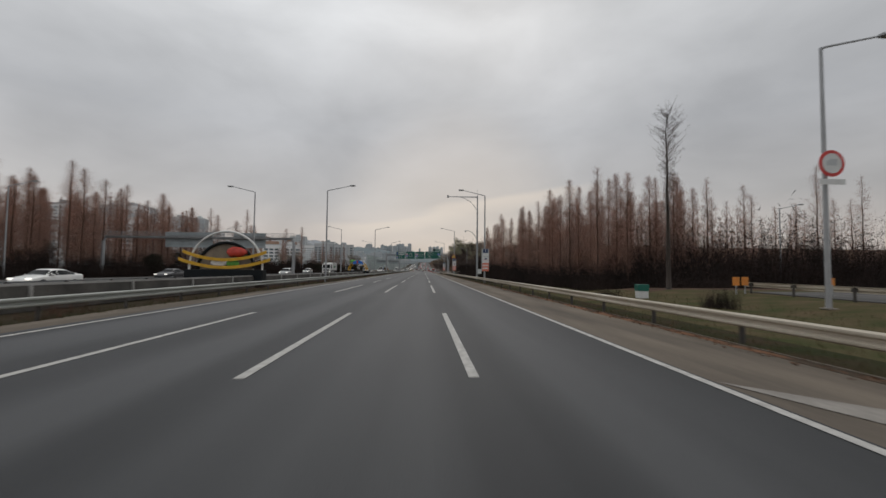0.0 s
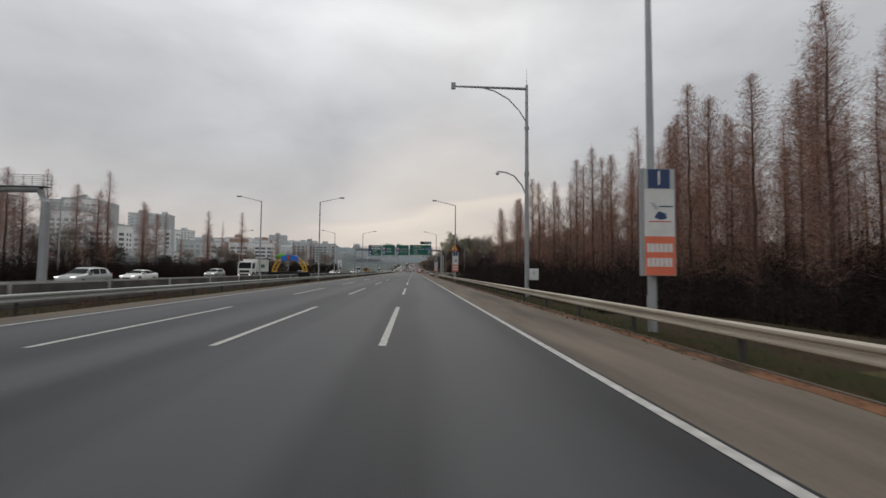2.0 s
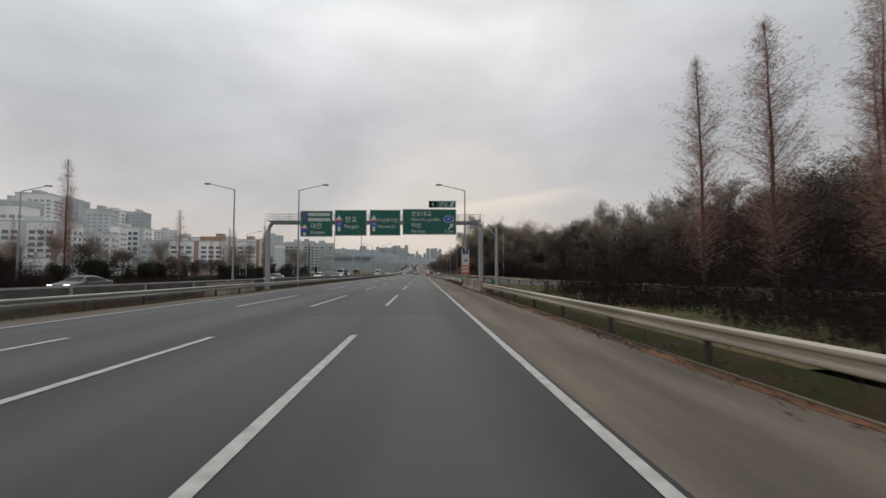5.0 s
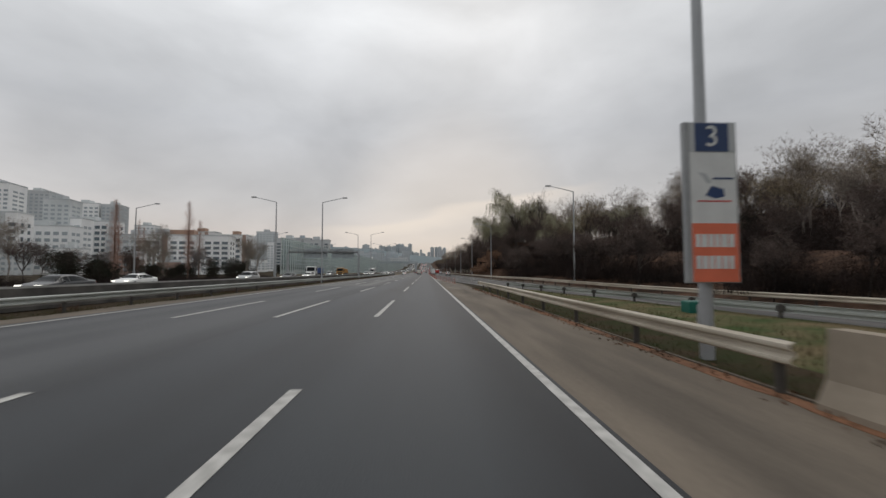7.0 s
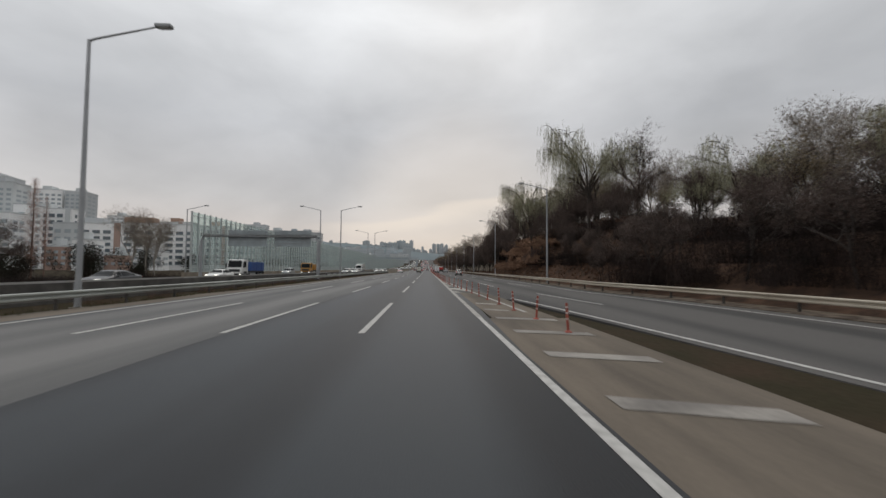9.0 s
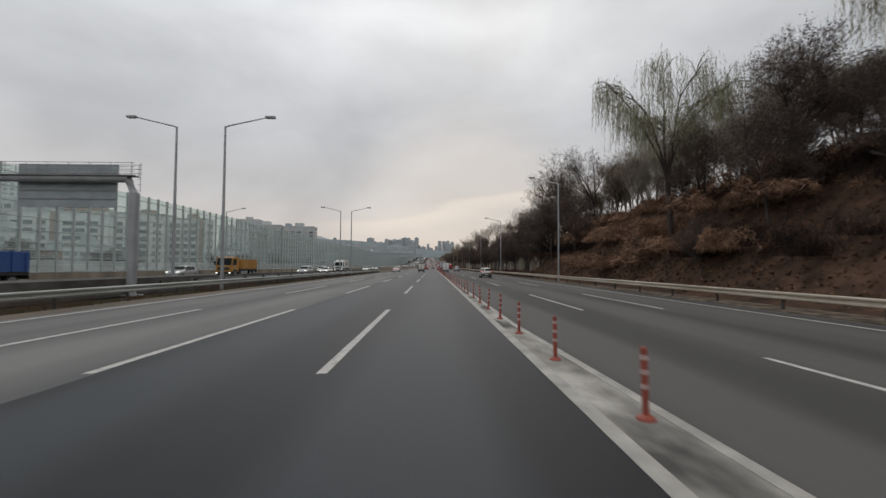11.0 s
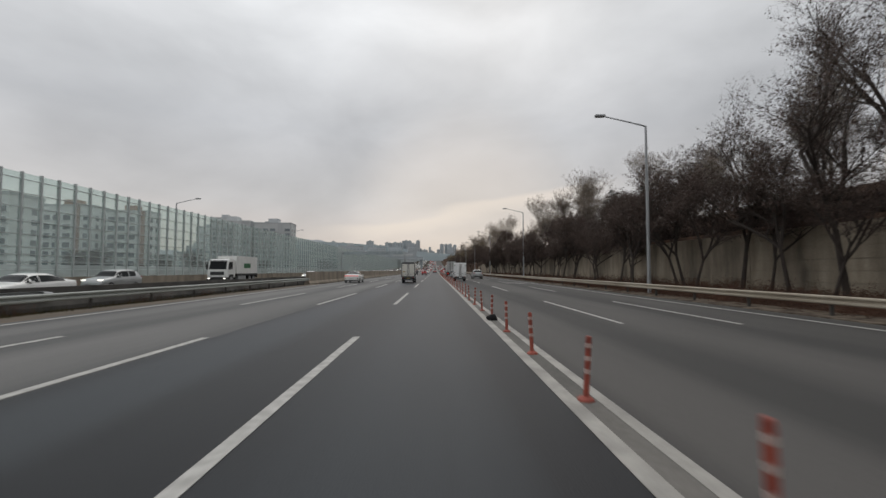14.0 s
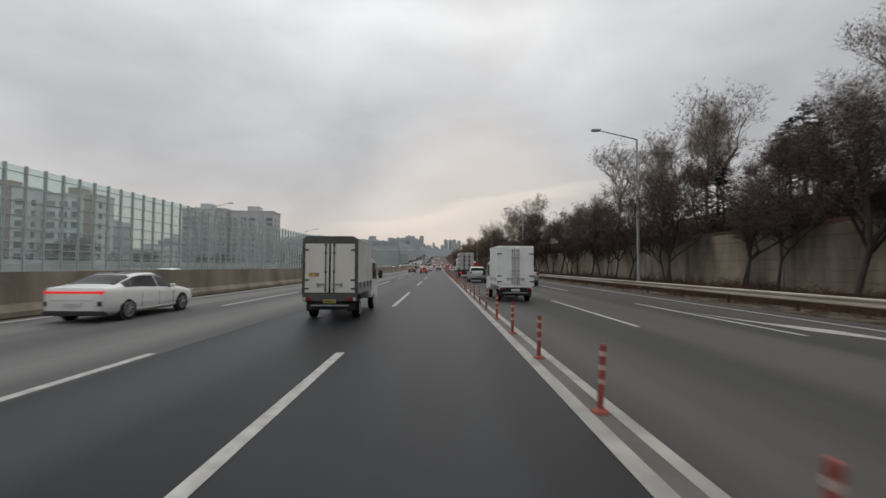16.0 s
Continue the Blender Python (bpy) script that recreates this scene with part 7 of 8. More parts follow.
def flanks(c, kind, color, secs, R, rb, fa, fb, split, axles, wr, hw):
    """Shut lines, handles, sill strip and window trim on both sides."""
    ys = (secs[rb][0] + 0.12, secs[split][0], secs[fb][0] - 0.35)
    for s in (1, -1):
        for y in ys:
            part("door_seam", boxes((min(s * (hw - 0.02), s * (hw + 0.002)), max(s * (hw - 0.02), s * (hw + 0.002)), y - 0.004, y + 0.004, 0.36, secs[split][2] - 0.12)), "seam", c)
        for y in (ys[0] + 0.25, ys[1] + 0.12):
            part("door_handle", boxes((min(s * (hw - 0.03), s * (hw + 0.012)), max(s * (hw - 0.03), s * (hw + 0.012)), y, y + 0.19, secs[split][2] - 0.17, secs[split][2] - 0.135), bevel=0.008), "chrome" if kind == "hatch" else color, c)
        part("sill_strip", boxes((min(s * (hw - 0.05), s * (hw - 0.002)), max(s * (hw - 0.05), s * (hw - 0.002)), axles[0] + wr * 1.2, axles[1] - wr * 1.2, 0.27, 0.31), bevel=0.006), "chrome", c)
        bm = bmesh.new()
        tube(bm, [(s * (R[i][6][0] + 0.004), R[i][6][1], R[i][6][2] - 0.005) for i in range(rb, fa + 1)], 0.014, 5)
        part("window_trim", bm, "chrome", c)


def car(label, kind, color, lit=False, heads=False, name="car", category="car", dark_roof=False):
    """Bodies lofted from sections: along from the tail, sill, belt line, roof, half width, half roof width."""
    shapes = {"hatch": HATCH, "sedan": SEDAN, "suv": SUV}
    length, hw, secs, axles, wr, marks = shapes[kind]
    secs = dense(secs, 3)
    ra, rb, fa, fb = (3 * k for k in marks)
    c = thing(name, pose(0, 0, -400), label, category, "traffic on the motorway")
    bm = bmesh.new()
    rings = []
    for s in secs:
        h = ring(*s)
        full = h + [(-x, y, z) for x, y, z in reversed(h[1:-1])]
        rings.append([bm.verts.new(p) for p in full])
    n = len(rings[0])
    for a, b in zip(rings, rings[1:]):
        for k in range(n):
            bm.faces.new((a[k], a[(k + 1) % n], b[(k + 1) % n], b[k]))
    bm.faces.new(rings[0])
    bm.faces.new(list(reversed(rings[-1])))
    bmesh.ops.recalc_face_normals(bm, faces=bm.faces[:])
    body = part("body", bm, color, c, smooth=True)
    R = [ring(*s) for s in secs]

    def pane(nm, quads, off):
        b2 = bmesh.new()
        for q in quads:
            b2.faces.new([b2.verts.new(Vector(p) + Vector(off)) for p in q])
        bmesh.ops.remove_doubles(b2, verts=b2.verts[:], dist=0.0005)
        return part(nm, b2, "dark_glass", c, "dark tinted glass")

    def mix(p, q, a):
        return tuple(p[i] + (q[i] - p[i]) * a for i in range(3))

    split = {"hatch": 15, "suv": 15, "sedan": 18}[kind]
    first = rb + (2 if kind != "sedan" else -2)
    for s in (1, -1):
        for i0, i1 in ((first, split), (split, fb - 1)):
            quads = []
            for i in range(i0, i1):
                lo0, hi0, lo1, hi1 = R[i][5], R[i][6], R[i + 1][5], R[i + 1][6]
                a0 = 0.2 if i == i0 else 0.0
                a1 = 0.8 if i + 1 == i1 else 1.0
                q = [mix(mix(lo0, lo1, a0), mix(hi0, hi1, a0), 0.08), mix(mix(lo0, lo1, a1), mix(hi0, hi1, a1), 0.08), mix(mix(lo0, lo1, a1), mix(hi0, hi1, a1), 0.92), mix(mix(lo0, lo1, a0), mix(hi0, hi1, a0), 0.92)]
                quads.append([(s * p[0], p[1], p[2]) for p in q])
            pane("side_window", quads, (s * 0.008, 0, 0.004))
    for nm, i0, i1, off in (("rear_window", ra, rb, (0, -0.010, 0.008)), ("windscreen", fa, fb, (0, 0.010, 0.008))):
        quads = []
        for i in range(i0, i1):
            a0, a1 = (0.3 if i == i0 else 0.0), (0.7 if i + 1 == i1 else 1.0)
            row0 = [mix(R[i][k], R[i + 1][k], a0) for k in (6, 7, 8, 9)]
            row1 = [mix(R[i][k], R[i + 1][k], a1) for k in (6, 7, 8, 9)]
            for k in range(3):
                q = (row0[k], row0[k + 1], row1[k + 1], row1[k])
                quads += [q, [(-p[0], p[1], p[2]) for p in q]]
        pane(nm, quads, off)
    for x in (hw, -hw):
        for y in axles:
            bm = bmesh.new()
            s = 1 if x > 0 else -1
            tube(bm, [(x - s * 0.14, y, wr), (x - s * 0.006, y, wr)], wr * 1.06, 24)
            part("wheel_arch", bm, "plastic", c)
            wheel(c, x + s * 0.006, y, wr)
    if dark_roof:
        quads = []
        for i in range(rb, fa):
            for k in (7, 8):
                q = [R[i][k], R[i][k + 1], R[i + 1][k + 1], R[i + 1][k]]
                quads += [q, [(-p[0], p[1], p[2]) for p in q]]
        pane("roof_glass", quads, (0, 0, 0.008))
        fin = prism([(-0.015, 0.0), (0.015, 0.0), (0.006, 0.07), (-0.006, 0.07)], 0, 0.14)
        bmesh.ops.translate(fin, vec=(0, secs[rb][0] + 0.12, secs[rb][3] + 0.01), verts=fin.verts[:])
        part("antenna_fin", fin, "plastic", c)
    if not heads and kind != "suv":
        flanks(c, kind, color, secs, R, rb, fa, fb, split, axles, wr, hw)
    zt = secs[3][2]
    glow = "tail_lit" if lit else "tail_red"
    if kind == "sedan":
        light = part("tail_light", boxes((-0.76, 0.76, 0.0, 0.1, zt - 0.10, zt - 0.03), bevel=0.015), glow, c, "full-width red tail light bar")
        for s in (1, -1):
            part("corner_lamp", prism([(s * 0.56, zt - 0.135), (s * 0.82, zt - 0.12), (s * 0.872, zt - 0.03), (s * 0.56, zt - 0.03)], 0.025, 0.36, 0.012), glow, light)
            part("bumper_vent", boxes((min(s * 0.70, s * 0.82), max(s * 0.70, s * 0.82), 0.0, 0.16, 0.50, 0.64), bevel=0.015), "plastic", c)
        part("boot_seam", boxes((-0.62, 0.62, -0.004, 0.03, 0.655, 0.668)), "seam", c)
        part("diffuser", boxes((-hw + 0.10, hw - 0.10, -0.005, 0.3, 0.22, 0.36), bevel=0.03), "plastic", c)
        part("chrome_strip", boxes((-0.66, 0.66, -0.014, 0.02, 0.365, 0.378), bevel=0.004), "chrome", c)
        zp = 0.50
    elif kind == "hatch":
        for s in (1, -1):
            part("tail_light", prism([(s * 0.615, 0.985), (s * 0.66, 1.05), (s * 0.735, 1.0), (s * 0.785, 0.86), (s * 0.782, 0.74), (s * 0.735, 0.70), (s * 0.70, 0.79)], 0.075, 0.27, 0.015), glow, c)
            part("fog_lamp", boxes((min(s * 0.56, s * 0.65), max(s * 0.56, s * 0.65), -0.012, 0.08, 0.42, 0.56), bevel=0.02), "tail_red", c)
        part("lower_bumper", prism([(-0.56, 0.63), (-0.69, 0.48), (-0.62, 0.28), (0.62, 0.28), (0.69, 0.48), (0.56, 0.63)], -0.008, 0.12, 0.01), "plastic", c)
        part("chrome_strip", boxes((-0.56, 0.56, -0.03, 0.02, 0.33, 0.35), bevel=0.005), "chrome", c)
        bm = bmesh.new()
        tube(bm, [(0, 0.06, 0.86), (0, 0.02, 0.86)], 0.05, 16)
        part("tailgate_badge", bm, "chrome", c)
        part("roof_spoiler", boxes((-0.5, 0.5, secs[9][0] - 0.06, secs[9][0] + 0.2, 1.375, 1.405), bevel=0.012), color, c)
        bm = bmesh.new()
        tube(bm, [(-0.3, 0.27 - 0.02, 1.19 + 0.016), (-0.3, 0.27 - 0.032, 1.19 + 0.026)], 0.11, 18)
        part("round_sticker", bm, "sign_white", c, "round white sticker on the rear window")
        zp = 0.45
    else:
        for s in (1, -1):
            part("tail_light", boxes((min(s * 0.6, s * (hw - 0.06)), max(s * 0.6, s * (hw - 0.06)), 0.03, 0.26, zt - 0.12, zt + 0.12), bevel=0.04), glow, c)
        part("rear_bumper", boxes((-hw + 0.14, hw - 0.14, -0.015, 0.2, 0.32, 0.5), bevel=0.03), "plastic", c)
        zp = 0.72
    for s in (1, -1):
        zh = secs[-7][2] - 0.08
        part("head_light", boxes((min(s * 0.48, s * (hw - 0.16)), max(s * 0.48, s * (hw - 0.16)), length - 0.32, length - 0.05, zh - 0.03, zh + 0.07), bevel=0.03), "head_lit" if heads else "head_clear", c)
        ym = secs[fb][0] - 0.62
        arm = part("mirror_arm", boxes((min(s * (hw - 0.08), s * (hw + 0.04)), max(s * (hw - 0.08), s * (hw + 0.04)), ym + 0.02, ym + 0.08, secs[fb][2] + 0.02, secs[fb][2] + 0.05), bevel=0.008), "plastic", c)
        part("mirror", boxes((min(s * (hw + 0.0), s * (hw + 0.17)), max(s * (hw + 0.0), s * (hw + 0.17)), ym, ym + 0.11, secs[fb][2] + 0.03, secs[fb][2] + 0.15), bevel=0.035), "plastic" if kind == "hatch" else color, arm)
    part("grille", boxes((-0.42, 0.42, length - 0.12, length + 0.004, 0.40, 0.54), bevel=0.02), "plastic", c)
    plate = part("number_plate", boxes((-0.26, 0.26, -0.045, -0.005, zp, zp + 0.11), bevel=0.004), "sign_white", c)
    part("plate_bar", boxes((-0.18, 0.18, -0.049, -0.046, zp + 0.035, zp + 0.08)), "wall_grey", plate)
    return c


def distant_car(label, color, heads):
    """A car that stays small: body, glass, lamps and wheels."""
    c = thing("car", pose(0, 0, -400), label, "car", "traffic on the motorway")
    bm = bmesh.new()
    prof = [(0, 0.35), (0, 0.85), (0.25, 1.0), (0.5, 1.42), (1.2, 1.5), (2.3, 1.48), (3.2, 1.0), (4.2, 0.85), (4.45, 0.6), (4.4, 0.3)]
    f = bm.faces.new([bm.verts.new((-0.88, y, z)) for y, z in prof])
    e = bmesh.ops.extrude_face_region(bm, geom=[f])
    bmesh.ops.translate(bm, vec=(1.76, 0, 0), verts=[v for v in e["geom"] if isinstance(v, bmesh.types.BMVert)])
    bmesh.ops.recalc_face_normals(bm, faces=bm.faces[:])
    bmesh.ops.bevel(bm, geom=bm.edges[:], offset=0.08, segments=1, affect="EDGES")
    part("body", bm, color, c)
    for nm, pts in (("rear_window", ((0.24, 1.02), (0.46, 1.38))), ("windscreen", ((3.16, 1.06), (2.4, 1.47)))):
        (y0, z0), (y1, z1) = pts
        o = -0.03 if nm == "rear_window" else 0.03
        bm = bmesh.new()
        bm.faces.new([bm.verts.new(q) for q in ((-0.74, y0 + o, z0), (0.74, y0 + o, z0), (0.68, y1 + o, z1), (-0.68, y1 + o, z1))])
        part(nm, bm, "dark_glass", c)
    for s in (1, -1):
        part("tail_light", boxes((min(s * 0.55, s * 0.86), max(s * 0.55, s * 0.86), -0.02, 0.05, 0.7, 0.86)), "tail_red" if heads else "tail_lit", c)
        part("head_light", boxes((min(s * 0.5, s * 0.84), max(s * 0.5, s * 0.84), 4.4, 4.5, 0.6, 0.78)), "head_lit" if heads else "head_clear", c)
        for y in (0.85, 3.5):
            bm = bmesh.new()
            tube(bm, [(s * 0.72, y, 0.32), (s * 0.9, y, 0.32)], 0.32, 12)
            part("wheel", bm, "rubber", c)
    return c


def box_truck(label, kind="grey"):
    """A light lorry with a closed box; its tail is at y = 0."""
    main_paint = "truck_white" if kind == "grey" else "truck_bright"
    top = 2.55 if kind == "grey" else 2.66
    c = thing("box_truck", pose(0, 0, -400), label, "truck", "traffic on the motorway")
    part("cargo_box", boxes((-0.86, 0.86, 0.03, 2.95, 0.80, top), bevel=0.025), main_paint, c)
    part("roof_lip", boxes((-0.875, 0.875, 0.0, 2.97, top - 0.05, top + 0.03), bevel=0.02), main_paint, c)
    frame_mat = "box_frame" if kind == "grey" else "truck_bright"
    bm = bmesh.new()
    box(bm, -0.88, -0.79, -0.03, 0.05, 0.76, top, bevel=0.01)
    box(bm, 0.79, 0.88, -0.03, 0.05, 0.76, top, bevel=0.01)
    box(bm, -0.79, 0.79, -0.03, 0.05, top - 0.14, top, bevel=0.01)
    box(bm, -0.79, 0.79, -0.03, 0.05, 0.70, 0.84, bevel=0.01)
    part("rear_frame", bm, frame_mat, c)
    if kind == "grey":
        bm = bmesh.new()
        pts = [(-0.87, top), (-0.72, top + 0.095), (0.72, top + 0.095), (0.87, top)]
        f = bm.faces.new([bm.verts.new((a, -0.03, b)) for a, b in pts])
        e = bmesh.ops.extrude_face_region(bm, geom=[f])
        bmesh.ops.translate(bm, vec=(0, 0.1, 0), verts=[v for v in e["geom"] if isinstance(v, bmesh.types.BMVert)])
        bmesh.ops.recalc_face_normals(bm, faces=bm.faces[:])
        part("roof_end", bm, "box_frame", c)
        part("tarpaulin_roof", sweep(bmesh.new(), [(a, b - 0.0) for a, b in ((-0.86, top + 0.031), (-0.70, top + 0.088), (0.70, top + 0.088), (0.86, top + 0.031))], [(0, 0.08, 0), (0, 1.5, 0.01), (0, 2.94, 0)]), "truck_white", c)
    for s in (1, -1):
        door = part("rear_door", boxes((min(s * 0.015, s * 0.785), max(s * 0.015, s * 0.785), -0.05, -0.005, 0.85, top - 0.15), bevel=0.012), "box_door" if kind == "grey" else "truck_bright", c)
        for x in (0.13,) if kind == "grey" else (0.07, 0.16):
            bm = bmesh.new()
            tube(bm, [(s * x, -0.075, 0.84), (s * x, -0.075, top - 0.12)], 0.017, 8)
            for z in (0.95, 1.5, 2.1, top - 0.2):
                box(bm, s * x - 0.035, s * x + 0.035, -0.075, -0.048, z - 0.03, z + 0.03)
            part("lock_bar", bm, "box_frame" if kind == "grey" else "steel", door)
        bm = bmesh.new()
        box(bm, min(s * 0.08, s * 0.42), max(s * 0.08, s * 0.42), -0.1, -0.07, 1.10, 1.14, bevel=0.006)
        box(bm, min(s * 0.34, s * 0.39), max(s * 0.34, s * 0.39), -0.09, -0.05, 1.02, 1.16, bevel=0.006)
        part("door_handle", bm, "steel_dull", door)
        for z in (0.98, 1.25, top - 0.35):
            part("hinge", boxes((min(s * 0.66, s * 0.88), max(s * 0.66, s * 0.88), -0.065, -0.045, z - 0.03, z + 0.03), bevel=0.006), "box_frame", door)
        part("tail_light", boxes((min(s * 0.56, s * 0.74), max(s * 0.56, s * 0.74), -0.06, -0.01, 0.60, 0.70), bevel=0.008), "tail_red", c)
        part("reverse_light", boxes((min(s * 0.75, s * 0.83), max(s * 0.75, s * 0.83), -0.06, -0.01, 0.60, 0.70), bevel=0.008), "head_clear", c)
        part("mud_flap", boxes((min(s * 0.5, s * 0.82), max(s * 0.5, s * 0.82), 0.28, 0.30, 0.24, 0.62)), "rubber", c)
        side_rail = part("side_board", boxes((min(s * 0.862, s * 0.885), max(s * 0.862, s * 0.885), 0.06, 2.93, 0.80, 1.16), bevel=0.006), "steel_dull" if kind == "grey" else "truck_bright", c)
        for k in range(4):
            part("latch", boxes((min(s * 0.886, s * 0.91), max(s * 0.886, s * 0.91), 0.3 + 0.75 * k, 0.36 + 0.75 * k, 0.98, 1.18)), "box_frame", side_rail)
        wheel(c, s * 0.82, 0.78, 0.29, 0.22)
        wheel(c, s * 0.84, 3.72, 0.31, 0.2)
        bm = bmesh.new()
        tube(bm, [(s * 0.82, 4.15, 1.30), (s * 1.02, 4.25, 1.42)], 0.015, 6)
        arm = part("mirror_arm", bm, "plastic", c)
        part("mirror", boxes((min(s * 0.95, s * 1.12), max(s * 0.95, s * 1.12), 4.2, 4.28, 1.2, 1.52), bevel=0.03), "plastic", arm)
    if kind == "grey":
        part("door_seal", boxes((-0.028, 0.028, -0.056, -0.006, 0.85, top - 0.15)), "rubber", c)
        part("lamp_panel", boxes((-0.86, 0.86, -0.035, 0.02, 0.58, 0.76), bevel=0.01), "box_frame", c)
        part("label_sticker", boxes((-0.66, -0.50, -0.056, -0.05, 1.36, 1.48)), "plate_yellow", c)
        part("label_sticker", boxes((-0.49, -0.34, -0.056, -0.05, 1.36, 1.48)), "wall_roof", c)
    # added dark sheet that stands in for the shade under the truck
    part("underbody_shade_sheet", boxes((-0.78, 0.78, 0.13, 0.16, 0.3, 0.72)), "chassis", c)
    part("chassis", boxes((-0.42, 0.42, 0.05, 4.4, 0.42, 0.70), (-0.8, 0.8, 0.0, 0.12, 0.56, 0.74)), "chassis", c)
    part("rear_bumper", boxes((-0.6, 0.6, -0.04, 0.02, 0.42, 0.47), bevel=0.008), "steel_dull", c)
    plate = part("number_plate", boxes((-0.2, 0.2, -0.05, -0.02, 0.52, 0.63), bevel=0.004), "plate_yellow" if kind == "grey" else "sign_white", c)
    part("plate_bar", boxes((-0.14, 0.14, -0.054, -0.051, 0.555, 0.595)), "sign_green" if kind == "grey" else "wall_grey", plate)
    bm = bmesh.new()
    prof = [(3.05, 0.5), (3.05, 1.95), (3.2, 2.0), (4.1, 1.98), (4.3, 1.88), (4.78, 1.18), (4.86, 0.95), (4.86, 0.42), (4.2, 0.42), (3.3, 0.45)]
    f = bm.faces.new([bm.verts.new((-0.83, y, z)) for y, z in prof])
    e = bmesh.ops.extrude_face_region(bm, geom=[f])
    bmesh.ops.translate(bm, vec=(1.66, 0, 0), verts=[v for v in e["geom"] if isinstance(v, bmesh.types.BMVert)])
    bmesh.ops.recalc_face_normals(bm, faces=bm.faces[:])
    bmesh.ops.bevel(bm, geom=bm.edges[:], offset=0.05, segments=2, affect="EDGES")
    cab = part("cab", bm, "truck_bright", c)
    for s in (1, -1):
        b2 = bmesh.new()
        b2.faces.new([b2.verts.new((s * 0.838, y, z)) for y, z in ((3.35, 1.2), (4.6, 1.15), (4.2, 1.8), (3.35, 1.85))])
        part("side_window", b2, "dark_glass", cab)
    b2 = bmesh.new()
    b2.faces.new([b2.verts.new(p) for p in ((-0.74, 4.79, 1.22), (0.74, 4.79, 1.22), (0.70, 4.345, 1.86), (-0.70, 4.345, 1.86))])
    part("windscreen", b2, "dark_glass", cab)
    for s in (1, -1):
        part("head_light", boxes((min(s * 0.5, s * 0.78), max(s * 0.5, s * 0.78), 4.8, 4.88, 0.7, 0.88), bevel=0.02), "head_clear", cab)
    return c


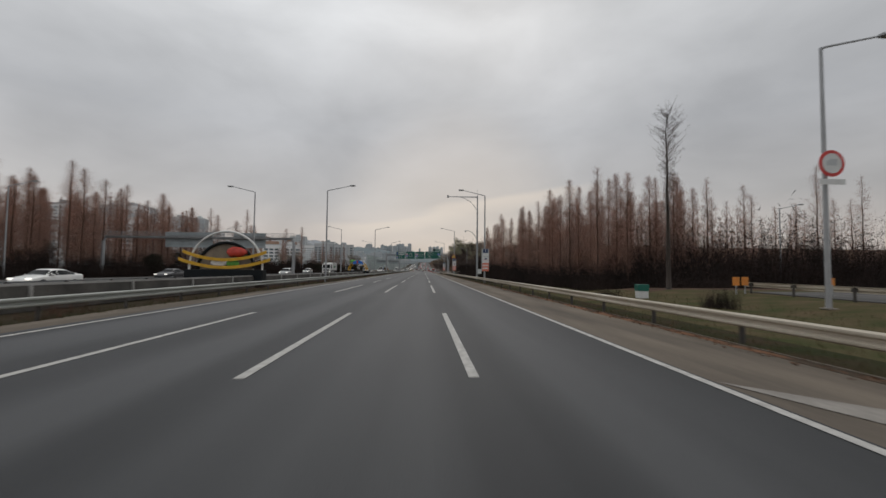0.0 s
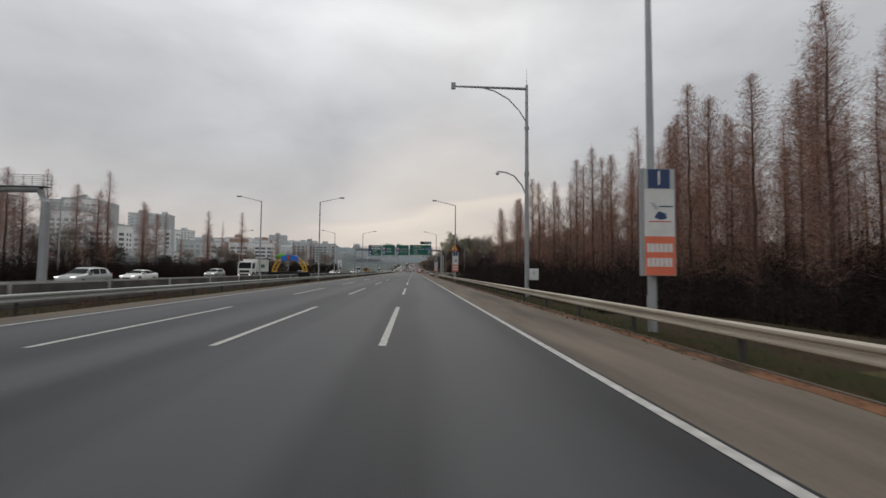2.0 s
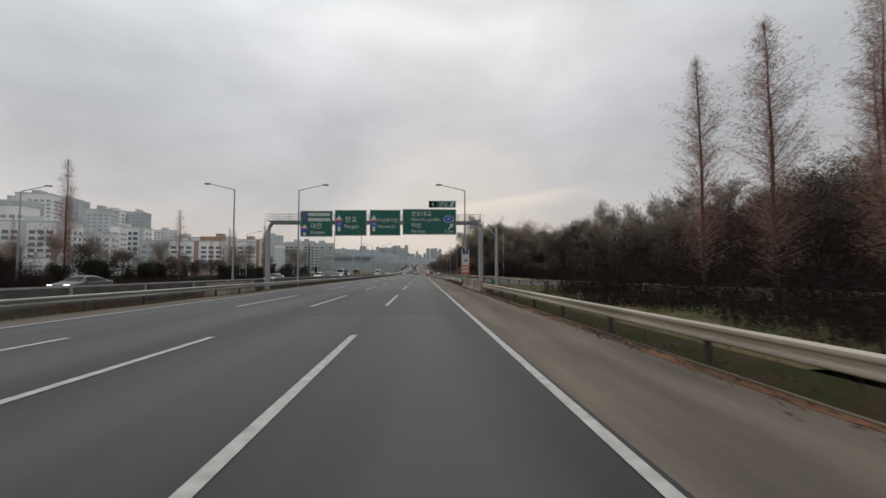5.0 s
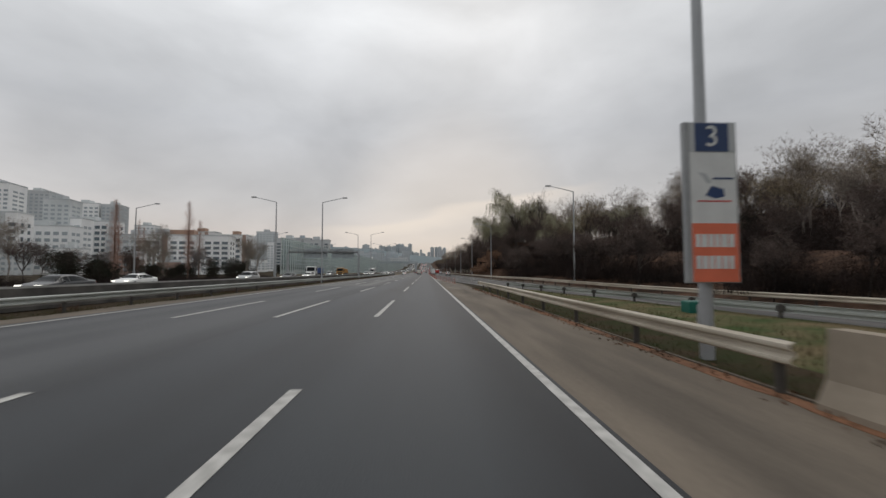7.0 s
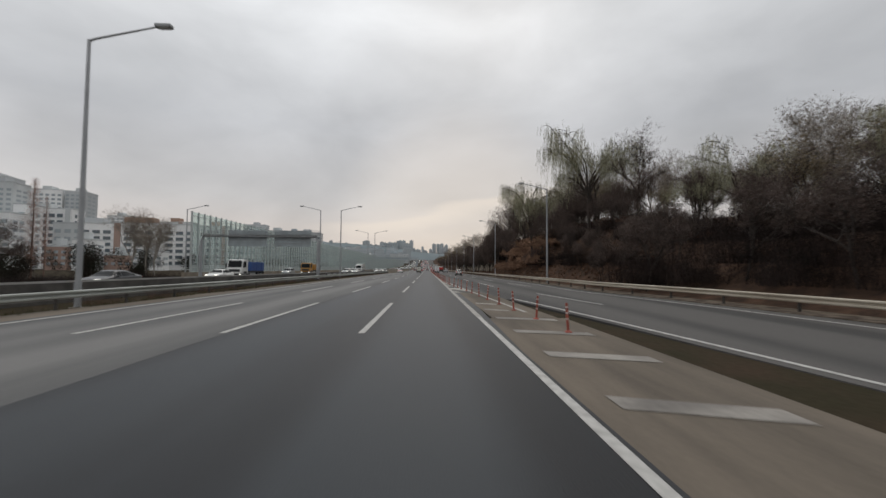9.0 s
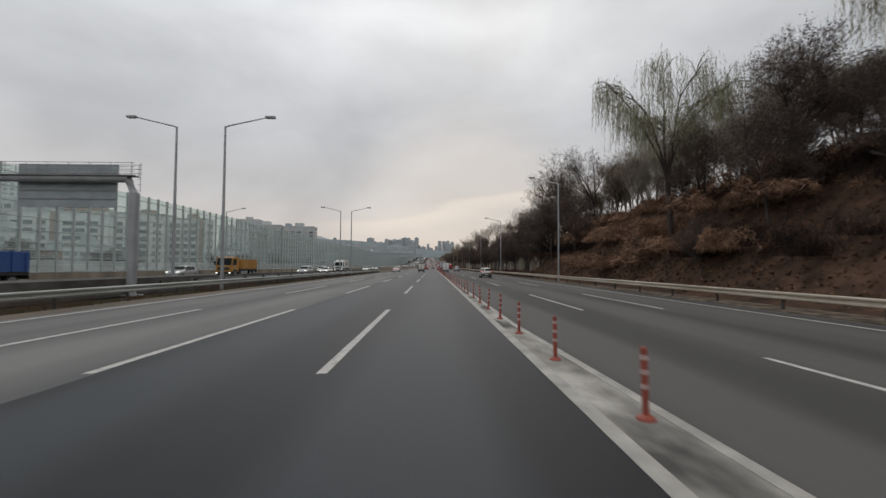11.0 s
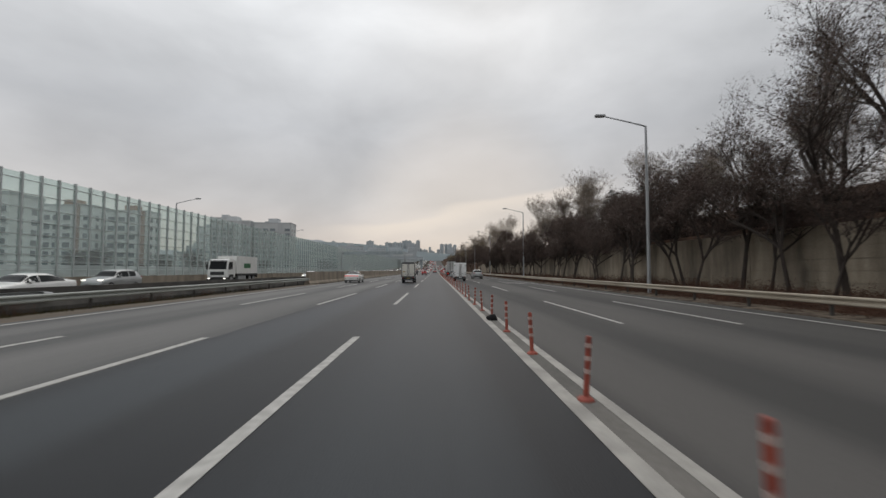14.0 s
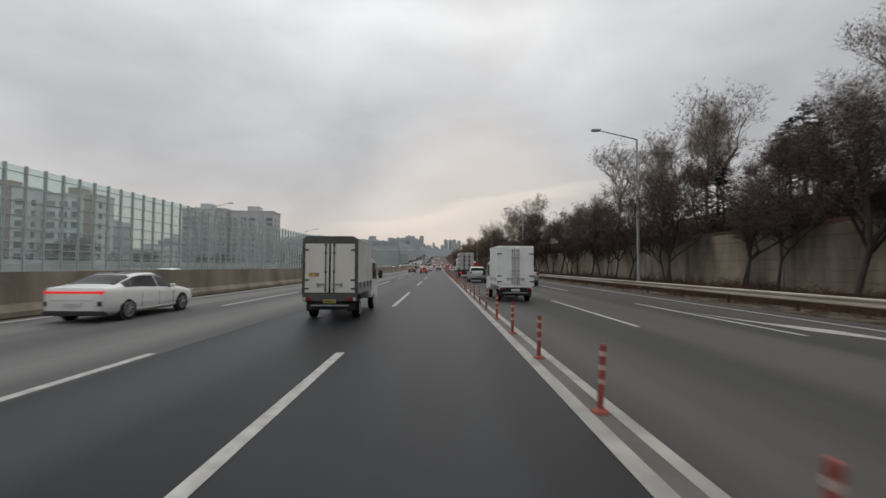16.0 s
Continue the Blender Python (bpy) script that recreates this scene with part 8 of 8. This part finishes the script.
def big_truck(label, load, color, lit=False):
    """A heavy lorry, 9 m long: load 'pipes', 'box' or 'tipper'."""
    c = thing("lorry", pose(0, 0, -400), label, "truck", "traffic on the motorway")
    part("bed", boxes((-1.2, 1.2, 0.0, 6.2, 0.95, 1.2), bevel=0.03), "chassis", c)
    if load == "pipes":
        for k in range(4):
            for x in (-0.72, 0.0, 0.72):
                bm = bmesh.new()
                tube(bm, [(x, -0.1, 1.55 + 0.62 * k), (x, 6.1, 1.55 + 0.62 * k)], 0.33, 16)
                part("pipe", bm, "pipe_grey", c, smooth=False)
        for k in range(3):
            part("batten", boxes((-1.15, 1.15, 0.3, 0.4, 1.83 + 0.62 * k, 1.9 + 0.62 * k)), "wall_brick", c)
    elif load == "box":
        part("cargo_box", boxes((-1.2, 1.2, 0.0, 6.2, 1.2, 3.4), bevel=0.03), color, c)
        part("green_shape", boxes((1.202, 1.21, 2.2, 4.2, 1.9, 2.5)), "green_dull", c)
        part("green_shape", boxes((-1.21, -1.202, 2.2, 4.2, 1.9, 2.5)), "green_dull", c)
    else:
        tub = part("tipper_body", boxes((-1.22, 1.22, 0.0, 5.6, 1.2, 2.55), bevel=0.03), color, c)
        for k in range(6):
            part("rib", boxes((-1.27, 1.27, 0.2 + k * 1.0, 0.32 + k * 1.0, 1.2, 2.6)), color, tub)
    part("tail_bar", boxes((-1.2, 1.2, -0.05, 0.05, 0.7, 0.95), bevel=0.01), "chassis", c)
    for s in (1, -1):
        part("tail_light", boxes((min(s * 0.7, s * 1.05), max(s * 0.7, s * 1.05), -0.08, -0.04, 0.74, 0.9)), "tail_lit" if lit else "tail_red", c)
        for y in (1.2, 2.4, 7.6):
            wheel(c, s * 1.2, y, 0.5, 0.35)
    bm = bmesh.new()
    prof = [(6.45, 0.75), (6.45, 2.75), (6.7, 2.95), (7.9, 2.95), (8.25, 2.75), (8.55, 1.7), (8.62, 1.2), (8.62, 0.75), (8.1, 0.72), (7.0, 0.72)]
    fc = bm.faces.new([bm.verts.new((-1.17, y, z)) for y, z in prof])
    e = bmesh.ops.extrude_face_region(bm, geom=[fc])
    bmesh.ops.translate(bm, vec=(2.34, 0, 0), verts=[v for v in e["geom"] if isinstance(v, bmesh.types.BMVert)])
    bmesh.ops.recalc_face_normals(bm, faces=bm.faces[:])
    bmesh.ops.bevel(bm, geom=bm.edges[:], offset=0.07, segments=2, affect="EDGES")
    cab = part("cab", bm, "truck_yellow" if color == "truck_yellow" else "car_white", c)
    part("grille", boxes((-0.8, 0.8, 8.6, 8.65, 1.05, 1.45), bevel=0.01), "plastic", cab)
    part("front_bumper", boxes((-1.17, 1.17, 8.4, 8.74, 0.42, 0.8), bevel=0.05), "chassis", cab)
    b2 = bmesh.new()
    b2.faces.new([b2.verts.new(p) for p in ((-1.02, 8.57, 1.74), (1.02, 8.57, 1.74), (0.98, 8.30, 2.68), (-0.98, 8.30, 2.68))])
    part("windscreen", b2, "dark_glass", cab)
    part("sun_visor", boxes((-1.0, 1.0, 8.24, 8.5, 2.72, 2.80), bevel=0.02), "plastic", cab)
    for s in (1, -1):
        b2 = bmesh.new()
        b2.faces.new([b2.verts.new((s * 1.178, y, z)) for y, z in ((7.2, 1.78), (8.4, 1.72), (8.14, 2.6), (7.2, 2.62))])
        part("side_window", b2, "dark_glass", cab)
        part("wheel_arch", boxes((min(s * 1.1, s * 1.2), max(s * 1.1, s * 1.2), 7.0, 8.2, 0.5, 1.12), bevel=0.04), "chassis", cab)
        part("mirror", boxes((min(s * 1.22, s * 1.45), max(s * 1.22, s * 1.45), 8.3, 8.4, 1.7, 2.35), bevel=0.03), "plastic", cab)
        part("head_light", boxes((min(s * 0.78, s * 1.04), max(s * 0.78, s * 1.04), 8.70, 8.76, 0.58, 0.72), bevel=0.01), "head_lit", cab)
        part("fuel_tank", boxes((min(s * 0.75, s * 1.15), max(s * 0.75, s * 1.15), 3.4, 5.6, 0.45, 0.92), bevel=0.06), "steel_dull", c)
    return c


def drive(ob, x, y, back=False, label=""):
    """Stand a vehicle with its tail at y, or, if back, coming the other way."""
    slope = math.degrees(math.atan((zr(y + 4) - zr(y)) / 4))
    m = pose(x, y, zr(y) + 0.004, -slope if back else slope, 0, 180 if back else random.uniform(-0.6, 0.6))
    if ob.matrix_basis.translation.z < -300:
        ob.matrix_basis = m
        c = ob
    else:
        c = copy_thing(ob, m)
    if label:
        c["label"] = label
    return c


random.seed(5)
drive(box_truck("white box truck with grey-framed rear doors and a yellow plate"), -5.15, 367.6)
drive(box_truck("clean white box truck with plain double rear doors", "bright"), 1.98, 374.6)
hatch = car("grey metallic hatchback with red rear lamps lit", "hatch", "car_grey", lit=True)
drive(hatch, 6.1, 309.6)
white_sedan = car("white sedan with a full-width red tail light", "sedan", "car_white", lit=True, dark_roof=True)
drive(white_sedan, -12.25, 366.4)
suv = car("silver SUV driving behind the lorry", "suv", "car_silver", lit=False)
drive(suv, 2.4, 399.0)
drive(big_truck("heavy lorry loaded with stacked grey concrete pipes", "pipes", "car_white", True), 2.3, 416)
red_car = car("small red car on the motorway", "hatch", "car_red", lit=True)
drive(red_car, -5.2, 452)
black = car("black sedan on the motorway", "sedan", "car_black", lit=True)
white_suv = car("white SUV on the motorway", "suv", "car_white", lit=True)
on_white = car("white sedan with headlights on, coming the other way", "sedan", "car_white", heads=True)
on_black = car("dark sedan with headlights on, coming the other way", "sedan", "car_black", heads=True)
on_suv = car("silver SUV with headlights on, coming the other way", "suv", "car_silver", heads=True)
red_lorry = big_truck("red heavy lorry far along the side carriageway", "tipper", "car_red", True)
drive(red_lorry, 6.0, 452)
drive(suv, 6.3, 392, label="dark grey SUV on the side carriageway")
drive(white_suv, -5.0, 492)
drive(black, -1.8, 520)
drive(black, -9.0, 470)
tip_truck = big_truck("orange tipper lorry coming the other way", "tipper", "truck_yellow")
box_lorry = big_truck("white box lorry with a green side shape, coming the other way", "box", "car_white")
blue_lorry = big_truck("white lorry with a blue tipper body coming the other way", "tipper", "truck_blue")
# stretches of the opposite carriageway near the camera
for ob, x, y in ((on_white, -33, 33), (on_black, -38, 58), (on_suv, -31, 84), (on_white, -36, 100), (box_lorry, -31.5, 127), (on_suv, -37, 122), (on_black, -29.5, 150), (on_black, -27.5, 190), (on_white, -32, 205), (on_suv, -27, 221), (on_black, -26.5, 238), (on_white, -29.5, 262), (blue_lorry, -31, 276), (on_suv, -33.5, 303), (tip_truck, -31.5, 316), (on_suv, -24.5, 325), (on_white, -24, 338), (on_suv, -27.5, 349), (box_lorry, -27.5, 372), (on_white, -24, 392), (on_black, -21.5, 408)):
    drive(ob, x, y, True)
rc = random.Random(9)
coming = [distant_car("white car with headlights on far along the opposite carriageway", "car_white", True), distant_car("dark car with headlights on far along the opposite carriageway", "car_black", True), distant_car("silver car with headlights on far along the opposite carriageway", "car_silver", True)]
going = [distant_car("white car far ahead on the motorway", "car_white", False), distant_car("black car far ahead on the motorway", "car_black", False), distant_car("red car far ahead on the motorway", "car_red", False), distant_car("silver car far ahead on the motorway", "car_silver", False)]
for k in range(20):
    drive(rc.choice(coming), (-21.5, -25, -28.5, -32)[k % 4] + rc.uniform(-0.3, 0.3), 430 + 8 * k + rc.uniform(-3, 3), True)
for k in range(8):
    drive(rc.choice(going), (-1.8, -5.4, -9, -12.6)[(k * 3) % 4] + rc.uniform(-0.3, 0.3), 545 + 14 * k + rc.uniform(-4, 4))


def speck_car(label, color, lamps, front):
    """A car so far off that only its body and its lamps can be told apart."""
    c = link("car", prism([(-0.88, 0.25), (-0.88, 0.9), (-0.66, 1.45), (0.66, 1.45), (0.88, 0.9), (0.88, 0.25)], 0, 4.3, 0.12), color)
    c.matrix_basis = pose(0, 0, -400)
    tagged(c, label, "car", "traffic on the motorway")
    y = 4.32 if front else -0.06
    part("lamps", boxes((-0.84, -0.5, y, y + 0.05, 0.6, 0.82), (0.5, 0.84, y, y + 0.05, 0.6, 0.82)), lamps, c)
    return c


far_coming = [speck_car("car with headlights on in the far queue", p, "head_lit", True) for p in ("car_white", "car_black", "car_silver")]
far_going = [speck_car("car with tail lights on far ahead", p, "tail_lit", False) for p in ("car_white", "car_black", "car_silver")]
for k in range(110):
    drive(rc.choice(far_coming), (-21.5, -25, -28.5, -32)[k % 4] + rc.uniform(-0.3, 0.3), 595 + 6.8 * k + rc.uniform(-2, 2), True)
for k in range(70):
    drive(rc.choice(far_going), (-1.8, -5.4, -9, -12.6)[(k * 3) % 4] + rc.uniform(-0.3, 0.3), 665 + 9.6 * k + rc.uniform(-3, 3))
for k in range(12):
    drive(rc.choice(going), (2.3, 5.8)[k % 2], 480 + 40 * k)
